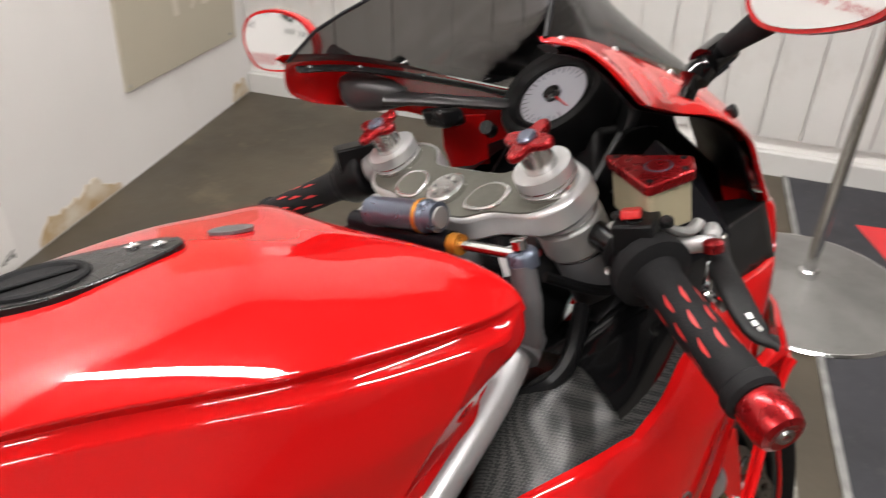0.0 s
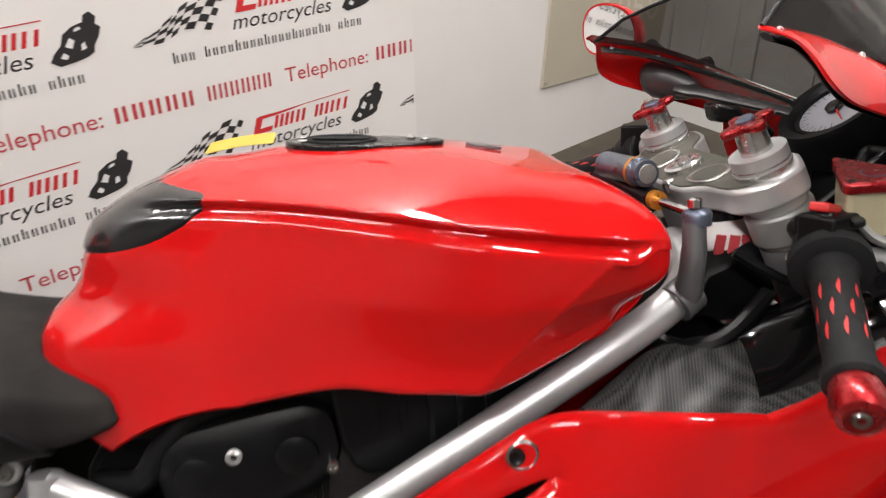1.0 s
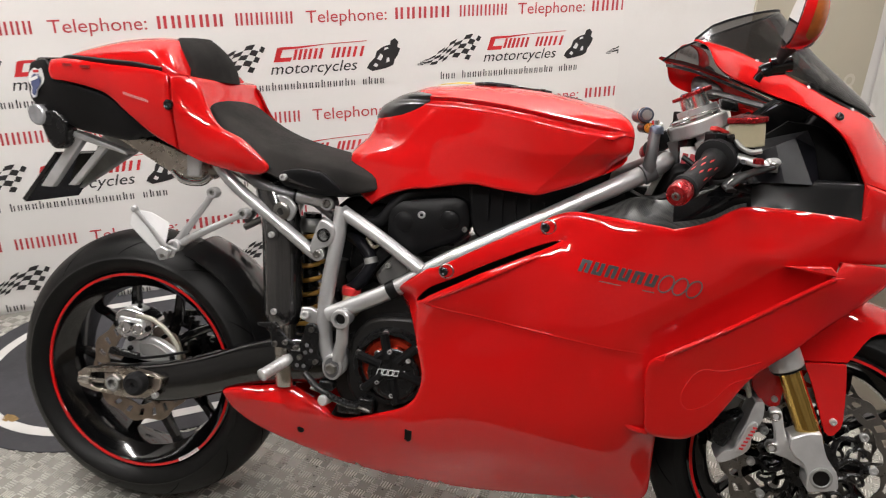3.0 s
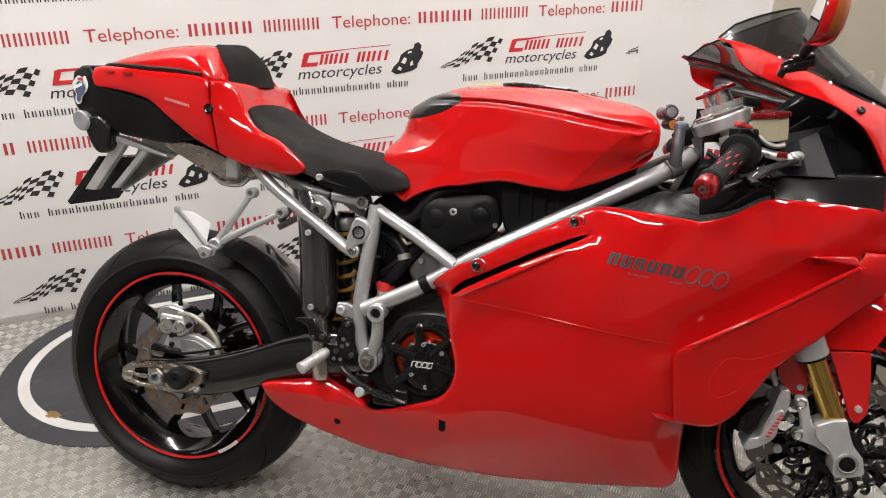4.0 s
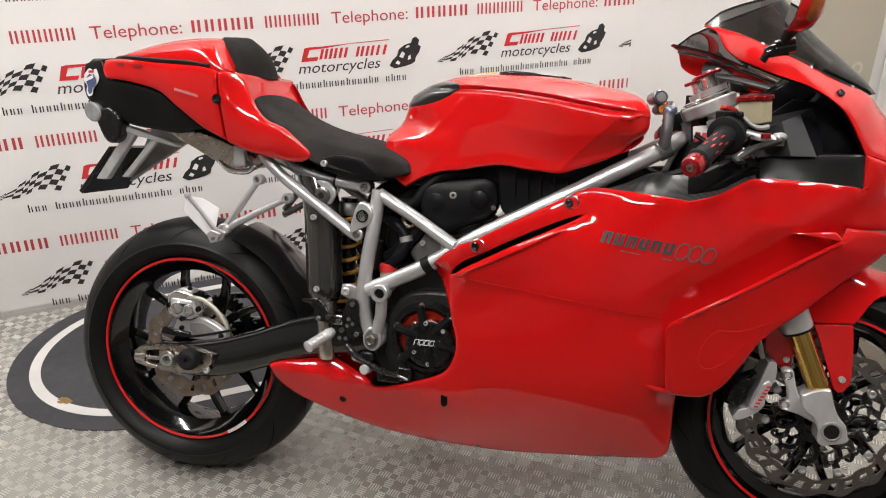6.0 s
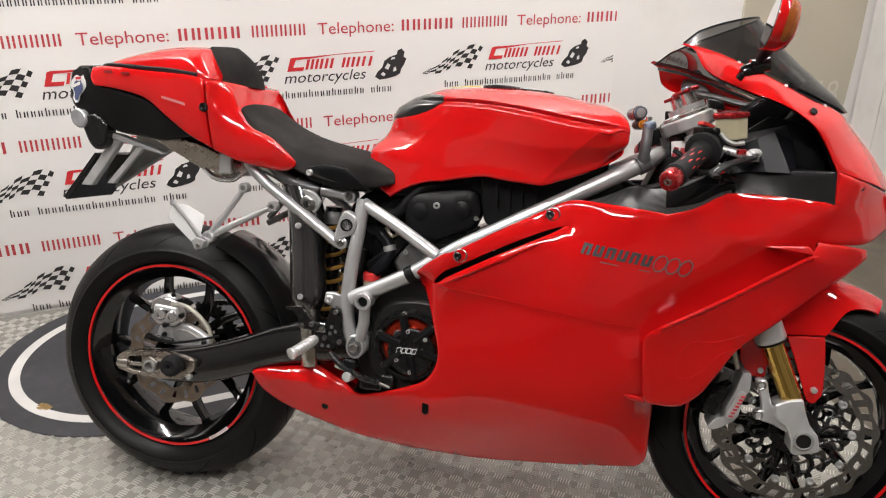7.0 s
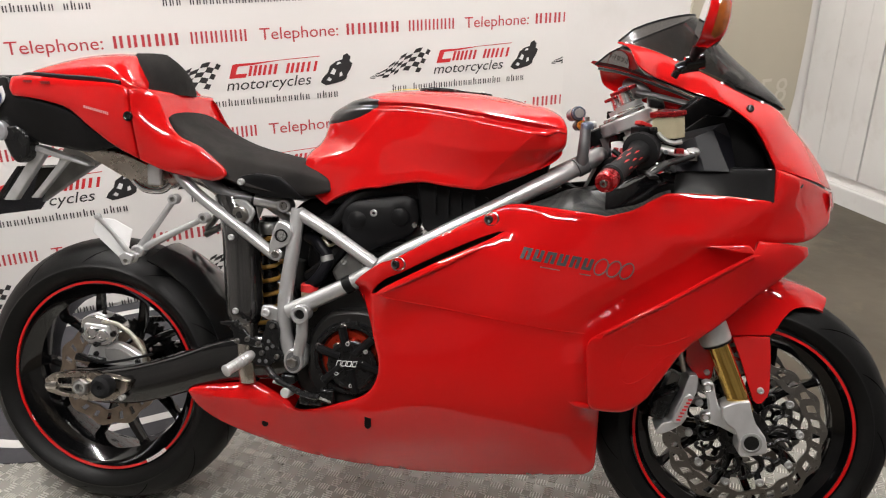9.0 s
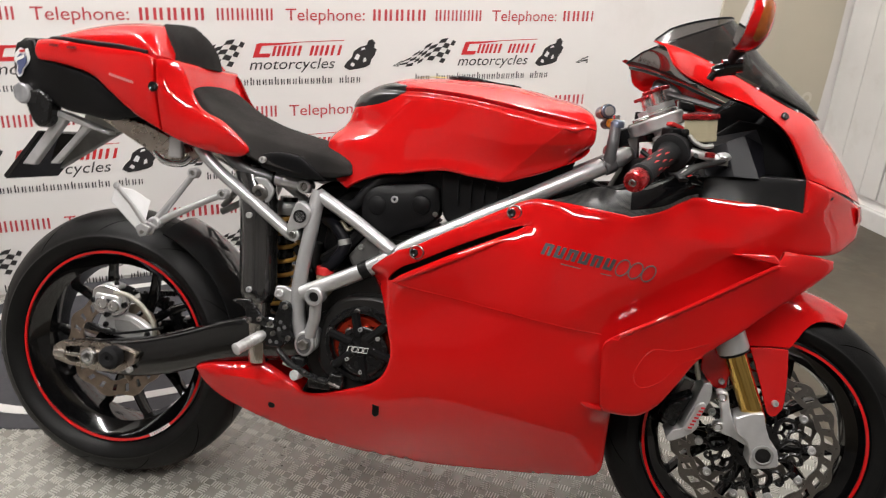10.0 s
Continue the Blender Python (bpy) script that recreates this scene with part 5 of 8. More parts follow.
for pth, r in (([(0.50, -0.06, 0.66), (0.53, -0.09, 0.63), (0.57, -0.1, 0.64), (0.62, -0.1, 0.66)], 0.012), ([(0.50, -0.1, 0.58), (0.54, -0.11, 0.61), (0.58, -0.11, 0.655)], 0.015), ([(0.43, -0.09, 0.60), (0.47, -0.1, 0.55), (0.50, -0.09, 0.47)], 0.008), ([(0.52, -0.14, 0.48), (0.54, -0.14, 0.43), (0.53, -0.14, 0.36)], 0.006), ([(0.545, -0.12, 0.69), (0.575, -0.13, 0.66), (0.60, -0.12, 0.665)], 0.0035)):
    part("cable", Geo().tube(spline(pth, 5), r, 8), BLACK, bike, "black hose or cable")
part("wire_sleeve", Geo().tube(spline([(0.535, -0.115, 0.672), (0.55, -0.12, 0.655), (0.562, -0.12, 0.66)], 4), 0.004, 6), FLUID, bike, "yellowed wire ends")

# clutch cover
CC = (0.609, -0.165, 0.425)
cl = part("clutch_cover", Geo().lathe([(-0.06, 0.078), (-0.012, 0.079), (0.0, 0.074), (0.0, 0.066), (-0.02, 0.064), (-0.02, 0.0)], CC, (0, -1, 0), 48), SATIN, bike, "open black clutch cover")
part("clutch_basket", Geo().lathe([(-0.018, 0.0), (-0.004, 0.02), (-0.002, 0.024), (-0.010, 0.030), (-0.008, 0.056), (-0.016, 0.063)], CC, (0, -1, 0), 40), CLUTCHR, cl, "red anodised pressure plate")
for i in range(6):
    a = 2 * math.pi * i / 6 + 0.3
    part("clutch_post", Geo().lathe([(-0.014, 0.0085), (-0.001, 0.0085), (0.0, 0.006), (-0.003, 0.003)], (CC[0] + 0.036 * math.cos(a), CC[1], CC[2] + 0.036 * math.sin(a)), (0, -1, 0), 12), CLUTCHR if i % 2 else STEEL, cl)
    part("cover_bolt", Geo().lathe([(-0.02, 0.007), (0.002, 0.007), (0.004, 0.005), (0.001, 0.003)], (CC[0] + 0.070 * math.cos(a + 0.4), CC[1] + 0.0, CC[2] + 0.070 * math.sin(a + 0.4)), (0, -1, 0), 12), STEEL, cl)
for i in range(6):
    a = 2 * math.pi * i / 6 + 0.75
    part("clutch_spoke", Geo().tube([(CC[0] + 0.02 * math.cos(a), CC[1] - 0.002, CC[2] + 0.02 * math.sin(a)), (CC[0] + 0.07 * math.cos(a), CC[1] - 0.002, CC[2] + 0.07 * math.sin(a))], 0.0095, 8), BLACK, cl)
part("badge_plate", Geo().lathe([(-0.002, 0.052), (0.004, 0.052), (0.006, 0.049), (0.006, 0.044), (0.0045, 0.043), (0.0045, 0.0)], (CC[0] + 0.007, CC[1], CC[2] - 0.011), (0, -1, 0), 40), SATIN, cl, "round black badge plate")
for x, z in ((0.608, 0.460), (0.646, 0.446), (0.585, 0.396), (0.616, 0.372)):
    bolt("badge_bolt", (x, CC[1] - 0.005, z), 0.0048, cl, ALU)
mk = Geo()
for i in range(5):
    x = CC[0] - 0.026 + 0.0112 * i
    mk.ringplate([(x, CC[2] - 0.014), (x + 0.0098, CC[2] - 0.013), (x + 0.0125, CC[2] - 0.001), (x + 0.0027, CC[2] - 0.002)], [(x + 0.0014, CC[2] - 0.0126), (x + 0.0087, CC[2] - 0.0117), (x + 0.0110, CC[2] - 0.0024), (x + 0.0038, CC[2] - 0.0034)], CC[1] - 0.0072, CC[1] - 0.0058)
part("clutch_badge", mk, STICK, cl, "white outlined badge bars")
part("engine_side_case", Geo().prism(ring_of([(0.52, 0.47), (0.56, 0.515), (0.64, 0.525), (0.70, 0.50)], [(0.70, 0.50), (0.73, 0.42), (0.70, 0.34)], [(0.70, 0.34), (0.62, 0.315), (0.55, 0.33), (0.515, 0.38), (0.52, 0.47)], n=4), -0.15, -0.1), ENGINE, bike, "grey engine side case", bevel=0.008)

# side stand, on the far side
part("side_stand", Geo().tube(spline([(0.56, 0.13, 0.28), (0.56, 0.22, 0.16), (0.57, 0.298, 0.098)], 5), 0.012, 12).box((0.575, 0.300, 0.0955), (0.06, 0.03, 0.012)), SATIN, bike, "black steel side stand, folded out")

# -- bodywork --
side = ring_of(
    [(0.617, -0.190, 0.574), (0.626, -0.192, 0.596), (0.673, -0.198, 0.632), (0.705, -0.200, 0.645), (0.784, -0.196, 0.689), (0.879, -0.189, 0.739), (0.905, -0.189, 0.753), (0.939, -0.195, 0.763), (1.001, -0.204, 0.760), (1.107, -0.216, 0.750)],
    [(1.107, -0.216, 0.749), (1.115, -0.216, 0.7495), (1.158, -0.214, 0.762), (1.198, -0.211, 0.785), (1.215, -0.210, 0.794)],
    [(1.215, -0.210, 0.794), (1.228, -0.209, 0.7955), (1.265, -0.206, 0.796), (1.34, -0.201, 0.792), (1.415, -0.195, 0.786)],
    [(1.415, -0.195, 0.786), (1.414, -0.190, 0.846)],
    [(1.414, -0.190, 0.846), (1.49, -0.13, 0.824), (1.552, -0.050, 0.802)],
    [(1.552, -0.050, 0.802), (1.558, -0.040, 0.746), (1.539, -0.060, 0.725), (1.490, -0.120, 0.705), (1.393, -0.190, 0.708)],
    [(1.393, -0.190, 0.708), (1.385, -0.186, 0.680), (1.352, -0.190, 0.655), (1.190, -0.196, 0.540), (1.116, -0.200, 0.492)],
    [(1.116, -0.200, 0.492), (1.118, -0.184, 0.385), (1.122, -0.166, 0.361)],
    [(1.122, -0.166, 0.361), (1.122, -0.140, 0.29), (1.120, -0.125, 0.222), (1.099, -0.120, 0.201)],
    [(1.099, -0.120, 0.201), (0.946, -0.120, 0.187), (0.863, -0.120, 0.181), (0.733, -0.120, 0.176), (0.516, -0.122, 0.191), (0.338, -0.126, 0.239), (0.265, -0.132, 0.278), (0.237, -0.140, 0.319)],
    [(0.237, -0.140, 0.319), (0.264, -0.150, 0.332), (0.389, -0.160, 0.349)],
    [(0.389, -0.160, 0.349), (0.466, -0.165, 0.323), (0.505, -0.170, 0.307), (0.581, -0.180, 0.329), (0.642, -0.185, 0.354), (0.668, -0.190, 0.385), (0.677, -0.195, 0.429), (0.665, -0.195, 0.481), (0.651, -0.195, 0.526), (0.641, -0.193, 0.548)],
    [(0.641, -0.193, 0.548), (0.617, -0.190, 0.574)],
    n=6,
)


def soft_step(a, b, t):
    t = np.clip((t - a) / (b - a), 0, 1)
    return t * t * (3 - 2 * t)


def slim(g):
    """The flank draws in ahead of the grips."""
    g.v = [(x, y * (1 - 0.09 * float(soft_step(1.16, 1.36, x)) * float(soft_step(0.50, 0.66, z))), z) for x, y, z in g.v]
    return g


def side_lift(x, z):
    """The crease above the chin panel, the air bulge and the step below the waist seam."""
    bulge = 0.007 * np.exp(-((x - 1.26) / 0.055) ** 2 - ((z - 0.712) / 0.018) ** 2)
    line = 0.505 + (x - 1.085) * 0.60
    hollow = -0.010 * np.exp(-((z - line - 0.03) / 0.04) ** 2) * soft_step(1.0, 1.12, x)
    waist = 0.574 - 0.123 * (x - 0.66) * 1.0
    lip = 0.003 * soft_step(-0.004, 0.004, z - waist) * soft_step(0.64, 0.68, x) * (1 - soft_step(1.05, 1.12, x))
    zl = 0.577 + (x - 0.684) * 0.522
    under = np.where(z < zl + 0.012, np.exp(-(((zl - z) / 0.055) ** 2)), 0.0)
    ridge = 0.013 * under * soft_step(0.655, 0.70, x) * (1 - soft_step(0.86, 0.96, x))
    xl = 0.664 + 0.10 * np.clip(0.53 - z, 0, 0.2)
    fold = -1.0 * np.clip(xl - x, 0, 0.06) * soft_step(0.44, 0.50, z) * (1 - soft_step(0.565, 0.60, z))
    flange = -0.9 * np.clip(z - 0.321 + 0.05 * (x - 0.237), 0, 0.05) * (1 - soft_step(0.47, 0.53, x))
    return bulge + hollow + lip + ridge + fold + flange


fair_ctrl = [(0.85, -0.212, 0.60), (0.95, -0.222, 0.66), (1.10, -0.224, 0.66), (1.25, -0.216, 0.72), (0.80, -0.208, 0.48), (0.95, -0.212, 0.45), (0.85, -0.195, 0.34), (1.0, -0.190, 0.33), (0.655, -0.179, 0.303), (0.85, -0.155, 0.24), (1.0, -0.152, 0.24), (0.5, -0.155, 0.28), (1.35, -0.210, 0.745), (0.70, -0.200, 0.52), (1.46, -0.155, 0.76)]
hole_slot = ring_of([(0.664, 0.578), (0.676, 0.592), (0.694, 0.605), (0.722, 0.618), (0.780, 0.649), (0.833, 0.675), (0.885, 0.6985), (0.922, 0.712)], [(0.922, 0.712), (0.900, 0.698), (0.867, 0.682), (0.835, 0.666), (0.782, 0.6395), (0.723, 0.608), (0.687, 0.588)], [(0.687, 0.588), (0.673, 0.577), (0.664, 0.573), (0.664, 0.578)], n=5)
sidegeo = slim(panel(side, fair_ctrl, 0.003, 0.007, 0.014, side_lift, holes=[hole_slot]))
fairing = part("side_fairing", sidegeo, RED, bike, "glossy red side fairing")
part("side_fairing", sidegeo.mirrored(), RED, bike, "glossy red side fairing")
fy = tps(list(side[:: max(1, len(side) // 60)]) + fair_ctrl)


def on_side(x, z, off=0.0):
    p = np.array([[x, z]])
    return float(fy(p)[0] - side_lift(p[:, 0], p[:, 1])[0]) - off


# air slot below the frame tube
part("slot_duct", panel([(x, -0.150 + 0.02 * (x - 0.66), z) for x, z in [(0.655, 0.615), (0.78, 0.68), (0.95, 0.72), (0.93, 0.67), (0.80, 0.60), (0.66, 0.53)]], (), 0.003, 0.0, 0.02), BLACK, fairing, "black duct behind the air slot")
lip = [(x, on_side(x, z, 0.003), z) for x, z in spline([(0.684, 0.577), (0.723, 0.598), (0.782, 0.6285), (0.835, 0.6555), (0.888, 0.684)], 6)]
part("slot_lip", Geo().tube(lip, [0.001 + 0.003 * math.sin(math.pi * i / (len(lip) - 1)) for i in range(len(lip))], 8), RED, fairing, "raised red lip")
# the seam of the fairing halves
sm = [(x, on_side(x, 0.574 - 0.123 * (x - 0.66), 0.0008), 0.574 - 0.123 * (x - 0.66)) for x in np.linspace(0.668, 1.082, 40)]
part("fairing_seam", Geo().tube(sm, 0.0010, 6), RED, fairing, "fine seam line")
for x, z in ((0.655, 0.303),):
    part("drain_slot", Geo().prism(ring_of([(x - 0.007, z + 0.013), (x, z + 0.018), (x + 0.007, z + 0.013)], [(x + 0.007, z + 0.013), (x + 0.007, z - 0.013)], [(x + 0.007, z - 0.013), (x, z - 0.018), (x - 0.007, z - 0.013)], [(x - 0.007, z - 0.013), (x - 0.007, z + 0.013)], n=4), on_side(x, z, 0.0012), on_side(x, z) + 0.004), GLOSSB, fairing, "oval drain slot")
part("belly_hole", Geo().lathe([(0, 0.008), (0.0015, 0.007)], (0.417, on_side(0.417, 0.262), 0.262), (0, -1, 0), 16), GLOSSB, fairing, "small drain hole")
for x, z in ((0.894, 0.733), (0.715, 0.637)):
    y = on_side(x, z)
    fs_ = part("fairing_screw", Geo().lathe([(0, 0.0085), (0.003, 0.0085), (0.004, 0.006), (0.002, 0.003)], (x - 0.004, y, z - 0.002), (0, -1, 0), 14), SATIN, fairing, "quarter-turn screw")
    part("screw_ring", Geo().lathe([(0.0, 0.0125), (0.0015, 0.0145), (0.003, 0.0125), (0.0015, 0.0115)], (x + 0.002, y - 0.002, z), (0, -1, 0), 20, closed=True), STEEL, fs_, "wire pull ring")

# dark badge on the flank, drawn as plain bars
ang = radians(-7.2)


def badge_pt(a, b):
    a *= 0.9
    x, z = 0.954 + a * math.cos(ang) - b * math.sin(ang), 0.664 + a * math.sin(ang) + b * math.cos(ang)
    return (x, on_side(x, z, 0.0014), z)


def decal(g, quads, depth=0.0015):
    for q in quads:
        k = len(q)
        fr = [badge_pt(a, b) for a, b in q]
        g.add(fr + [(x, y + depth, z) for x, y, z in fr], [tuple(range(k)), tuple(range(2 * k - 1, k - 1, -1))] + [(i, i + k, (i + 1) % k + k, (i + 1) % k) for i in range(k)])


for i in range(6):
    o = 0.0255 * i
    bd = Geo()
    decal(bd, [[(o, 0.0), (0.0075 + o, 0.0), (0.0125 + o, 0.022), (0.005 + o, 0.022)], [(0.012 + o, 0.0), (0.0195 + o, 0.0), (0.0245 + o, 0.022), (0.017 + o, 0.022)], [(0.0075 + o, 0.0), (0.012 + o, 0.0), (0.0133 + o, 0.0055), (0.0088 + o, 0.0055)] if i % 2 else [(0.0112 + o, 0.0165), (0.0158 + o, 0.0165), (0.017 + o, 0.022), (0.0125 + o, 0.022)]])
    part("flank_badge", bd, DARKPRINT, fairing, "dark grey raised badge bar")
for i in range(3):
    o = [(0.168 + 0.0265 * i + 0.014 * math.cos(a) + 0.004 * math.sin(a), 0.010 + 0.017 * math.sin(a)) for a in np.linspace(0, 2 * math.pi, 17)[:-1]]
    q = [(0.168 + 0.0265 * i + 0.0115 * math.cos(a) + 0.004 * math.sin(a), 0.010 + 0.0145 * math.sin(a)) for a in np.linspace(0, 2 * math.pi, 17)[:-1]]
    fo, fq = [badge_pt(a, b) for a, b in o], [badge_pt(a, b) for a, b in q]
    rings_ = [fo, fq, [(x, y + 0.0015, z) for x, y, z in fq], [(x, y + 0.0015, z) for x, y, z in fo]]
    bd = Geo().add([v for r in rings_ for v in r], [(k * 16 + j, k * 16 + (j + 1) % 16, ((k + 1) % 4) * 16 + (j + 1) % 16, ((k + 1) % 4) * 16 + j) for k in range(4) for j in range(16)])
    part("badge_oval", bd, CASTGREY, fairing, "thin grey oval badge outline")
bd = Geo()
decal(bd, [[(0.045, -0.010), (0.15, -0.010), (0.15, -0.0082), (0.045, -0.0082)]])
part("badge_rule", bd, CASTGREY, fairing, "thin grey line under the badge")

# chin panel
chin = ring_of(
    [(1.086, -0.217, 0.494), (1.090, -0.221, 0.512), (1.101, -0.224, 0.523)],
    [(1.101, -0.225, 0.523), (1.24, -0.2295, 0.607), (1.377, -0.218, 0.688)],
    [(1.377, -0.221, 0.688), (1.390, -0.203, 0.713)],
    [(1.390, -0.200, 0.713), (1.45, -0.162, 0.706), (1.497, -0.120, 0.698)],
    [(1.497, -0.120, 0.698), (1.500, -0.115, 0.688), (1.496, -0.120, 0.677), (1.448, -0.150, 0.639), (1.395, -0.170, 0.602), (1.331, -0.185, 0.550), (1.294, -0.190, 0.522), (1.263, -0.195, 0.493), (1.228, -0.195, 0.436), (1.204, -0.190, 0.397), (1.173, -0.187, 0.371), (1.145, -0.187, 0.366)],
    [(1.145, -0.187, 0.366), (1.119, -0.188, 0.367), (1.104, -0.190, 0.371), (1.096, -0.193, 0.382)],
    [(1.096, -0.193, 0.382), (1.090, -0.206, 0.44), (1.086, -0.217, 0.494)],
    n=6,
)
chin[:, 1] -= 0.0085
chin_c = [(1.2, -0.216, 0.50), (1.32, -0.212, 0.61), (1.16, -0.210, 0.44)]
cp = slim(panel(chin, chin_c, 0.004, 0.006, 0.014))
ch_ = part("chin_panel", cp, RED, bike, "glossy red lower front fairing panel")
part("chin_panel", cp.mirrored(), RED, bike, "glossy red lower front fairing panel")
seam_c = [tuple(p) for p in chin if p[2] > 0.523 and p[0] < 1.379 and p[2] > 0.523 + (p[0] - 1.101) * 0.59]
seam_c = sorted(seam_c)
both("chin_edge", slim(Geo().tube([(x, y + 0.0012, z - 0.0015) for x, y, z in seam_c], 0.0042, 10)), RED, bike, "rolled upper edge of the lower fairing")
dl = spline([(1.287, 0, 0.536), (1.229, 0, 0.516), (1.188, 0, 0.514), (1.165, 0, 0.481), (1.161, 0, 0.451), (1.178, 0, 0.436), (1.211, 0, 0.454), (1.241, 0, 0.491), (1.278, 0, 0.507)], 6)
dl = [(p[0] - 0.009, 0, p[2] - 0.005) for p in dl]
chin_y = tps(list(chin[:: max(1, len(chin) // 60)]) + chin_c)
dy_ = chin_y(np.array([[p[0], p[2]] for p in dl]))
part("chin_crease", Geo().tube([(p[0], y, p[2]) for p, y in zip(dl, dy_)], 0.0009, 6), RED, ch_, "fine raised line")
both("fairing_fin", slim(Geo().prism([(0, 0), (0.075, 0.006), (0.087, -0.006), (0.085, -0.012)], -0.012, 0.004, Matrix.Translation((1.295, -0.208, 0.700)))), RED, bike, "small red fairing fin", bevel=0.003)
both("fairing_tab", Geo().prism([(0, 0.004), (0.05, -0.004), (0.055, -0.016), (0.02, -0.010)], -0.012, 0.004, Matrix.Translation((1.05, -0.183, 0.383))), RED, bike, "small red fairing tab", bevel=0.003)

# nose
nose = ring_of(
    [(1.113, -0.158, 1.068), (1.167, -0.150, 1.057), (1.219, -0.142, 1.040), (1.313, -0.134, 1.004), (1.392, -0.116, 0.972), (1.430, -0.100, 0.955), (1.462, -0.060, 0.930), (1.512, -0.030, 0.881), (1.548, -0.012, 0.835), (1.565, -0.002, 0.803)],
    [(1.565, -0.002, 0.803), (1.50, -0.125, 0.822), (1.412, -0.188, 0.846)],
    [(1.412, -0.188, 0.846), (1.398, -0.190, 0.873), (1.382, -0.194, 0.900), (1.362, -0.200, 0.925), (1.330, -0.204, 0.948), (1.292, -0.204, 0.965), (1.245, -0.202, 0.977), (1.191, -0.202, 0.995), (1.165, -0.208, 1.005), (1.146, -0.210, 1.019), (1.137, -0.200, 1.037)],
    [(1.137, -0.200, 1.037), (1.130, -0.184, 1.053), (1.118, -0.172, 1.060), (1.109, -0.163, 1.064), (1.113, -0.158, 1.068)],
    n=6,
)


def narrow(g):
    """The front bodywork draws in towards the nose."""
    out = []
    for x, y, z in g.v:
        k = 1 - float(soft_step(1.20, 1.36, x))
        out.append((x + 0.005 * k, y * (1 - 0.11 * float(soft_step(1.12, 1.26, x))), z + 0.005 * k))
    g.v = out
    return g


def left_nose(g):
    """The left half of the nose sits a little askew on its stays."""
    m = Matrix.Translation((1.228, 0.040, 0)) @ Matrix.Rotation(0.096, 4, "Z") @ Matrix.Translation((-1.25, 0, 0))
    g.v = [tuple(m @ Vector(p)) for p in g.v]
    return g


ng = narrow(panel(nose, [(1.30, -0.176, 0.985), (1.40, -0.165, 0.93), (1.47, -0.12, 0.87), (1.22, -0.180, 1.015)], 0.003, 0.005, 0.012))
nz = part("nose_fairing", ng, RED, bike, "glossy red upper nose fairing")
part("nose_fairing", left_nose(ng.mirrored()), RED, bike, "glossy red upper nose fairing")
for p, r, m in (((1.361, -0.180, 0.955), 0.0080, SATIN), ((1.466, -0.150, 0.818), 0.0085, SATIN), ((1.126, -0.1600, 1.0625), 0.0042, ALU), ((1.219, -0.147, 1.037), 0.0038, ALU), ((1.313, -0.141, 1.001), 0.0038, ALU), ((1.392, -0.124, 0.969), 0.0036, ALU)):
    part("fairing_bolt", narrow(Geo().lathe([(-0.008, r * 0.8), (0.0, r * 0.9), (0.0012, r * 0.7), (0.0012, r * 0.4), (0.0, r * 0.3)], p, (0.25, -0.85, 0.35), 14)), m, nz, "fairing fastener")

ni = narrow(panel([(1.34 + (x - 1.34) * 0.955, y * 0.92 + 0.002, 0.955 + (z - 0.955) * (0.93 if z > 0.955 else 1.0) - 0.001) for x, y, z in nose], [(1.30, -0.160, 0.978), (1.40, -0.148, 0.922), (1.47, -0.10, 0.86)], 0.003, 0.0, 0.016))
part("nose_inner", ni, BLACK, bike, "matt black inside of the nose")
# centre fill of the nose below the seam
nf = Geo()
rows = []
for z, xf, w in ((0.80, 1.566, 0.055), (0.775, 1.572, 0.05), (0.75, 1.566, 0.045), (0.728, 1.545, 0.055), (0.708, 1.49, 0.10)):
    rows.append([(xf - 0.02 * s * s - 0.002, w * s, z) for s in np.linspace(-1, 1, 9)])
nf.loft(rows, False, False)
part("nose_underside", nf, RED, bike, "red nose lip")

# smoked screen
edge_r = spline([(1.113, -0.156, 1.068), (1.167, -0.148, 1.058), (1.219, -0.140, 1.041), (1.313, -0.132, 1.005), (1.392, -0.112, 0.973), (1.452, -0.03, 0.958)], 5)
crown = spline([(1.269, 0, 1.139), (1.285, 0, 1.122), (1.335, 0, 1.068), (1.393, 0, 1.018), (1.43, 0, 0.985), (1.458, 0, 0.958)], 5)
sr = []
for e, c in zip(edge_r, crown):
    row = []
    for s in np.linspace(-1, 1, 25):
        w = math.copysign(min(1.0, abs(s)) ** 0.92, s)
        k = (1 - abs(w) ** 2.3)
        q = Vector((e[0] + (c[0] - e[0]) * k ** 1.0, -e[1] * w, e[2] + (c[2] - e[2]) * k ** 0.62))
        if w > 0:
            q += Vector((-0.030, 0.024, -0.008)) * w * w
        row.append((q.x + 0.004, q.y * (1 - 0.11 * float(soft_step(1.12, 1.26, q.x))), q.z + 0.004))
    sr.append(row)
part("windscreen", Geo().loft(sr, False, False), SMOKE, bike, "dark smoked acrylic windscreen", sharp=80)
part("screen_edge", Geo().tube(sr[0], 0.0022, 8), GREYP, bike, "rounded rear edge of the screen")
for k in (0, -1):
    part("screen_strip", Geo().tube([(r[k][0], r[k][1] * 0.97, r[k][2] - 0.008) for r in sr[1:22]], 0.010, 6, flat=0.3), BLACK, bike, "black screen mounting strip")
    for r in sr[2:20:5]:
        part("strip_screw", Geo().lathe([(0, 0.0026), (0.001, 0.002)], (r[k][0], r[k][1] * 0.95, r[k][2] - 0.006), (-0.5, 0.8 if k == 0 else -0.8, 0.2), 10), GREYTUBE, bike)

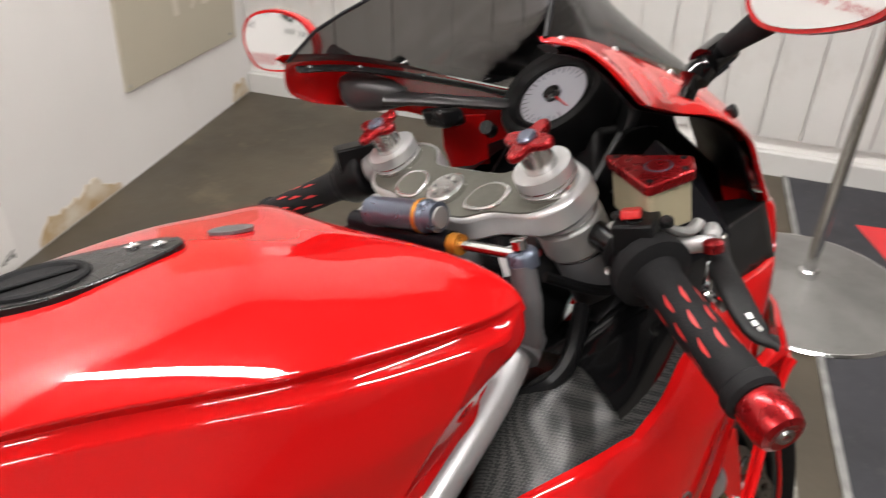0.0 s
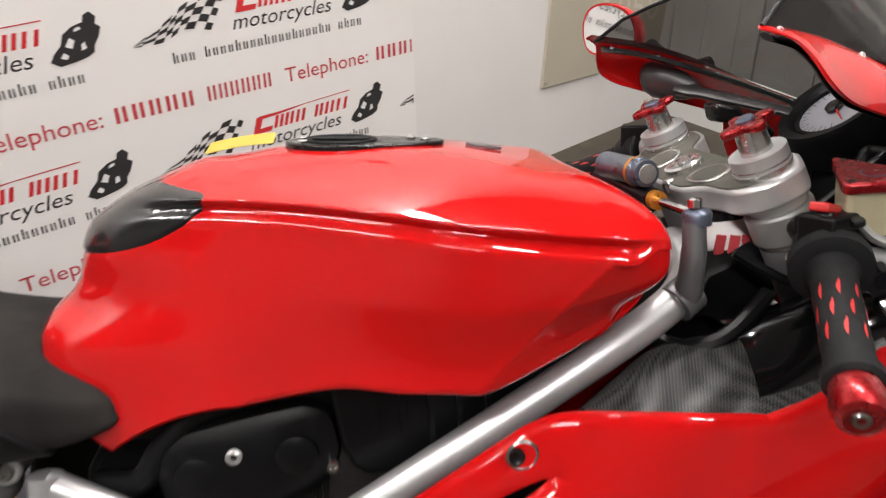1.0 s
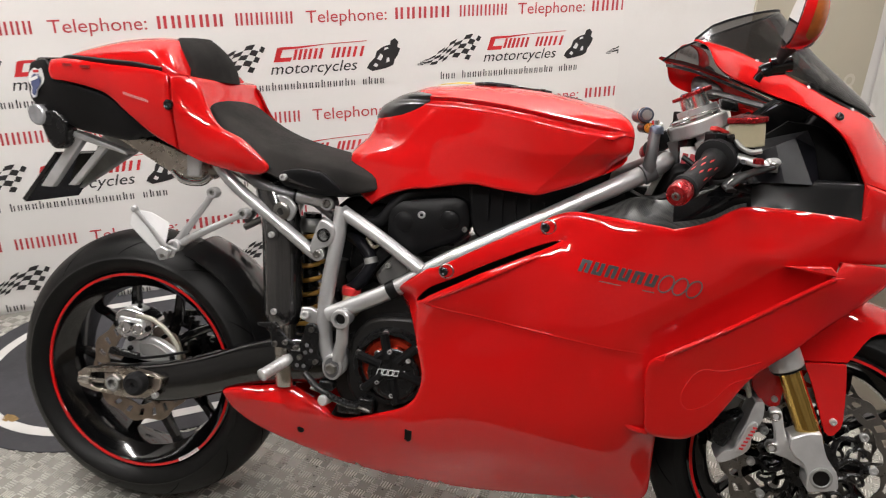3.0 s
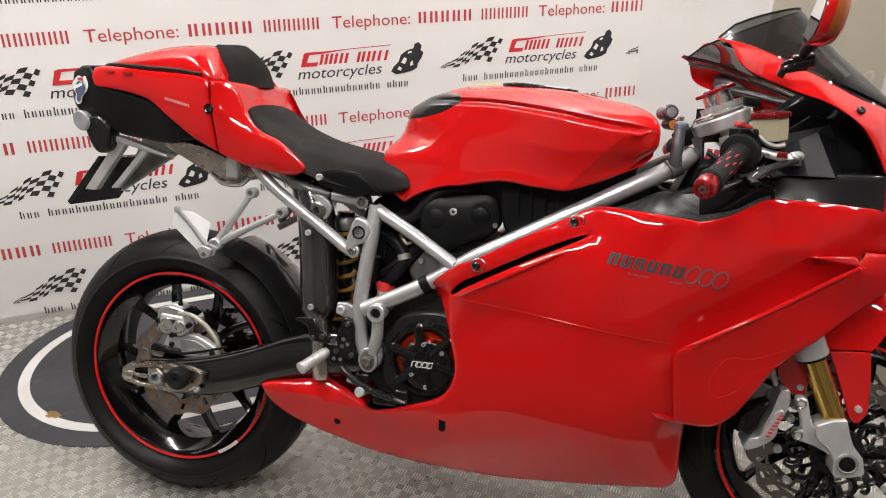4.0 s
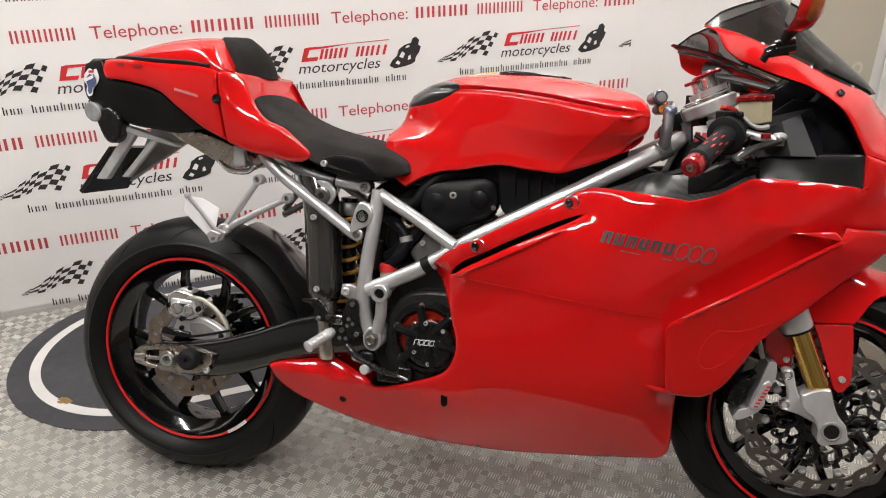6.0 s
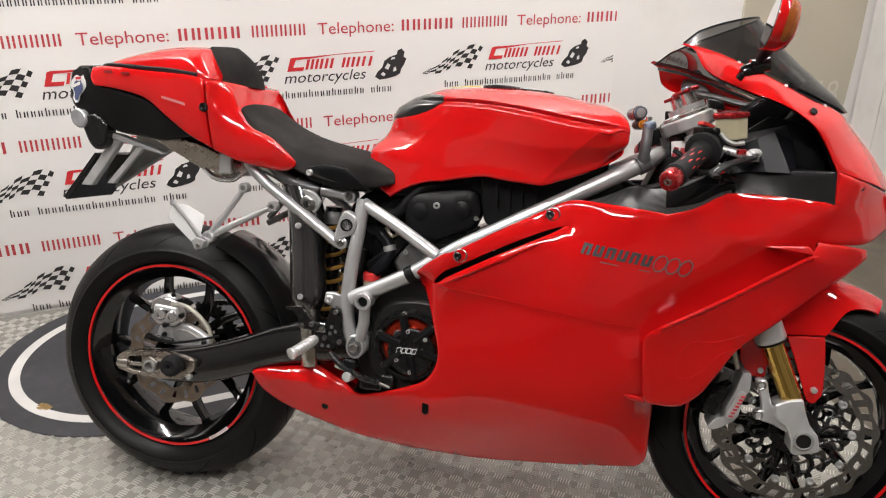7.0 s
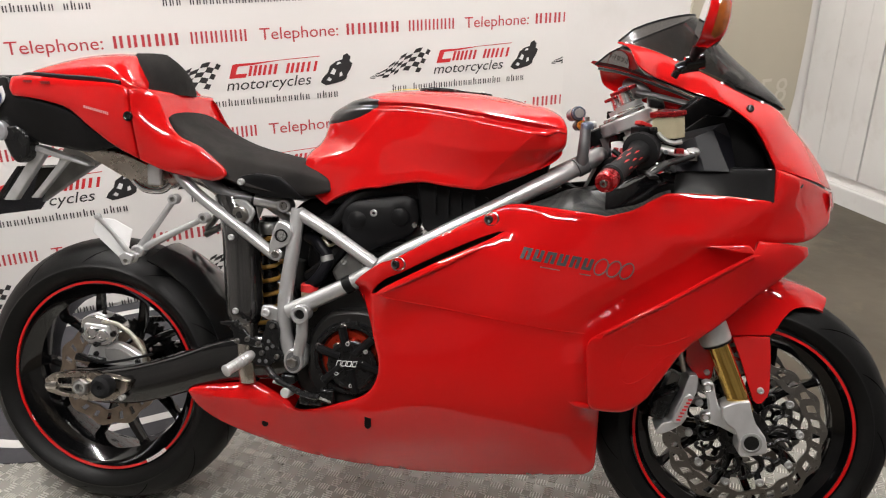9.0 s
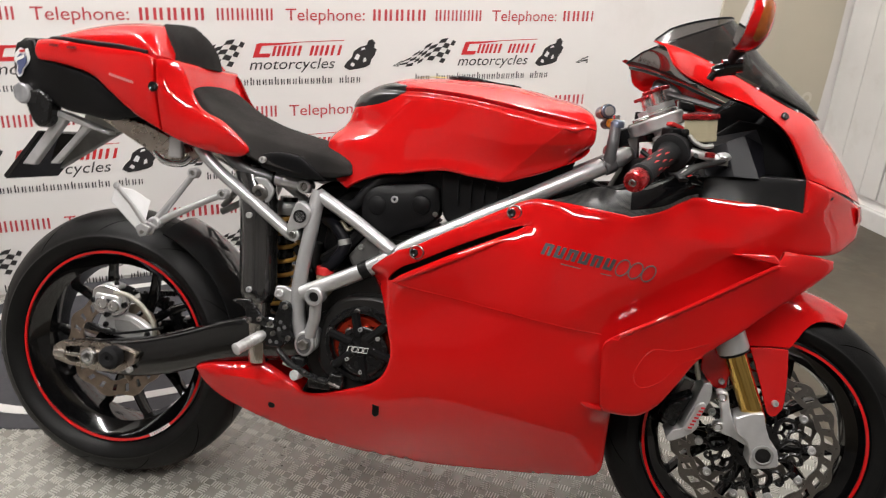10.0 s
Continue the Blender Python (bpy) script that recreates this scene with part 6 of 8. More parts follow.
# inner side panels with carbon finish
CH = [  # x, outer y, outer z, crest y, crest z, inner z
    (0.955, -0.197, 0.756, -0.180, 0.760, 0.750),
    (1.000, -0.203, 0.754, -0.160, 0.775, 0.772),
    (1.035, -0.208, 0.751, -0.150, 0.790, 0.790),
    (1.075, -0.210, 0.747, -0.150, 0.796, 0.796),
    (1.107, -0.212, 0.743, -0.155, 0.797, 0.796),
    (1.140, -0.211, 0.752, -0.158, 0.798, 0.798),
    (1.173, -0.209, 0.764, -0.160, 0.803, 0.802),
    (1.206, -0.206, 0.787, -0.160, 0.815, 0.812),
    (1.225, -0.204, 0.789, -0.160, 0.826, 0.820),
]
rows = []
for x in np.linspace(0.955, 1.225, 28):
    yo, zo, yc, zc, zi = lerp(CH, x)
    pts = spline([(x, yo, zo - 0.006), (x, yo + 0.004, zo + 0.002), (x, yo * 0.6 + yc * 0.4, zo * 0.55 + zc * 0.45), (x, yc, zc), (x, yc + 0.020, zi - 0.006), (x, yc + 0.026, zi - 0.05)], 4)
    rows.append([tuple(p) for p in pts])
both("duct_cover", Geo().loft(rows, False, False), CARBON, bike, "glossy carbon duct cover beside the tank", sharp=70)
rows = []
for x in np.linspace(1.108, 1.232, 16):
    yo, zo, yc, zc, zi = lerp(CH, min(x, 1.225))
    up_ = 0.0025 + 0.012 * math.sin(math.pi * (x - 1.108) / 0.15) ** 2
    pts = spline([(x, yo + 0.008, zo - 0.002), (x, yo + 0.012, zo + 0.006), (x, yo * 0.6 + yc * 0.4, zo * 0.5 + zc * 0.5 + up_), (x, yc, zc + up_ * 1.6), (x - 0.012, yc + 0.040, zi + 0.012), (x - 0.020, yc + 0.075, zi - 0.012)], 5)
    rows.append([tuple(p) for p in pts])
both("duct_neck", Geo().loft(rows, False, False), GLOSSB, bike, "satin black neck of the intake duct", sharp=70)
front_p = ring_of([(1.205, -0.170, 0.816), (1.25, -0.172, 0.836), (1.290, -0.175, 0.842)], [(1.290, -0.175, 0.842), (1.35, -0.178, 0.844), (1.412, -0.180, 0.845)], [(1.412, -0.180, 0.845), (1.414, -0.188, 0.784)], [(1.414, -0.188, 0.784), (1.30, -0.196, 0.790), (1.215, -0.202, 0.789)], [(1.215, -0.202, 0.789), (1.205, -0.170, 0.816)], n=5)
both("inner_panel", slim(panel(front_p, [(1.3, -0.1845, 0.815)], 0.003, 0.0025, 0.012)), CARBON2, bike, "glossy carbon inner fairing panel")
both("panel_ledge", slim(Geo().loft([[(x, -0.176, 0.842 + 0.002 * t), (x, -0.150, 0.846), (x, -0.10, 0.835)] for x, t in ((1.22, -6), (1.25, -3), (1.29, 0), (1.35, 1), (1.41, 1))], False, False)), BLACK, bike, "black inner ledge")
# dark dash duct and lining
duct = ring_of([(1.19, 0.835), (1.20, 0.875), (1.245, 0.905), (1.30, 0.945)], [(1.30, 0.945), (1.36, 0.935), (1.40, 0.895), (1.42, 0.84)], [(1.42, 0.84), (1.34, 0.825), (1.26, 0.825), (1.19, 0.835)], n=4)
both("nose_lining", panel([(x, -0.075, z) for x, z in duct], [(1.3, -0.065, 0.88)], 0.004, 0.004, 0.02), BLACK, bike, "dark grey inner nose lining")
lin = Geo().add([(1.235, -0.165, 0.835), (1.238, -0.150, 0.885), (1.268, -0.150, 0.900), (1.285, -0.175, 0.838), (1.300, -0.140, 0.915), (1.330, -0.170, 0.838), (1.335, -0.135, 0.900), (1.352, -0.125, 0.838), (1.24, -0.10, 0.905), (1.33, -0.09, 0.93)], [(0, 1, 2, 3), (3, 2, 4, 5), (5, 4, 6, 7), (1, 8, 9, 4, 2), (4, 9, 6)])
both("duct_face", lin, GREYP, bike, "faceted grey duct", sharp=15)
part("headlamp_box", Geo().prism([(1.30, 0.95), (1.42, 0.93), (1.52, 0.84), (1.54, 0.76), (1.36, 0.76), (1.28, 0.83)], -0.045, 0.045), BLACK, bike, "black headlamp housing", bevel=0.01)

# fuel tank
TK = [  # x, top z, ridge y, ridge z, foot y, foot z
    (0.660, 0.979, 0.104, 0.955, 0.149, 0.784),
    (0.700, 0.983, 0.124, 0.954, 0.158, 0.793),
    (0.750, 0.985, 0.146, 0.950, 0.169, 0.800),
    (0.800, 0.983, 0.170, 0.944, 0.181, 0.795),
    (0.840, 0.979, 0.186, 0.938, 0.186, 0.792),
    (0.870, 0.975, 0.193, 0.933, 0.191, 0.791),
    (0.900, 0.970, 0.197, 0.928, 0.193, 0.800),
    (0.950, 0.961, 0.201, 0.920, 0.193, 0.818),
    (0.985, 0.956, 0.202, 0.915, 0.194, 0.833),
    (1.005, 0.953, 0.202, 0.912, 0.195, 0.842),
    (1.036, 0.948, 0.200, 0.908, 0.195, 0.856),
]
T_X1 = 0.66
REACH = [(0.70, 0.500), (0.745, 0.490), (0.77, 0.486), (0.80, 0.478), (0.82, 0.470), (0.835, 0.470), (0.85, 0.480), (0.865, 0.498), (0.88, 0.508), (0.91, 0.518), (0.93, 0.532), (0.95, 0.562), (0.965, 0.594), (0.975, 0.620), (0.984, 0.657), (0.99, 0.66)]


def bead(d, width):
    return math.exp(-((d / width) ** 2))


def tank_half(x):
    """Half of the tank's cross-section, from the top's middle round to the underside."""
    zt, yr, zr, yb, zb = lerp(TK, x)
    end = 1 - float(soft_step(0.985, 1.016, x))
    gr = 0.0052 * end
    p = 2.0 + 2.0 * float(soft_step(0.76, 1.0, x))
    half = [(0.0, zt)] + [(k * yr, zt - (zt - zr) * k**p) for k in (0.2, 0.4, 0.55, 0.67, 0.77, 0.85, 0.91, 0.955, 0.98, 0.993)] + [(yr, zr)]
    ch = 0.40 + 0.60 * end
    half += [(yr + a * ch - b * gr, zr - c * ch) for a, b, c in ((0.0004, 0, 0.0012), (-0.0002, 0, 0.0026), (0, 0.55, 0.0050), (0, 1, 0.0080), (0.0008, 1, 0.0108), (0.0020, 0.35, 0.0134), (0.0036, 0, 0.0156), (0.0050, 0, 0.0170), (0.0058, 0, 0.0186), (0.0062, 0, 0.0215))]
    y0, z0 = half[-1]
    in_front = float(soft_step(0.70, 0.80, x)) * end
    for t in np.linspace(0.03, 1.0, 34):
        z = z0 + (zb - z0) * t
        swell = 0.0035 * math.sin(math.pi * min(1.0, t / 0.84))
        dish = 0.0035 * math.sin(math.pi * max(0.0, (t - 0.42) / 0.58)) * in_front
        # the front corner is folded inwards along a slanting crease with a fine raised edge
        d = (x - 0.874) * 0.714 - (z - 0.801) * 0.700
        fold = 0.34 * (d + math.sqrt(d * d + 0.000006)) / 2
        half.append((y0 + (yb - y0) * t + swell - dish - fold + 0.0011 * bead(d, 0.0034) * end, z))
    return half + [(half[-1][0] - 0.002, zb - 0.003), (half[-1][0] - 0.007, zb - 0.0045), (yb - 0.018, zb - 0.003), (0.0, zb + 0.02)]


BASE = tank_half(0.66)
SLOPE = [(b[0] - a[0]) / 0.02 for a, b in zip(tank_half(0.66), tank_half(0.68))]


def tank_back(s, half, slope=None):
    """The section drawn in towards the rounded rear end, its skirt hanging lower there; s runs from 0 to 1."""
    out = []
    sag = -0.042 * min(s / 0.434, 1.0) ** 1.6 + 0.10 * max(0.0, s - 0.434)
    for k, (y, z) in enumerate(half):
        m = slope[k] if slope else SLOPE[int(np.argmin([abs(z - q[1]) + (0 if q[1] > 0.79 else 1) for q in BASE]))]
        xr = float(np.interp(z, [r[0] for r in REACH], [r[1] for r in REACH]))
        low = float(1 - soft_step(0.815, 0.868, z))
        pinch = 0.017 * math.exp(-(((z - 0.872) / 0.026) ** 2)) * (3.2 * s * s * (1 - s) + 0.0) * 1.9 * min(1.0, y / 0.1)
        e = 0.86 - 0.24 * low
        out.append((T_X1 - (T_X1 - xr) * math.sin(s * math.pi / 2) ** (1.0 - 0.12 * low), -(y - pinch - m * (T_X1 - xr) * math.sin(s * math.pi / 2) * (1 - s) ** 2) * math.cos(s * math.pi / 2) ** e, z + sag * float(1 - soft_step(0.79, 0.84, z))))
    return out


def whole(ring):
    return ring + [(p[0], -p[1], p[2]) for p in reversed(ring[1:-1])]


base_half = tank_half(T_X1)


def blunt(half, w):
    """Draws a section towards a rounded box, for the tank's blunt front."""
    zt, zb = half[0][1], half[-4][1]
    out = []
    for y, z in half:
        b = zt - 0.890 if z > 0.890 else 0.890 - zb
        cy, cz = abs(y) / 0.198, abs(z - 0.890) / b
        r = max(1e-6, cy**3.2 + cz**3.2) ** (-1 / 3.2)
        out.append((y + (y * r - y) * w, z + ((z - 0.890) * (r - 1)) * w) if y > 0.02 and z > zb - 0.001 else (y, z))
    return out


def knee_edge(ring):
    """A soft raised line where the knee recess begins."""
    out = []
    for x, y, z in ring:
        d = (x - 0.581) * 0.729 - (z - 0.841) * 0.684
        k = 0.0010 * bead(d, 0.008) * float(soft_step(0.835, 0.855, z)) * float(1 - soft_step(0.925, 0.94, z))
        out.append((x - 0.5 * k, y + math.copysign(k, y), z))
    return out


rings = [knee_edge(whole(tank_back(s, base_half, SLOPE))) for s in list(np.linspace(0.992, 0.02, 64))]
for x in list(np.linspace(T_X1, 0.87, 36)) + list(np.linspace(0.873, 0.985, 44)) + [0.985 + 0.049 * math.sin(k * math.pi / 2) for k in np.linspace(0.05, 1.0, 26)]:
    kx = 0.030 * float(soft_step(0.88, 1.03, x))
    f = max(0.0, (x - 0.985) / 0.049)
    ins = 1 - max(0.0, 1 - f**2.6) ** (1 / 2.6)
    sect = blunt(tank_half(x), 0.85 * float(soft_step(0.975, 1.022, x)))
    sect = [(y * (1 - 0.12 * ins), 0.890 + (z - 0.890) * (1 - 0.38 * ins)) for y, z in sect]
    rings.append(knee_edge(whole([(x + kx * ((y / 0.2) ** 2 - 0.9), -y, z) for y, z in sect])))
tank = part("fuel_tank", Geo().loft(rings), RED, bike, "glossy red fuel tank with a creased shoulder", sharp=48)
# filler plate and cap
m_cap = Matrix.Translation((0.785, 0, 0.9845)) @ Matrix.Rotation(radians(3.5), 4, "Y")


def flat_on(m, pts, z0, z1):
    g = Geo()
    k = len(pts)
    return g.add([(x, y, z0) for x, y in pts] + [(x, y, z1) for x, y in pts], [tuple(range(k))[::-1], tuple(range(k, 2 * k))] + [(i, (i + 1) % k, (i + 1) % k + k, i + k) for i in range(k)], m)


pl = [(p[0], p[1]) for p in spline([(-0.072, 0.0), (-0.058, 0.028), (-0.02, 0.045), (0.02, 0.040), (0.06, 0.026), (0.082, 0.010), (0.082, -0.010), (0.06, -0.026), (0.02, -0.040), (-0.02, -0.045), (-0.058, -0.028)], 5, True)]
fp = part("filler_plate", flat_on(m_cap, pl, -0.012, 0.0008), SATIN, tank, "black filler plate", bevel=0.0015)
part("filler_cap", Geo().lathe([(-0.004, 0.036), (0.0022, 0.036), (0.0036, 0.034), (0.003, 0.031), (0.0009, 0.0295), (0.0009, 0.0)], m_cap @ Vector((-0.018, 0, 0)), m_cap.to_3x3() @ Vector((0, 0, 1)), 36), GRIP, fp, "black quick-release filler cap")
part("cap_handle", Geo().box((-0.018, 0, 0.0022), (0.056, 0.009, 0.0035), m_cap @ pose(0, 0, 0)), GRIP, fp, bevel=0.002)
for a, b in ((0.052, 0.012), (0.066, -0.004), (-0.055, 0.014), (-0.055, -0.014)):
    part("plate_screw", Geo().lathe([(0, 0.0055), (0.002, 0.0055), (0.0028, 0.004), (0.0015, 0.002)], m_cap @ Vector((a, b, 0.0004)), m_cap.to_3x3() @ Vector((0, 0, 1)), 12), CHROME, fp)
part("tank_emblem", flat_on(Matrix.Translation((0.912, 0.010, 0.9695)) @ Matrix.Rotation(radians(11), 4, "Y"), [(0.019 * math.cos(a), 0.012 * math.sin(a)) for a in np.linspace(0, 2 * math.pi, 20)[:-1]], -0.002, 0.0006), GREYTUBE, tank, "small grey tank emblem")
# dark pad round the tank's rear
fine = []
for a, b in zip(base_half[:28], base_half[1:29]):
    fine += [(a[0] + (b[0] - a[0]) * t, a[1] + (b[1] - a[1]) * t) for t in np.linspace(0, 1, 8)[:-1]]
zz = np.array([p[1] for p in fine])
prow = []
for s in np.linspace(-1, 1, 61):
    sv = 1 - abs(s) * 0.90
    top_z = 0.967 - 0.008 * abs(s) ** 3
    low_z = 0.902 + 0.010 * abs(s) + 0.034 * abs(s) ** 5
    row = []
    for z in np.linspace(top_z, low_z, 13):
        i = int(np.argmin(np.abs(zz - z)))
        p = tank_back(sv, [(fine[i][0], z)])[0]
        k = math.sin(math.pi * (top_z - z) / (top_z - low_z + 1e-9)) ** 0.5 if top_z > z > low_z else 0.0
        k *= min(1.0, (1 - abs(s)) * 12) ** 0.5
        nx = -(0.25 + 0.75 * sv)
        ny = -(1 - sv) * 0.9
        off = -0.001 + 0.0065 * k
        row.append((p[0] + nx * off, (p[1] + ny * off) * (1 if s <= 0 else -1), z + 0.35 * off))
    prow.append(row)
part("tank_pad", Geo().loft(prow, False, False), CARBON2, tank, "dark carbon pad round the tank's rear", sharp=70)
nm = Matrix.Translation((0.632, 0.062, 0.9865)) @ Matrix.Rotation(radians(-5), 4, "Y") @ Matrix.Rotation(radians(8), 4, "X")
note = Geo()
ng_ = [[(0.068 * a, -0.048 * b, 0.002 * math.sin(3 * a) + 0.001 * b * b) for b in np.linspace(0, 1, 5)] for a in np.linspace(0, 1, 7)]
note.add([p for r in ng_ for p in r] + [(p[0], p[1], p[2] - 0.0005) for r in ng_ for p in r], [(i * 5 + j, i * 5 + j + 1, i * 5 + j + 6, i * 5 + j + 5) for i in range(6) for j in range(4)] + [(35 + i * 5 + j + 5, 35 + i * 5 + j + 6, 35 + i * 5 + j + 1, 35 + i * 5 + j) for i in range(6) for j in range(4)], nm)
sticky = part("sticky_note", note, YELLOW, None, "yellow paper note stuck on the red fuel tank", category="sticky note")
sticky.matrix_world = bike.matrix_world

# seat
ST = [  # x, top, edge z, foot z, half width, foot half width
    (0.184, 0.928, 0.912, 0.895, 0.112, 0.114), (0.196, 0.924, 0.905, 0.885, 0.122, 0.126), (0.225, 0.905, 0.882, 0.866, 0.128, 0.134), (0.26, 0.884, 0.856, 0.838, 0.138, 0.148), (0.30, 0.866, 0.838, 0.811, 0.140, 0.155), (0.34, 0.853, 0.826, 0.785, 0.138, 0.158),
    (0.40, 0.840, 0.812, 0.766, 0.132, 0.152), (0.46, 0.828, 0.802, 0.757, 0.132, 0.144), (0.51, 0.818, 0.795, 0.757, 0.136, 0.138), (0.545, 0.806, 0.784, 0.765, 0.126, 0.130), (0.556, 0.795, 0.778, 0.770, 0.110, 0.118)]
rings = []
for x in np.linspace(0.184, 0.556, 42):
    zt, ze, zf, w, wf = lerp(ST, x)
    half = [(0, zt)] + [(w * math.sin(a), ze + (zt - ze) * math.cos(a)) for a in np.linspace(0.25, 1.5, 7)] + [(w + (wf - w) * 0.3, ze - (ze - zf) * 0.25), (w + (wf - w) * 0.7, ze - (ze - zf) * 0.6), (wf, zf + 0.004), (wf - 0.004, zf), (0, zf)]
    ring = [(x, -y, z) for y, z in half]
    rings.append(ring + [(p[0], -p[1], p[2]) for p in reversed(ring[1:-1])])
part("seat_tray", Geo().prism([(0.30, 0.775), (0.34, 0.80), (0.55, 0.80), (0.545, 0.752), (0.46, 0.744), (0.40, 0.752)], -0.095, 0.095), BLACK, bike, "black plastic tray under the seat", bevel=0.005)
seat = part("seat", Geo().loft(rings), SUEDE, bike, "dark grey suede-covered rider seat", sharp=60)
both("seat_base", panel(ring_of([(0.345, -0.150, 0.788), (0.40, -0.152, 0.800), (0.45, -0.150, 0.795)], [(0.45, -0.150, 0.795), (0.475, -0.148, 0.775), (0.50, -0.142, 0.752)], [(0.50, -0.142, 0.752), (0.43, -0.146, 0.752), (0.37, -0.152, 0.766)], [(0.37, -0.152, 0.766), (0.345, -0.150, 0.788)], n=4), (), 0.01, 0.003, 0.012), BLACK, bike, "black plastic seat base")
bolt("seat_screw", (0.372, -0.156, 0.782), 0.007, bike, ALU)

# tail
tail_a = ring_of(
    [(-0.172, -0.120, 0.989), (-0.126, -0.130, 0.992), (-0.022, -0.150, 0.984), (0.09, -0.168, 0.977), (0.132, -0.175, 0.966)],
    [(0.132, -0.175, 0.966), (0.139, -0.176, 0.90), (0.148, -0.165, 0.822)],
    [(0.148, -0.165, 0.822), (0.091, -0.165, 0.849), (0.029, -0.160, 0.890), (-0.024, -0.150, 0.924), (-0.100, -0.140, 0.941), (-0.163, -0.130, 0.947)],
    [(-0.163, -0.130, 0.947), (-0.176, -0.124, 0.968), (-0.172, -0.120, 0.989)],
    n=6,
)
tail_b = ring_of(
    [(0.135, -0.175, 0.965), (0.155, -0.164, 0.966), (0.173, -0.150, 0.959)],
    [(0.173, -0.150, 0.959), (0.184, -0.145, 0.948), (0.208, -0.152, 0.902), (0.236, -0.160, 0.871), (0.284, -0.166, 0.851), (0.332, -0.167, 0.813)],
    [(0.332, -0.167, 0.813), (0.340, -0.166, 0.802), (0.336, -0.164, 0.790), (0.302, -0.160, 0.782), (0.210, -0.162, 0.797), (0.151, -0.165, 0.820)],
    [(0.151, -0.165, 0.820), (0.142, -0.176, 0.90), (0.135, -0.175, 0.965)],
    n=6,
)
tct = [(0.0, -0.160, 0.94), (0.08, -0.171, 0.91), (-0.1, -0.143, 0.965)]
tcb = [(0.20, -0.168, 0.86), (0.27, -0.170, 0.82), (0.165, -0.171, 0.90)]
tg = panel(tail_a, tct, 0.004, 0.006, 0.013)
tl = part("tail_panel", tg, RED, bike, "glossy red tail side panel")
part("tail_panel", tg.mirrored(), RED, bike, "glossy red tail side panel")
tg = panel(tail_b, tcb, 0.004, 0.006, 0.013)
tl2 = part("seat_side_panel", tg, RED, bike, "glossy red panel beside the seat")
part("seat_side_panel", tg.mirrored(), RED, bike, "glossy red panel beside the seat")
part("tail_screw", Geo().lathe([(-0.004, 0.010), (0.002, 0.010), (0.003, 0.007), (0.001, 0.003)], (0.136, -0.1770, 0.909), (0, -1, 0), 16), GLOSSB, tl, "black tail fastener")
tb = Geo()
for i in range(12):
    x = 0.035 + 0.0048 * i
    tb.box((x, -0.1715, 0.9265 - 0.0035 * i / 3), (0.0030, 0.001, 0.0055))
part("tail_print", tb, PALEPRINT, tl, "tiny pale print bars")
# solid top of the tail, the hump and its black rest
HP = [  # x, top, edge z, half width
    (-0.158, 1.000, 0.990, 0.095), (-0.13, 1.012, 0.993, 0.112), (-0.08, 1.030, 0.991, 0.124), (-0.02, 1.044, 0.987, 0.136), (0.04, 1.050, 0.984, 0.146), (0.075, 1.049, 0.980, 0.152), (0.098, 1.042, 0.977, 0.154), (0.118, 1.018, 0.974, 0.152), (0.136, 0.985, 0.970, 0.150)]
rings = []
for x in np.linspace(-0.158, 0.136, 34):
    zt, ze, w = lerp(HP, x)
    half = [(0, zt)] + [(w * math.sin(a) ** 0.85, ze + (zt - ze) * math.cos(a) ** 0.8) for a in np.linspace(0.2, 1.52, 9)] + [(w, ze - 0.004), (0, ze - 0.012)]
    ring = [(x, -y, z) for y, z in half]
    rings.append(ring + [(p[0], -p[1], p[2]) for p in reversed(ring[1:-1])])
part("seat_hump", Geo().loft(rings), RED, bike, "glossy red single-seat tail hump", sharp=60)
gl = [(x, -(float(lerp(HP, x)[2]) + 0.0035), float(lerp(HP, x)[1]) + 0.0015) for x in np.linspace(-0.15, 0.108, 20)]
for x in (-0.118, -0.070):
    zt, ze, w = lerp(HP, x)
    both("hump_slot", Geo().box((x, -w - 0.0215, ze - 0.0145), (0.020, 0.004, 0.005)), REDIN, bike, "small slot in the tail")
both("hump_seal", Geo().tube(gl, 0.0055, 8), BLACK, bike, "black rubber seal under the hump")
rings = []
for t in np.linspace(0, 1, 16):
    z = 0.962 + 0.088 * t
    w = 0.094 - 0.006 * t - 0.040 * t**5
    xf = 0.180 - 0.020 * t - 0.034 * t**3
    line = [(xf - 0.024 * (s * s) + 0.004 * math.cos(6 * s) * 0, w * s, z + 0.003 * (1 - s * s) * t) for s in np.linspace(-1, 1, 17)]
    line[0] = (line[0][0] - 0.006, line[0][1], line[0][2])
    line[-1] = (line[-1][0] - 0.006, line[-1][1], line[-1][2])
    rings.append(line + [(0.085, w, z), (0.085, -w, z)])
part("back_rest", Geo().loft(rings), SUEDE, bike, "dark suede back rest pad", sharp=50, bevel=0.004)
# red ramp between the rest and the seat, with a stepped lip
RAMP = [(0.110, 0.972), (0.140, 0.969), (0.160, 0.966), (0.1665, 0.9625), (0.1685, 0.956), (0.171, 0.951), (0.177, 0.940), (0.184, 0.928), (0.190, 0.914), (0.196, 0.892), (0.20, 0.872)]
rings = []
for x, z in RAMP:
    w = 0.152 - 0.10 * max(0.0, x - 0.16)
    rings.append([(x + 0.008 * (1 - s * s), w * s, z + 0.003 * abs(s) ** 4) for s in np.linspace(-1, 1, 17)] + [(x - 0.02, w, z - 0.04), (x - 0.02, -w, z - 0.04)])
part("seat_surround", Geo().loft(rings), RED, bike, "glossy red ramp behind the seat", sharp=60)
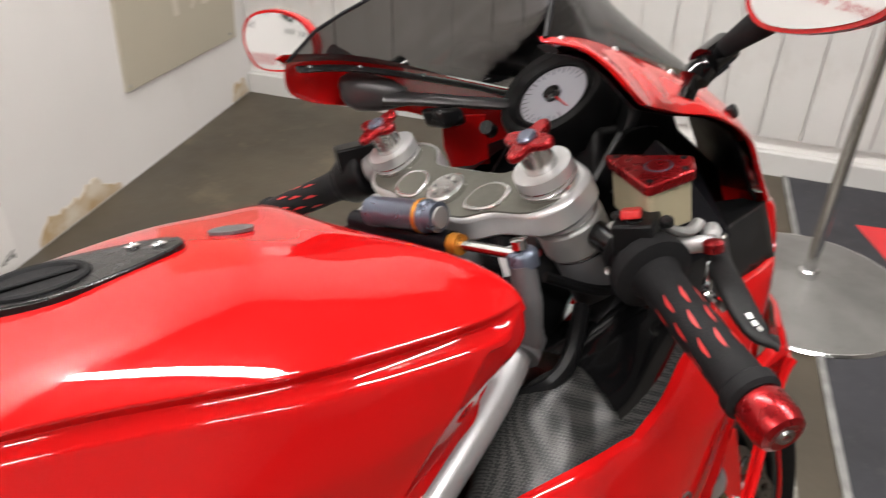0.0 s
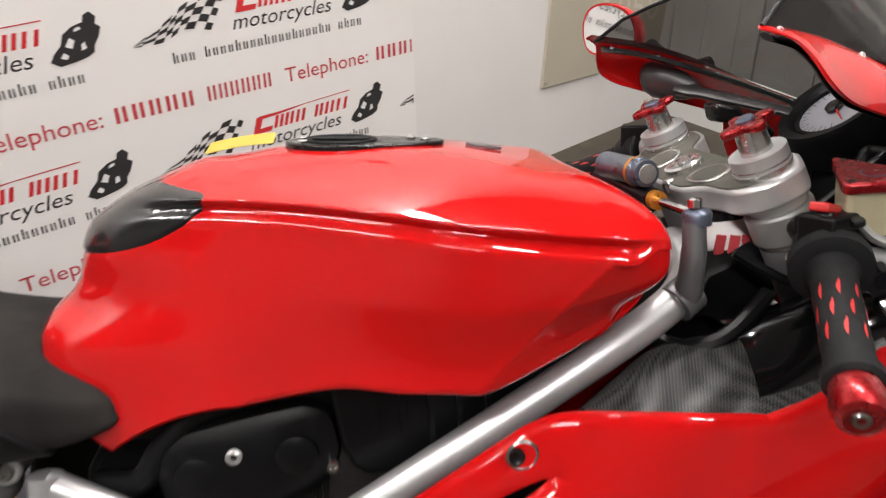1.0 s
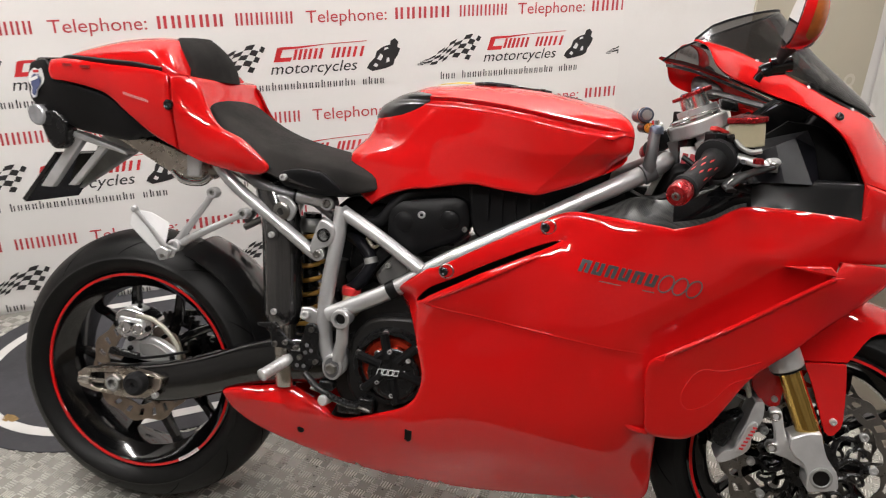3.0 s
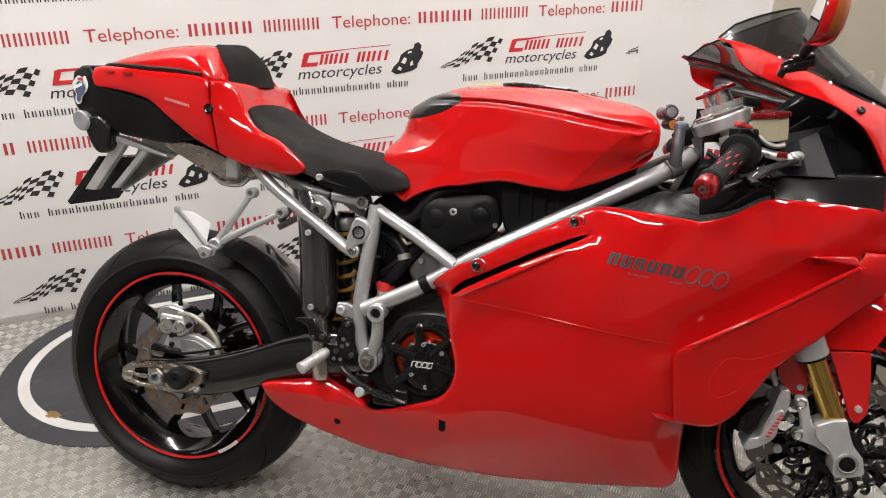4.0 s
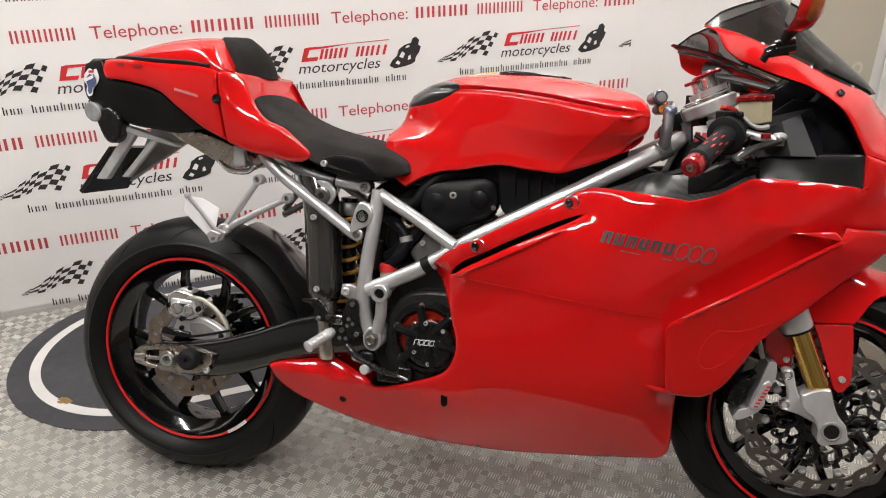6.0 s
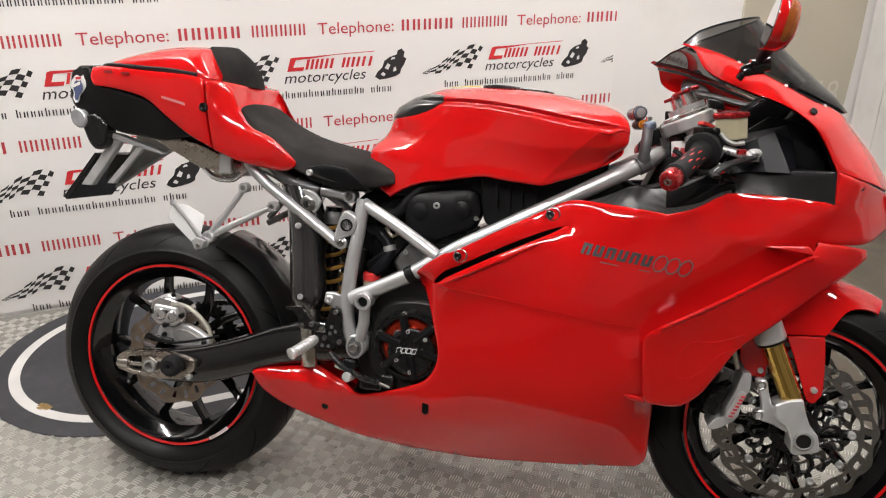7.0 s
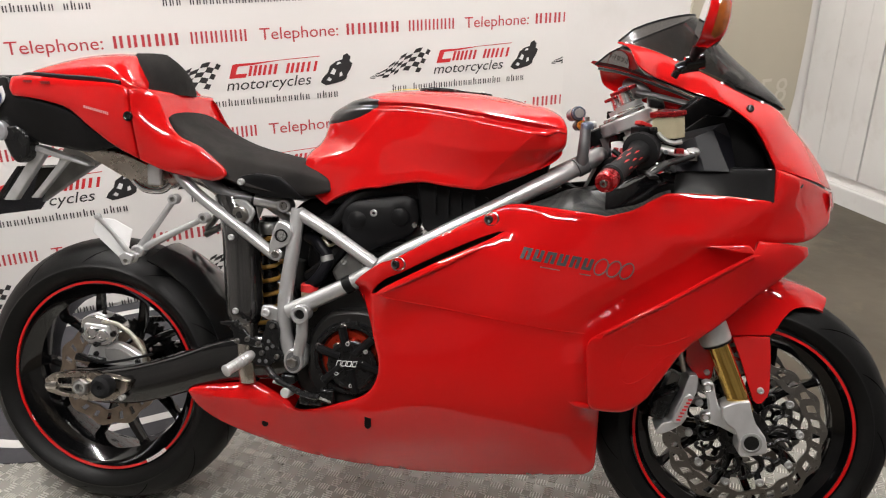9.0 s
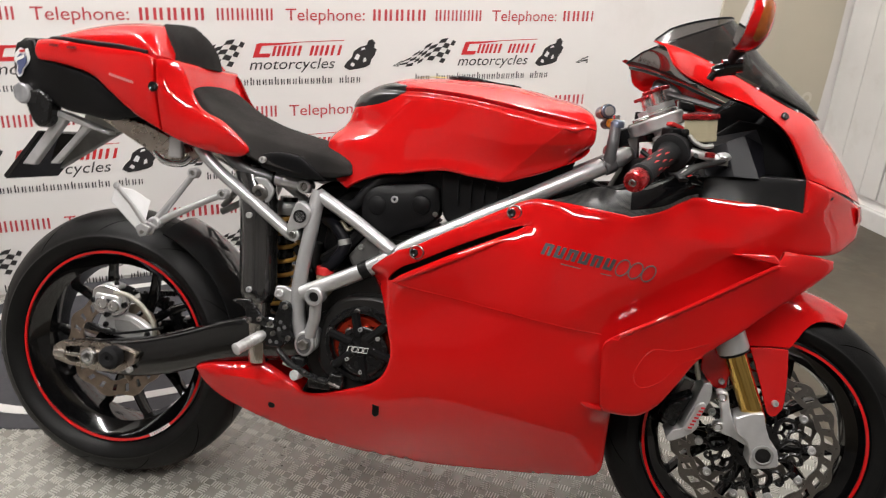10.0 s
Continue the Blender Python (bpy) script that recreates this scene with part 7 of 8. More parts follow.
# black tail underside with lamp and badge
und = ring_of([(-0.243, -0.094, 0.982), (-0.19, -0.112, 0.988), (-0.165, -0.122, 0.95), (-0.10, -0.135, 0.938), (-0.024, -0.146, 0.920), (0.029, -0.152, 0.886), (0.088, -0.152, 0.846)], [(0.088, -0.152, 0.846), (0.02, -0.135, 0.832), (-0.05, -0.118, 0.838), (-0.119, -0.104, 0.846), (-0.168, -0.098, 0.868), (-0.212, -0.094, 0.880)], [(-0.212, -0.094, 0.880), (-0.244, -0.091, 0.905), (-0.252, -0.090, 0.945), (-0.243, -0.094, 0.982)], n=5)
ug = panel(und, [(-0.08, -0.126, 0.89)], 0.004, 0.005, 0.014)
part("tail_underside", ug, BLACK, bike, "matt black tail underside")
part("tail_underside", ug.mirrored(), BLACK, bike, "matt black tail underside")
tbk = Geo()
tbk.prism([(-0.20, 0.978), (0.13, 0.965), (0.14, 0.83), (-0.04, 0.838), (-0.17, 0.865), (-0.205, 0.90)], -0.09, 0.09)
part("tail_core", tbk, BLACK, bike, "black silencer housing", bevel=0.008)
part("tail_lamp", Geo().prism(ring_of([(-0.256, 0.925), (-0.248, 0.968), (-0.232, 0.986)], [(-0.232, 0.986), (-0.20, 0.986), (-0.205, 0.96), (-0.215, 0.92)], [(-0.215, 0.92), (-0.24, 0.912), (-0.256, 0.925)], n=3), -0.084, 0.084), LENS, bike, "red tail lamp lens", bevel=0.006)
part("tail_cap", Geo().prism([(-0.244, 0.978), (-0.225, 0.994), (-0.15, 0.996), (-0.165, 0.982)], -0.092, 0.092), GLOSSB, bike, "dark tail cap", bevel=0.005)
shield = [(-0.220 + (p[0] + 0.197) * 0.90, 0.942 + (p[1] - 0.934) * 0.74) for p in ring_of([(-0.222, 0.955), (-0.205, 0.972), (-0.19, 0.968), (-0.178, 0.972)], [(-0.178, 0.972), (-0.168, 0.945), (-0.176, 0.925)], [(-0.176, 0.925), (-0.19, 0.91), (-0.196, 0.892), (-0.208, 0.887)], [(-0.208, 0.887), (-0.216, 0.90), (-0.214, 0.92), (-0.224, 0.935), (-0.222, 0.955)], n=4)]
stk = part("tail_badge", panel([(x, -0.1035 - 0.30 * (x + 0.22), z) for x, z in shield], (), 0.0015, 0.0, 0.02), STICK, bike, "white edged shield badge")
cx, cz = np.array(shield).mean(0)
part("badge_fill", panel([(cx + (x - cx) * 0.72, -0.1052 - 0.30 * (x + 0.22), cz - 0.004 + (z - cz) * 0.72) for x, z in shield], (), 0.001, 0.0, 0.02), BLUEST, stk, "blue badge field")
part("badge_band", panel([(x, -0.1065 - 0.30 * (x + 0.22), z) for x, z in [(-0.239, 0.947), (-0.203, 0.958), (-0.203, 0.951), (-0.239, 0.940)]], (), 0.001, 0.0, 0.02), STICK, stk)
part("badge_crest", panel([(x, -0.1065 - 0.30 * (x + 0.22), z) for x, z in [(-0.226, 0.9655), (-0.208, 0.9665), (-0.209, 0.961), (-0.225, 0.960)]], (), 0.001, 0.0, 0.02), REDCAP, stk)
# exhaust outlets, indicator and plate bracket
for s in (-1, 1):
    part("silencer_outlet", Geo().lathe([(0, 0.032), (0.03, 0.034), (0.034, 0.030), (0.02, 0.026), (0.0, 0.02)], (-0.19, s * 0.045, 0.895), (-1, 0, -0.25), 24), ALUDULL, bike, "round silencer outlet")
part("indicator", Geo().prism(ring_of([(-0.238, 0.884), (-0.220, 0.896), (-0.200, 0.886)], [(-0.200, 0.886), (-0.193, 0.868), (-0.200, 0.852)], [(-0.200, 0.852), (-0.216, 0.850), (-0.232, 0.862), (-0.238, 0.884)], n=3), -0.112, -0.082), LAMPPALE, bike, "pale clear indicator lamp", bevel=0.005)
part("lamp_holder", Geo().prism(ring_of([(-0.212, 0.862), (-0.200, 0.880), (-0.175, 0.884)], [(-0.175, 0.884), (-0.145, 0.862), (-0.148, 0.815)], [(-0.148, 0.815), (-0.170, 0.802), (-0.190, 0.815), (-0.212, 0.862)], n=3), -0.108, -0.070), SATIN, bike, "black lamp holder", bevel=0.005)
part("plate_bracket", Geo().prism([(-0.165, 0.845), (-0.126, 0.838), (-0.02, 0.806), (-0.018, 0.798), (-0.08, 0.812), (-0.165, 0.832)], -0.085, -0.055).prism([(-0.145, 0.838), (-0.120, 0.832), (-0.205, 0.715), (-0.235, 0.715)], -0.080, -0.060).prism([(-0.088, 0.815), (-0.070, 0.812), (-0.150, 0.722), (-0.170, 0.722)], -0.075, -0.060), ALU, bike, "worn aluminium plate bracket", bevel=0.003)
part("plate_arm", Geo().prism([(-0.165, 0.845), (-0.02, 0.806), (-0.08, 0.80), (-0.235, 0.70)], 0.05, 0.07), ALUDULL, bike, "far plate bracket arm", bevel=0.003)
part("number_plate", Geo().box((0, 0, 0), (0.012, 0.18, 0.14), Matrix.Translation((-0.235, 0.01, 0.735)) @ Matrix.Rotation(radians(38), 4, "Y")), GLOSSB, bike, "dark number plate seen from its edge", bevel=0.002)
part("exhaust_tray", Geo().prism(ring_of([(-0.04, 0.836), (0.05, 0.836), (0.138, 0.806), (0.168, 0.790)], [(0.168, 0.790), (0.170, 0.768), (0.158, 0.755)], [(0.158, 0.755), (0.11, 0.762), (0.02, 0.806), (-0.04, 0.836)], n=4), -0.095, 0.095), TITAN, bike, "grey exhaust heat tray", bevel=0.006)
part("exhaust_hoop", Geo().tube(spline([(0.09, -0.085, 0.775), (0.125, -0.10, 0.755), (0.165, -0.10, 0.753), (0.185, -0.095, 0.768)], 6), 0.0075, 12), CHROME, bike, "polished exhaust hoop")
part("tray_bracket", Geo().box((0.150, -0.10, 0.787), (0.03, 0.012, 0.045), pose(0, 0, 0)), ALU, bike, "small cast bracket", bevel=0.003)

# -- front end --
AX = Vector((-0.398, 0, 0.917)).normalized()
FW = Vector((0.917, 0, 0.398)).normalized()
FB, FT = Vector((1.420, 0, 0.318)), Vector((1.1425, 0, 0.966))
SM = Matrix(((FW.x, 0, AX.x, FT.x), (0, 1, 0, 0), (FW.z, 0, AX.z, FT.z), (0, 0, 0, 1)))


def along(t, y=0.0, f=0.0):
    """A place on the fork line, t metres below its top."""
    return FT - AX * t + Vector((0, y, 0)) + FW * f


for s in (-1, 1):
    y = s * 0.108
    fk = part("fork_leg", Geo().lathe([(0, 0.0265), (0.16, 0.0265), (0.165, 0.028), (0.30, 0.028), (0.44, 0.0285), (0.445, 0.031), (0.50, 0.031), (0.505, 0.027)], along(0.005, y), -AX, 28), ALU, bike, "silver fork outer tube")
    part("slider", Geo().lathe([(0.49, 0.0215), (0.66, 0.0215)], along(0.0, y), -AX, 28), GOLD, fk, "gold coated fork slider")
    part("fork_sleeve", Geo().lathe([(0.098, 0.0280), (0.100, 0.0288), (0.30, 0.0288), (0.302, 0.0280)], along(0.0, y), -AX, 28), GREYTUBE, fk, "dark grey fork tube section")
    part("dust_seal", Geo().lathe([(0.498, 0.029), (0.512, 0.029), (0.514, 0.024)], along(0.0, y), -AX, 28), BLACK, fk)
    foot = Geo().prism(ring_of([(1.360, 0.376), (1.385, 0.388), (1.411, 0.392)], [(1.411, 0.392), (1.420, 0.361), (1.432, 0.334)], [(1.432, 0.334), (1.445, 0.322), (1.451, 0.298)], [(1.451, 0.298), (1.448, 0.287), (1.405, 0.276)], [(1.405, 0.276), (1.397, 0.285), (1.397, 0.307)], [(1.397, 0.307), (1.386, 0.331), (1.372, 0.340)], [(1.372, 0.340), (1.362, 0.355), (1.360, 0.376)], n=3), y - 0.028, y + 0.026)
    ft = part("fork_foot", foot, ALU, bike, "cast aluminium fork foot", bevel=0.006)
    part("axle_ring", Geo().lathe([(-0.004, 0.0200), (0.002, 0.0200), (0.003, 0.0165), (0.002, 0.0145)], (1.4195, y + s * 0.0285, 0.308), (0, s, 0), 24, caps=False), ALUDULL, ft)
    part("axle_hole", Geo().lathe([(-0.004, 0.0160), (0.0012, 0.0160)], (1.4195, y + s * 0.0285, 0.308), (0, s, 0), 24), GLOSSB, ft, "hollow axle end")
    for arm in ([(1.322, 0.417), (1.331, 0.422), (1.343, 0.419), (1.350, 0.392), (1.358, 0.368), (1.384, 0.363), (1.410, 0.340), (1.396, 0.314), (1.362, 0.330), (1.330, 0.338), (1.323, 0.346), (1.328, 0.356), (1.340, 0.358), (1.336, 0.380)],):
        part("caliper_mount", Geo().prism(arm, y - 0.014, y + 0.010), ALU, ft, "caliper mount arm", bevel=0.003)
    cal = part("front_caliper", Geo().prism(ring_of([(1.297, 0.428), (1.308, 0.430), (1.314, 0.424), (1.313, 0.392), (1.300, 0.368), (1.298, 0.340), (1.288, 0.324)], [(1.288, 0.324), (1.265, 0.308), (1.245, 0.301), (1.239, 0.308)], [(1.239, 0.308), (1.252, 0.325), (1.268, 0.332), (1.274, 0.356), (1.284, 0.382), (1.290, 0.405), (1.297, 0.428)], n=4), s * 0.045 if s > 0 else -0.112, s * 0.112 if s > 0 else -0.045), ALU, bike, "silver front brake caliper", bevel=0.006)
    part("caliper_body", Geo().prism([(1.285, 0.40), (1.235, 0.375), (1.225, 0.335), (1.255, 0.325)], min(s * 0.05, s * 0.10), max(s * 0.05, s * 0.10)), SATIN, cal, bevel=0.006)
    part("caliper_face", Geo().prism(ring_of([(1.287, 0.383), (1.299, 0.392), (1.308, 0.385)], [(1.308, 0.385), (1.298, 0.358), (1.290, 0.330)], [(1.290, 0.330), (1.275, 0.328), (1.270, 0.336), (1.278, 0.360), (1.287, 0.383)], n=3), min(s * 0.111, s * 0.118), max(s * 0.111, s * 0.118)), ALU, cal, "pale caliper face", bevel=0.003)
    cm = Geo()
    for i in range(7):
        cm.box((1.281 + 0.0033 * i, s * 0.1187, 0.337 + 0.0072 * i), (0.008, 0.001, 0.0036), None)
    part("caliper_print", cm, PRINTRED2, cal, "red print bars")
    for x, z in ((1.333, 0.409), (1.333, 0.347)):
        part("caliper_bolt", Geo().lathe([(-0.006, 0.010), (0.004, 0.010), (0.006, 0.008), (0.003, 0.004)], (x, y + s * 0.010, z), (0, s, 0), 14), STEEL, ft)
    # fork top: cap, stem and star knob
    cap = part("fork_cap", Geo().lathe([(-0.034, 0.0270), (-0.0205, 0.0270), (-0.0195, 0.0258), (-0.018, 0.0258), (-0.017, 0.0268), (-0.0145, 0.0262), (-0.0125, 0.0228), (-0.0075, 0.0220), (-0.0055, 0.0150), (0.018, 0.0138)], along(0.0, y), AX, 28), CAPS, bike, "machined silver fork cap")
    star = [((0.0205 + 0.0065 * math.cos(4 * a)) * math.cos(a), (0.0205 + 0.0065 * math.cos(4 * a)) * math.sin(a)) for a in np.linspace(0, 2 * math.pi, 49)[:-1]]
    sm_ = SM @ Matrix.Translation((0, y, 0.016))
    part("preload_knob", flat_on(sm_, star, 0.002, 0.0095), REDANO, cap, "red anodised star knob", bevel=0.002)
    part("knob_screw", Geo().lathe([(0, 0.009), (0.004, 0.009), (0.006, 0.007), (0.006, 0.003)], sm_ @ Vector((0, 0, 0.0075)), AX, 14), BLUEANO, cap)

# top yoke in the fork's own plane
yk = [(0.037, 0.107), (0.020, 0.137), (-0.014, 0.140), (-0.038, 0.120), (-0.046, 0.075), (-0.060, 0.045), (-0.060, 0.0)]
yk2 = [(0.037, 0.107), (0.032, 0.078), (0.010, 0.055), (0.006, 0.03), (0.006, 0.0)]
half_rear = [tuple(p) for p in spline(yk, 5)]
half_front = [tuple(p) for p in spline(yk2, 5)]
outl = half_rear + [(a, -b) for a, b in reversed(half_rear[:-1])] + [(a, -b) for a, b in half_front[1:]] + [(a, b) for a, b in reversed(half_front[1:-1])]
yoke = part("top_yoke", flat_on(SM, outl, -0.053, -0.026), ALU, bike, "silver cast top yoke", bevel=0.004)
inl = [(a * 0.90 - 0.003, b * 0.93) for a, b in outl]
part("yoke_top", flat_on(SM, inl, -0.0265, -0.0245), OLIVE, yoke, "dark recessed yoke face", bevel=0.001)
for s in (-1, 1):
    hexa = [(-0.047, 0.040), (-0.046, 0.062), (-0.034, 0.076), (-0.014, 0.074), (-0.009, 0.052), (-0.020, 0.036), (-0.038, 0.033)]
    win = [(a, s * b) for a, b in spline(hexa, 3, True)]
    cxw, cyw = np.mean([p[0] for p in win]), np.mean([p[1] for p in win])
    wn = [(cxw + (a - cxw) * 0.80, cyw + (b - cyw) * 0.82) for a, b in win]
    part("yoke_window", flat_on(SM, win, -0.026, -0.0218), CAPS, yoke, "bright rim of a milled yoke window", bevel=0.0012)
    part("window_floor", flat_on(SM, wn, -0.0224, -0.0214), OLIVE, yoke, "dull olive-grey window floor")
part("stem_nut", Geo().lathe([(-0.028, 0.0205), (-0.019, 0.0205), (-0.017, 0.018), (-0.018, 0.006)], SM @ Vector((-0.030, 0, 0)), AX, 28), CAPS, yoke, "round steering stem nut")
for k in range(5):
    a = 2 * math.pi * k / 5 + 0.4
    part("nut_hole", Geo().lathe([(0, 0.0022), (0.0008, 0.002)], SM @ Vector((-0.030 + 0.012 * math.cos(a), 0.012 * math.sin(a), -0.0180)), AX, 10), SATIN, yoke)
part("steering_head", Geo().lathe([(0, 0.034), (0.15, 0.034)], SM @ Vector((-0.035, 0, -0.05)), -AX, 24), SILVER, bike, "silver steering head")
part("lower_yoke", flat_on(SM, [(a * 1.0, b) for a, b in outl], -0.25, -0.21), ALU, bike, "silver lower yoke", bevel=0.004)
part("key_barrel", Geo().lathe([(-0.03, 0.022), (0.0, 0.022), (0.003, 0.018), (-0.001, 0.012)], SM @ Vector((-0.078, 0.04, -0.03)), AX, 20), GRIP, bike, "black ignition key barrel")
part("key_face", Geo().lathe([(0, 0.014), (0.002, 0.013)], SM @ Vector((-0.078, 0.04, -0.0305)), AX, 20), CHROME, bike)

# steering damper and its towers
DL, DR = Vector((1.040, 0.006, 0.941)), Vector((1.053, -0.076, 0.942))
dd_ = (DR - DL).normalized()
dm = part("steering_damper", Geo().lathe([(0, 0.008), (0.002, 0.0135), (0.062, 0.0135), (0.064, 0.0148), (0.070, 0.0148), (0.072, 0.0130), (0.082, 0.0130), (0.083, 0.005)], DL, dd_, 24), BLUEANO, bike, "blue-grey steering damper reservoir")
part("damper_ring", Geo().lathe([(0.063, 0.0151), (0.067, 0.0151)], DL, dd_, 24), ORANGE, dm, "gold damper ring")
part("damper_dial", Geo().lathe([(0.083, 0.0095), (0.0845, 0.009), (0.0845, 0.004)], DL, dd_, 20), ALUDULL, dm, "engraved damper dial")
part("damper_body", Geo().rod((1.052, 0.055, 0.920), (1.058, -0.080, 0.918), 0.0105, 18), GREYP, dm, "dark damper body")
part("damper_end", Geo().rod((1.058, -0.078, 0.918), (1.0585, -0.090, 0.918), 0.0092, 16), ORANGE, dm, "gold damper end")
part("damper_shaft", Geo().rod((1.0585, -0.09, 0.918), (1.063, -0.150, 0.919), 0.0045, 14), CHROME, dm, "polished damper shaft")
part("damper_yoke", Geo().rod((1.052, 0.05, 0.920), (1.09, 0.07, 0.925), 0.008, 12).rod((1.052, 0.02, 0.920), (1.052, 0.0, 0.940), 0.006, 12), ALUDULL, dm, "grey damper bracket")
tw = part("damper_tower", Geo().tube(spline([(1.062, -0.146, 0.836), (1.062, -0.153, 0.858), (1.064, -0.155, 0.884), (1.065, -0.152, 0.910)], 6), [0.0125] * 6 + [0.0112] * 7 + [0.0105] * 6, 14), GREYTUBE, bike, "grey damper tower")
part("tower_cap", Geo().lathe([(0, 0.0125), (0.010, 0.0128), (0.013, 0.0108), (0.015, 0.006)], (1.068, -0.151, 0.908), (0, 0, 1), 20), BLUEANO, tw, "rose joint")
part("tower_screw", Geo().lathe([(0, 0.0065), (0.007, 0.0065), (0.008, 0.004)], (1.065, -0.152, 0.924), (0, 0, 1), 12), CHROME, tw)
part("yoke_bolt", Geo().lathe([(-0.004, 0.0095), (0.003, 0.0095), (0.005, 0.007), (0.002, 0.004)], (1.103, -0.014, 0.914), (-0.92, -0.1, -0.35), 14), STEEL, bike)

part("tower_strap", Geo().tube([(1.052, -0.1445, 0.8335), (1.070, -0.1385, 0.8435)], 0.0185, 18), GREYTUBE, tw, "strap round the frame tube")

# printed cylinder behind the damper
pc = part("printed_canister", Geo().rod((1.150, -0.058, 0.785), (1.140, -0.050, 0.905), 0.026, 22), SATIN, bike, "dark cylinder with a white label")
part("can_label", Geo().lathe([(0.0, 0.0268), (0.046, 0.0268)], (1.1465, -0.055, 0.842), (-0.083, 0.066, 0.99), 22, caps=False), STICK, pc, "white label band")
for i in range(3):
    part("label_bar", Geo().box((0, 0, 0), (0.010, 0.002, 0.020), Matrix.Translation((1.127 + 0.013 * i, -0.0815 + 0.003 * abs(i - 1), 0.866 - 0.001 * i)) @ Matrix.Rotation(radians(10), 4, "Y")), PRINTRED, pc, "dark red label bar")

# handlebars
for s in (-1, 1):
    y = s
    inner_p, outer_p = (Vector((1.178, -0.171, 0.882)), Vector((1.100, -0.333, 0.819))) if s < 0 else (Vector((1.150, 0.174, 0.925)), Vector((1.085, 0.336, 0.868)))
    d = (outer_p - inner_p).normalized()
    part("clip_on_clamp", Geo().lathe([(-0.016, 0.032), (0.016, 0.032)], along(0.078, y * 0.108), AX, 24), ALUDULL, bike, "silver clip-on clamp", bevel=0.003)
    bar = part("handlebar", Geo().rod(along(0.075, y * 0.13), inner_p + d * 0.03, 0.0115, 16), SATIN, bike, "black clip-on handlebar")
    gp = [(0.0, 0.0225), (0.006, 0.0235), (0.012, 0.0195), (0.03, 0.0180), (0.07, 0.0178), (0.11, 0.0180), (0.128, 0.0185), (0.131, 0.0215), (0.140, 0.0215), (0.143, 0.018)]
    start = inner_p + d * 0.030
    gr = part("grip", Geo().lathe(gp, start, d, 28), GRIP, bar, "black rubber grip with red slots")
    q = d.to_track_quat("Z", "X").to_matrix()
    for i in range(3):
        for j in range(8):
            a = 2 * math.pi * j / 8 + (0.39 if i % 2 else 0)
            t0 = 0.038 + 0.024 * i
            g = Geo()
            pts = []
            for k in range(9):
                u = k / 8
                pts.append((t0 + 0.021 * u, a + 0.14 * math.sin(math.pi * u) + 0.10 * u))
            pts += [(t0 + 0.021 * (1 - k / 8), a - 0.03 * math.sin(math.pi * k / 8) + 0.10 * (1 - k / 8)) for k in range(1, 8)]
            vs = [start + d * t + q @ Vector((0.0183 * math.cos(b), 0.0183 * math.sin(b), 0)) for t, b in pts]
            g.add(vs, [tuple(range(len(vs)))])
            part("grip_slot", g, REDCAP, gr)
    part("bar_end", Geo().lathe([(0, 0.012), (0.001, 0.0175), (0.005, 0.0188), (0.022, 0.0188), (0.0295, 0.0165), (0.032, 0.012), (0.031, 0.0075)], start + d * 0.143, d, 28), REDANO, bar, "red anodised bar end")
    part("bar_end_screw", Geo().lathe([(0, 0.007), (0.002, 0.006), (0.002, 0.0035), (-0.002, 0.003)], start + d * 0.174, d, 12), STEEL, bar)
    part("switch_housing", Geo().lathe([(-0.036, 0.026), (-0.032, 0.029), (-0.004, 0.029), (0.0, 0.026)], start, d, 20).box((0, 0, 0), (0.045, 0.034, 0.030), Matrix.Translation(start - d * 0.02 + Vector((0.0, 0, 0.022))) @ Matrix.Rotation(radians(-25 * s), 4, "Z")), BLACK, bar, "black switch housing", bevel=0.004)
    if s < 0:
        part("kill_switch", Geo().box((0, 0, 0), (0.030, 0.017, 0.008), Matrix.Translation(start - d * 0.022 + Vector((-0.005, 0, 0.040))) @ Matrix.Rotation(radians(35), 4, "Z") @ Matrix.Rotation(radians(15), 4, "Y")), REDCAP, bar, "red engine stop switch", bevel=0.002)
        for da, db, dz, w in ((-0.030, -0.004, 0.034, 0.007), (-0.012, -0.022, 0.030, 0.006), (-0.022, 0.020, 0.032, 0.005)):
            part("switch_button", Geo().lathe([(0, w), (0.004, w), (0.0055, w * 0.8)], start - d * 0.02 + Vector((da + 0.022, db, dz)), (-0.3, -0.2, 1), 14), SATIN, bar, "small black button")
        part("housing_seam", Geo().lathe([(-0.0195, 0.0296), (-0.0185, 0.0296)], start, d, 24, caps=False), GROOVE_SHADE, bar)
        for da in (-0.012, 0.012):
            part("housing_screw", Geo().lathe([(0, 0.0038), (0.002, 0.0034), (0.001, 0.0015)], start - d * 0.018 + Vector((-0.028, da, -0.002)), (-1, -0.2, 0.3), 10), STEEL, bar)
        part("throttle_collar", Geo().lathe([(0.0, 0.030), (0.004, 0.034), (0.016, 0.034), (0.02, 0.026)], start - d * 0.012, d, 24), GRIP, bar, "black throttle collar")
    # lever
    l0 = Vector((1.258, s * 0.200, 0.864))
    lv = [l0, Vector((1.236, s * 0.214, 0.858)), Vector((1.205, s * 0.245, 0.849)), Vector((1.186, s * 0.268, 0.839)), Vector((1.177, s * 0.284, 0.832)), Vector((1.182, s * 0.294, 0.826))]
    blade = spline(lv, 8)
    tops = []
    for i, q in enumerate(blade):
        f = i / (len(blade) - 1)
        dv = Vector(blade[min(i + 1, len(blade) - 1)] - blade[max(i - 1, 0)]).normalized()
        out = dv.cross(Vector((0, 0, 1))).normalized()
        upv_ = out.cross(dv).normalized()
        w = 0.0085 + 0.0035 * math.sin(math.pi * min(1.0, f * 1.15)) + (0.0025 if f > 0.93 else 0.0)
        h = 0.0050 - 0.0015 * f
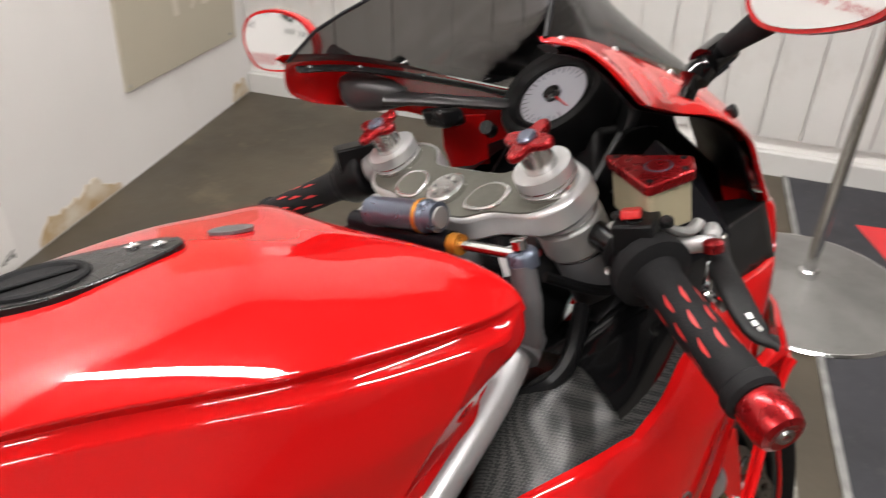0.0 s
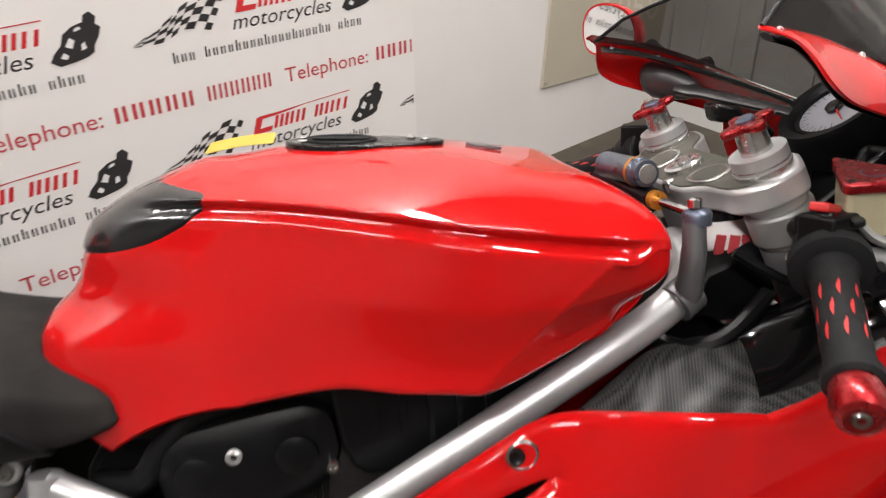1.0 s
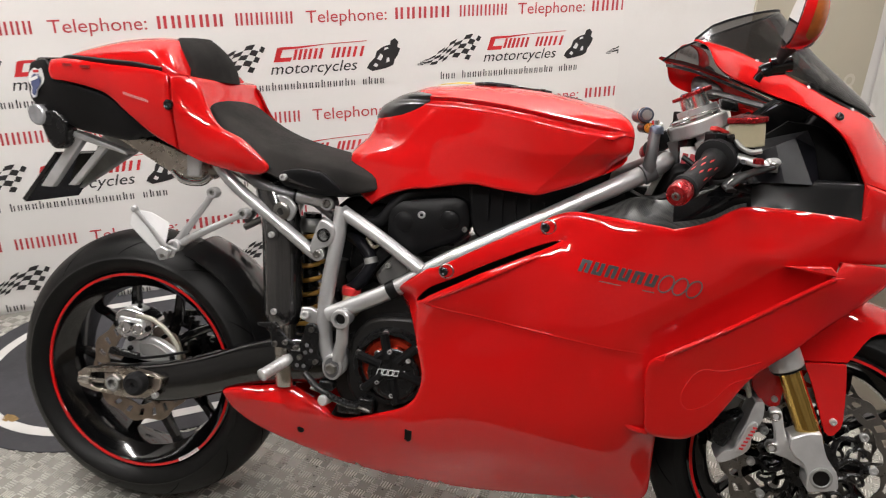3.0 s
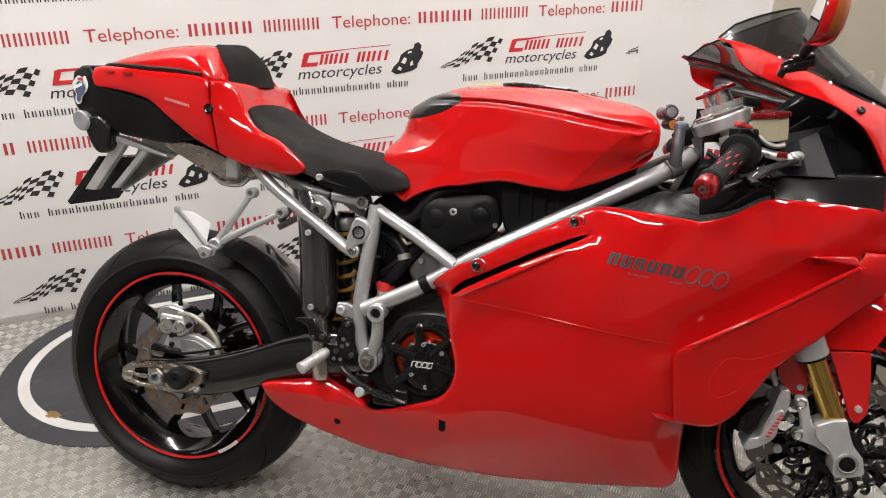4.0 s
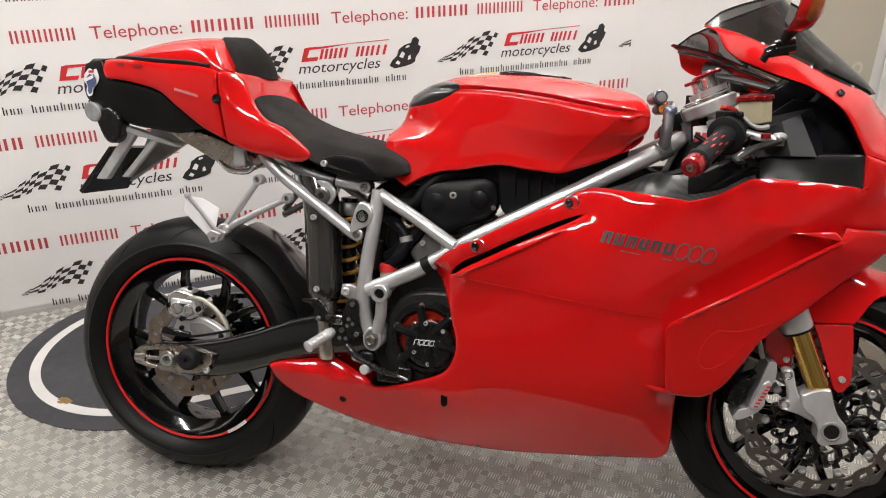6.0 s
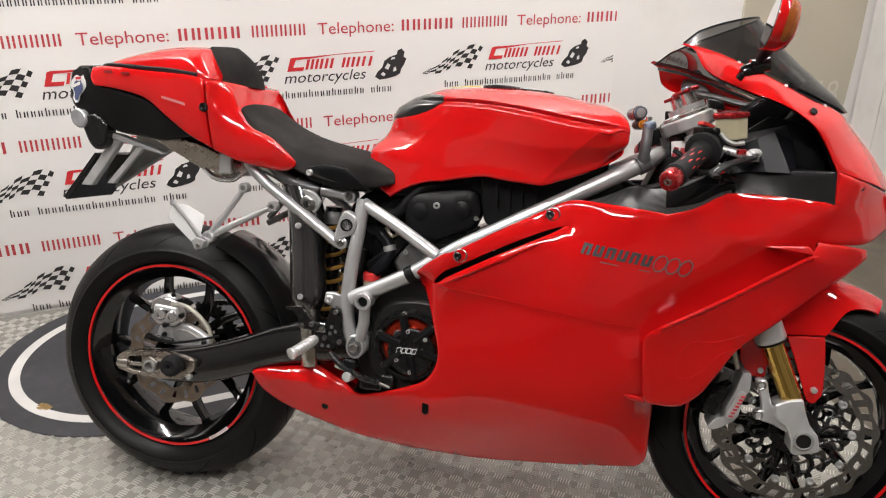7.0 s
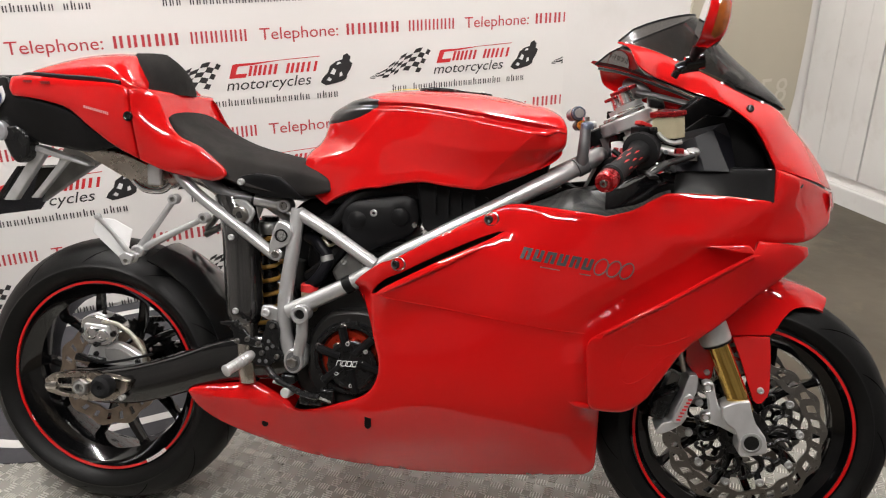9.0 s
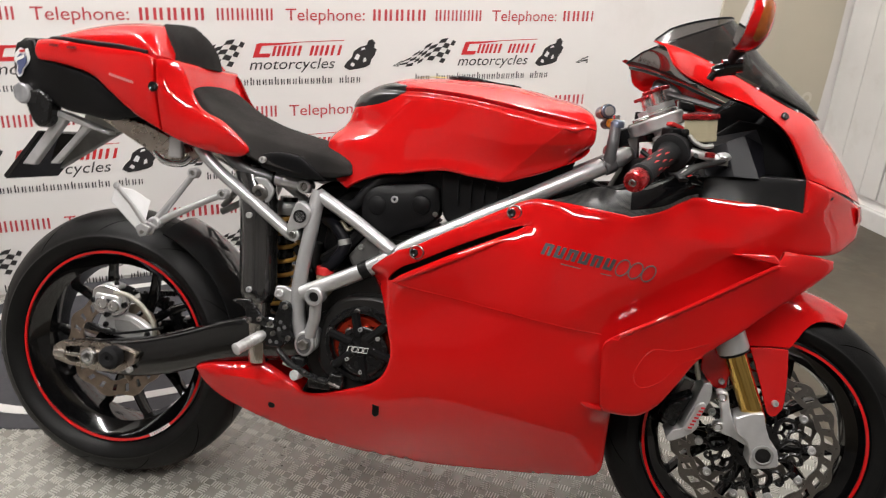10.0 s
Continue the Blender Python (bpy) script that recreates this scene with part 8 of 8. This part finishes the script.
        q = Vector(q)
        tops.append([q + out * (w * math.cos(k)) + upv_ * (h * math.copysign(abs(math.sin(k)) ** 0.6, math.sin(k))) for k in np.linspace(0, 2 * math.pi, 15)[:-1]])
    lever = part("brake_lever" if s < 0 else "clutch_lever", Geo().loft(tops), LEVERB, bar, "short black adjustable lever", sharp=55)
    if s < 0:
        for i in (24, 27, 30):
            a0, a1 = Vector(blade[i]), Vector(blade[i + 2])
            part("lever_print", Geo().tube([a0 + Vector((0, 0, 0.0046)), a1 + Vector((0, 0, 0.0044))], 0.0022, 6, flat=0.25), STICK, lever, "pale print bar")
    part("lever_pivot", Geo().lathe([(-0.008, 0.0085), (0.006, 0.0085), (0.008, 0.0065), (0.008, 0.003)], l0, (0, 0, 1), 16), STEEL, lever, "steel pivot bolt")
    part("lever_adjuster", Geo().lathe([(0, 0.009), (0.008, 0.009), (0.010, 0.006)], l0 + Vector((-0.026, s * 0.012, 0.004)), (0, 0, 1), 12), REDANO, bar, "red lever adjuster")
    part("lever_perch", Geo().rod(start - d * 0.03, l0, 0.008, 12), ALU, bar, "lever perch")
    part("master_cylinder", Geo().lathe([(0, 0.006), (0.003, 0.0085), (0.016, 0.0088), (0.022, 0.007), (0.027, 0.003)], l0 + Vector((-0.010, 0, 0.006)), Vector((0.034, -0.02 * s, 0.004)).normalized(), 18), ALU, bar, "silver master cylinder")
    part("brake_hose", Geo().tube(spline([l0 + Vector((0.006, -0.012 * s, 0.004)), l0 + Vector((0.010, -0.040 * s, -0.012)), l0 + Vector((-0.030, -0.075 * s, -0.040)), l0 + Vector((-0.060, -0.100 * s, -0.075))], 6), 0.0045, 10), BLACK, bar, "black brake hose")
    part("lever_spring", Geo().tube(spline([l0 + Vector((-0.030, 0.012 * s, -0.006)), l0 + Vector((-0.052, 0.020 * s, -0.020)), l0 + Vector((-0.066, 0.030 * s, -0.016)), l0 + Vector((-0.060, 0.040 * s, -0.030))], 5), 0.004, 8), CHROME, bar, "bright cable end")
    part("perch_clamp", Geo().lathe([(-0.009, 0.0165), (-0.007, 0.019), (0.007, 0.019), (0.009, 0.0165)], start - d * 0.048, d, 20), ALUDULL, bar, "silver perch clamp")
# fluid reservoir: a rounded triangle, its lid a little tilted
RC = [Vector((1.212, -0.117, 0.948)), Vector((1.246, -0.188, 0.943)), Vector((1.222, -0.206, 0.942)), Vector((1.176, -0.190, 0.936))]
rcen = (RC[0] + RC[1] + RC[2] + RC[3]) / 4
rx_ = (RC[1] - RC[3]).normalized()
rn_ = (RC[1] - RC[0]).cross(RC[3] - RC[0]).normalized()
rn_ = rn_ if rn_.z > 0 else -rn_
ry_ = rn_.cross(rx_)
RM = Matrix(((rx_.x, ry_.x, rn_.x, rcen.x), (rx_.y, ry_.y, rn_.y, rcen.y), (rx_.z, ry_.z, rn_.z, rcen.z), (0, 0, 0, 1)))
rl = [((p - rcen).dot(rx_), (p - rcen).dot(ry_)) for p in RC]
rp = []
for i in range(4):
    a, b, c = np.array(rl[i - 1]), np.array(rl[i]), np.array(rl[(i + 1) % 4])
    for t in np.linspace(0, 1, 5):
        p0, p1 = b + (a - b) * 0.14, b + (c - b) * 0.14
        rp.append(tuple((1 - t) ** 2 * p0 + 2 * t * (1 - t) * b + t * t * p1))
res = part("brake_reservoir", flat_on(RM, [(a * 0.88, b * 0.88) for a, b in rp], -0.046, -0.004), FLUID, bike, "milky brake fluid reservoir", bevel=0.004)
part("reservoir_lid", flat_on(RM, rp, -0.006, 0.004), REDANO, res, "red anodised reservoir lid", bevel=0.002)
part("lid_emblem", flat_on(RM, [(0.012 * math.cos(a), 0.012 * math.sin(a)) for a in np.linspace(0, 2 * math.pi, 24)[:-1]], 0.003, 0.0046), BLUEANO, res, "round lid emblem")
part("lid_emblem", flat_on(RM, [(0.0102 * math.cos(a), 0.0102 * math.sin(a)) for a in np.linspace(0, 2 * math.pi, 24)[:-1]], 0.0035, 0.0052), REDANO, res)
for a, b in rl:
    part("lid_screw", flat_on(RM, [(a * 0.72 + 0.003 * math.cos(t), b * 0.72 + 0.003 * math.sin(t)) for t in np.linspace(0, 2 * math.pi, 12)[:-1]], 0.003, 0.0046), SATIN, res)
part("reservoir_stay", Geo().tube(spline([(1.196, -0.186, 0.905), (1.206, -0.190, 0.894), (1.222, -0.195, 0.887), (1.238, -0.196, 0.890)], 5), 0.0065, 10, flat=0.7), ALUDULL, bike, "bent steel reservoir stay")

# instruments
GC, GN = Vector((1.306, 0.019, 0.979)), Vector((-0.60, -0.05, 0.80)).normalized()
ga = part("tachometer", Geo().lathe([(-0.06, 0.040), (-0.035, 0.062), (0.002, 0.064), (0.010, 0.060), (0.009, 0.051), (0.001, 0.045), (0.0, 0.043)], GC, GN, 40), BLACK, bike, "round black tachometer housing")
part("dial", Geo().lathe([(0.0005, 0.0), (0.001, 0.0446)], GC, GN, 40, caps=False), DIAL, ga, "pale dial")
part("bezel", Geo().lathe([(0.0012, 0.0448), (0.0035, 0.0445), (0.0035, 0.0405), (0.0012, 0.0398)], GC, GN, 40, closed=True), BLACK, ga, "black dial surround")
gq = GN.to_track_quat("Z", "X").to_matrix()
tk = Geo()
for i in range(25):
    a = radians(-130 + 260 * i / 24) + math.pi / 2
    r0 = 0.033 if i % 2 == 0 else 0.036
    c, s2 = math.cos(a), math.sin(a)
    w = 0.0007
    tk.add([GC + GN * 0.0016 + gq @ Vector((r * c - k * w * s2, r * s2 + k * w * c, 0)) for r, k in ((r0 - 0.003, -1), (0.0385, -1), (0.0385, 1), (r0 - 0.003, 1))], [(0, 1, 2, 3)])
part("dial_marks", tk, GREYTUBE, ga)
nd = GC + GN * 0.0035
tip = GC + Vector((0.0, -0.028, -0.024))
tip = tip - GN * (tip - GC).dot(GN) + GN * 0.0035
part("needle", Geo().tube([nd, nd + (tip - nd) * 0.5, tip], [0.0016, 0.0012, 0.0006], 6), REDCAP, ga, "red needle")
part("needle_hub", Geo().lathe([(0.002, 0.010), (0.006, 0.010), (0.008, 0.007)], GC, GN, 20), GLOSSB, ga, "black needle hub")
part("dash_cover", Geo().prism(ring_of([(1.30, 0.915), (1.335, 0.945), (1.365, 0.985), (1.40, 0.965)], [(1.40, 0.965), (1.42, 0.90), (1.38, 0.85)], [(1.38, 0.85), (1.31, 0.86), (1.30, 0.915)], n=4), -0.06, 0.10), BLACK, bike, "black dash cowl", bevel=0.01)
part("dash_bridge", Geo().tube(spline([(1.190, 0.165, 1.002), (1.22, 0.13, 0.993), (1.255, 0.095, 0.982), (1.285, 0.07, 0.973)], 6), [0.014] * 4 + [0.011] * 6 + [0.010] * 9, 12, flat=0.6), DASHGREY, bike, "dark grey cast dash bridge")
part("lamp_back", Geo().loft([[(1.166 + t * 0.034 + r * 0.35 * math.cos(a), 0.190 - t * 0.030 + r * 0.55 * math.cos(a), 1.014 - t * 0.010 + r * 0.95 * math.sin(a)) for a in np.linspace(0, 2 * math.pi, 21)[:-1]] for t, r in ((-0.35, 0.008), (-0.25, 0.018), (0.0, 0.024), (0.5, 0.023), (1.0, 0.017), (1.3, 0.008))]), DASHGREY, bike, "rounded dark back of the headlamp mounting", sharp=60)
part("inner_shell", slab([(1.222, 0.112, 0.975), (1.266, 0.088, 0.966), (1.272, 0.100, 0.905), (1.262, 0.160, 0.898), (1.240, 0.140, 0.930)], 0.003), RED, bike, "deep red inner fairing piece below the dash", bevel=0.001)
part("dash_connector", Geo().prism([(1.20, 0.988), (1.235, 0.982), (1.24, 0.962), (1.205, 0.965)], 0.088, 0.122), SATIN, bike, "black connector", bevel=0.005)
part("dash_knob", Geo().lathe([(0, 0.008), (0.012, 0.008), (0.015, 0.008)], (1.262, 0.078, 0.948), (-0.7, -0.3, 0.5), 16), SATIN, bike, "small dark dash fastener")

# mirrors
for s, c in ((-1, Vector((1.244, -0.300, 1.086))), (1, Vector((1.150, 0.300, 1.074)))):
    nrm = Vector((-0.98, 0.03, 0.19)).normalized() if s < 0 else Vector((-0.82, -0.50, 0.05)).normalized()
    side_v = Vector((0, 0, 1)).cross(nrm).normalized() * (-s)
    upv = nrm.cross(side_v) * (1 if nrm.cross(side_v).z > 0 else -1)
    mk_ = 1.0 if s < 0 else 0.82
    outl_m = [(a * mk_, b * mk_) for a, b in spline([(-0.072, -0.008), (-0.055, 0.026), (-0.01, 0.046), (0.04, 0.048), (0.068, 0.032), (0.074, 0.0), (0.055, -0.030), (0.0, -0.040), (-0.055, -0.034)], 5, True)]
    sgn = -1 if s < 0 else 1
    lay = []
    for dp, k in ((0.004, 0.93), (0.0045, 1.0), (-0.004, 1.03), (-0.026, 0.97), (-0.044, 0.78), (-0.054, 0.40)):
        lay.append([c + side_v * (a * k) * 0.80 + upv * (b * k) + nrm * dp * 0.7 for a, b in outl_m])
    mr = part("mirror", Geo().loft(lay), RED, bike, "red shelled rear-view mirror", sharp=50)
    g = Geo()
    vs = [c + side_v * (a * 0.92) * 0.80 + upv * (b * 0.92) + nrm * 0.0045 for a, b in outl_m]
    g.add(vs, [tuple(range(len(vs)))])
    part("mirror_glass", g, MIRROR, mr, "mirror glass")
    if s < 0:
        # amber turn signal set into the outer end of the shell
        k0 = min(range(len(outl_m)), key=lambda k: lay[3][k].y)
        nn = len(outl_m)
        strip = []
        for (la, lb, f), half in (((2, 3, 0.55), 5.0), ((3, 4, 0.0), 6.0), ((3, 4, 0.6), 5.0), ((4, 5, 0.1), 3.0)):
            row = []
            for e in range(-4, 5):
                t = k0 + half * e / 4
                i0 = math.floor(t)
                fr = t - i0
                p = [lay[q][i0 % nn].lerp(lay[q][(i0 + 1) % nn], fr) for q in (la, lb)]
                m = p[0].lerp(p[1], f)
                row.append(m + (m - c).normalized() * 0.0012)
            strip.append(row)
        part("turn_signal", Geo().loft(strip, False, False), AMBER, mr, "dark amber turn signal lens", sharp=60)
    foot_p = Vector((1.236, -0.199, 1.014)) if s < 0 else Vector((1.222, 0.190, 1.006))
    end = c - side_v * 0.055 - nrm * 0.012 + Vector((0, 0, -0.022)) if s > 0 else c + Vector((0.008, 0.040, -0.026))
    part("mirror_stalk", Geo().tube([foot_p + Vector((0.012, s * 0.012, 0.016)), foot_p.lerp(end, 0.5) + Vector((0, 0, 0.004)), end], [0.0062, 0.0085, 0.0135], 14), GRIP, mr, "black rubber mirror stalk")
    part("mirror_foot", Geo().tube(spline([foot_p + Vector((-0.022, s * 0.006, -0.010)), foot_p + Vector((-0.010, s * 0.010, 0.006)), foot_p + Vector((0.018, s * 0.010, 0.012))], 5), [0.007] * 4 + [0.012] * 7, 12).lathe([(-0.016, 0.013), (0.016, 0.013)], foot_p + Vector((0.012, s * 0.012, 0.016)), (1, 0, 0.2), 16), GLOSSB, mr, "black hinged mirror foot")

# front mudguard: a saddle over the tyre whose sides fold into hanging plates
DROP = [(62, 0.028), (68, 0.032), (74.5, 0.046), (77.5, 0.066), (80, 0.092), (82, 0.108), (104, 0.108), (110, 0.080), (122, 0.060)]
mg = []
for i in range(31):
    deg = 62 + 60 * i / 30
    a = radians(deg)
    (dr,) = lerp(DROP, deg)
    r = 0.322 + 0.004 * math.sin(math.pi * i / 30)
    w = 0.036 + 0.034 * math.sin(math.pi * min(1, (i + 1) / 11) / 2)
    row = []
    for j in range(25):
        s = -1 + j / 12
        q = abs(s)
        if q <= 0.667:
            y, rr = w * q / 0.667, r - 0.028 * (q / 0.667) ** 3
        else:
            e = (q - 0.667) / 0.333
            y, rr = w + (0.0925 - 0.070) * e * min(1.0, dr / 0.10), r - 0.028 - (dr - 0.028) * e
        row.append((FA[0] + rr * math.cos(a), math.copysign(y, s), FA[2] + rr * math.sin(a)))
    mg.append(row + [(x - 0.003 * math.cos(a), y * 0.96, z - 0.003 * math.sin(a)) for x, y, z in reversed(row)])
gd = part("front_mudguard", Geo().loft(mg), RED, bike, "glossy red front mudguard", sharp=50)
wing = [(1.376, 0.509), (1.410, 0.5125), (1.448, 0.5135), (1.453, 0.472), (1.455, 0.440), (1.456, 0.407), (1.454, 0.392), (1.444, 0.377), (1.435, 0.374), (1.426, 0.382), (1.419, 0.400), (1.401, 0.450), (1.386, 0.487)]
both("mudguard_wing", Geo().prism(wing, -0.0955, -0.0905), RED, gd, "red mudguard side plate", bevel=0.0016)
both("mudguard_wing", Geo().prism([(1.292, 0.450), (1.290, 0.545), (1.335, 0.548), (1.352, 0.500), (1.345, 0.420), (1.335, 0.414), (1.314, 0.420)], -0.0885, -0.0835), RED, gd, "red mudguard side plate", bevel=0.0016)
bolt("mudguard_bolt", (1.438, -0.0975, 0.404), 0.0065, gd, ALU)
bolt("mudguard_bolt", (1.334, -0.0895, 0.432), 0.006, gd, ALU)

# radiator and dark fill behind the front wheel
part("radiator", Geo().prism([(1.12, 0.36), (1.17, 0.36), (1.26, 0.60), (1.21, 0.62)], -0.15, 0.15), SATIN, bike, "black radiator", bevel=0.004)
for pth, r in (([(1.255, -0.085, 0.42), (1.235, -0.08, 0.46), (1.26, -0.06, 0.52)], 0.006), ([(1.29, -0.09, 0.43), (1.28, -0.085, 0.48), (1.30, -0.06, 0.54)], 0.005)):
    part("brake_line", Geo().tube(spline(pth, 5), r, 8), HOSE, bike, "braided front brake line")
part("under_engine", Geo().prism([(0.45, 0.25), (1.08, 0.22), (1.08, 0.36), (0.5, 0.36)], -0.10, 0.10), ENGINE, bike, "dark sump", bevel=0.01)
part("belly_floor", Geo().prism([(0.36, 0.240), (0.52, 0.200), (0.73, 0.184), (0.86, 0.188), (1.09, 0.208), (1.09, 0.214), (0.86, 0.195), (0.73, 0.191), (0.52, 0.207), (0.36, 0.247)], -0.112, 0.112), RED, bike, "red belly pan floor")
# small hoses by the steering head
for pth, r in (([(1.03, -0.10, 0.80), (1.06, -0.14, 0.79), (1.10, -0.15, 0.80), (1.15, -0.13, 0.83)], 0.008), ([(1.12, -0.12, 0.87), (1.17, -0.14, 0.84), (1.20, -0.17, 0.85), (1.21, -0.20, 0.87)], 0.005), ([(1.16, -0.05, 0.86), (1.20, -0.1, 0.83), (1.22, -0.16, 0.84)], 0.006)):
    part("cable", Geo().tube(spline(pth, 6), r, 8), BLACK, bike, "black cable")
part("fork_shroud", Geo().prism([(1.06, 0.76), (1.16, 0.78), (1.22, 0.84), (1.19, 0.88), (1.10, 0.85)], -0.09, 0.09), BLACK, bike, "dark wiring bundle", bevel=0.015)

# ---- things seen beyond the front wheel ----
mat_edge = -1.09
g = Geo().box((2.55, mat_edge - 0.75, -0.0035), (1.9, 1.5, 0.005), ROOM)
fm = part("floor_mat", g, MATTING, None, "black rubber mat on the concrete floor", category="floor mat", bevel=0.002)
part("mat_trim", Geo().box((2.55, mat_edge + 0.008, -0.002), (1.9, 0.018, 0.009), ROOM), ALUDULL, fm, "pale metal mat edge", bevel=0.002)
part("red_triangle", Geo().add([(3.06, 0.46, -0.0004), (2.92, 0.30, -0.0004), (3.02, 0.14, -0.0004), (3.18, 0.28, -0.0004)], [(0, 1, 2, 3)]), PRINTRED2, fm, "red printed patch")
stand = new("pole_stand")
stand.location = (2.60, 0.40, -0.006)
tagged(stand, "chrome pole stand with a round grey base", "stand")
part("base", Geo().lathe([(0, 0.285), (0.006, 0.29), (0.012, 0.285), (0.03, 0.17), (0.045, 0.06), (0.05, 0.03)], (0, 0, 0.001), (0, 0, 1), 64), BASEGREY, stand, "wide grey metal base")
part("base_rim", Geo().lathe([(0.0, 0.286), (0.005, 0.294), (0.012, 0.288)], (0, 0, 0.001), (0, 0, 1), 64), CHROME, stand, "bright base rim")
part("pole", Geo().lathe([(0.04, 0.02), (0.06, 0.016), (1.5, 0.016)], (0, 0, 0), (0, 0, 1), 24), CHROME, stand, "chrome pole")
part("collar", Geo().lathe([(0.045, 0.026), (0.07, 0.026), (0.075, 0.02)], (0, 0, 0), (0, 0, 1), 24), CHROME, stand)
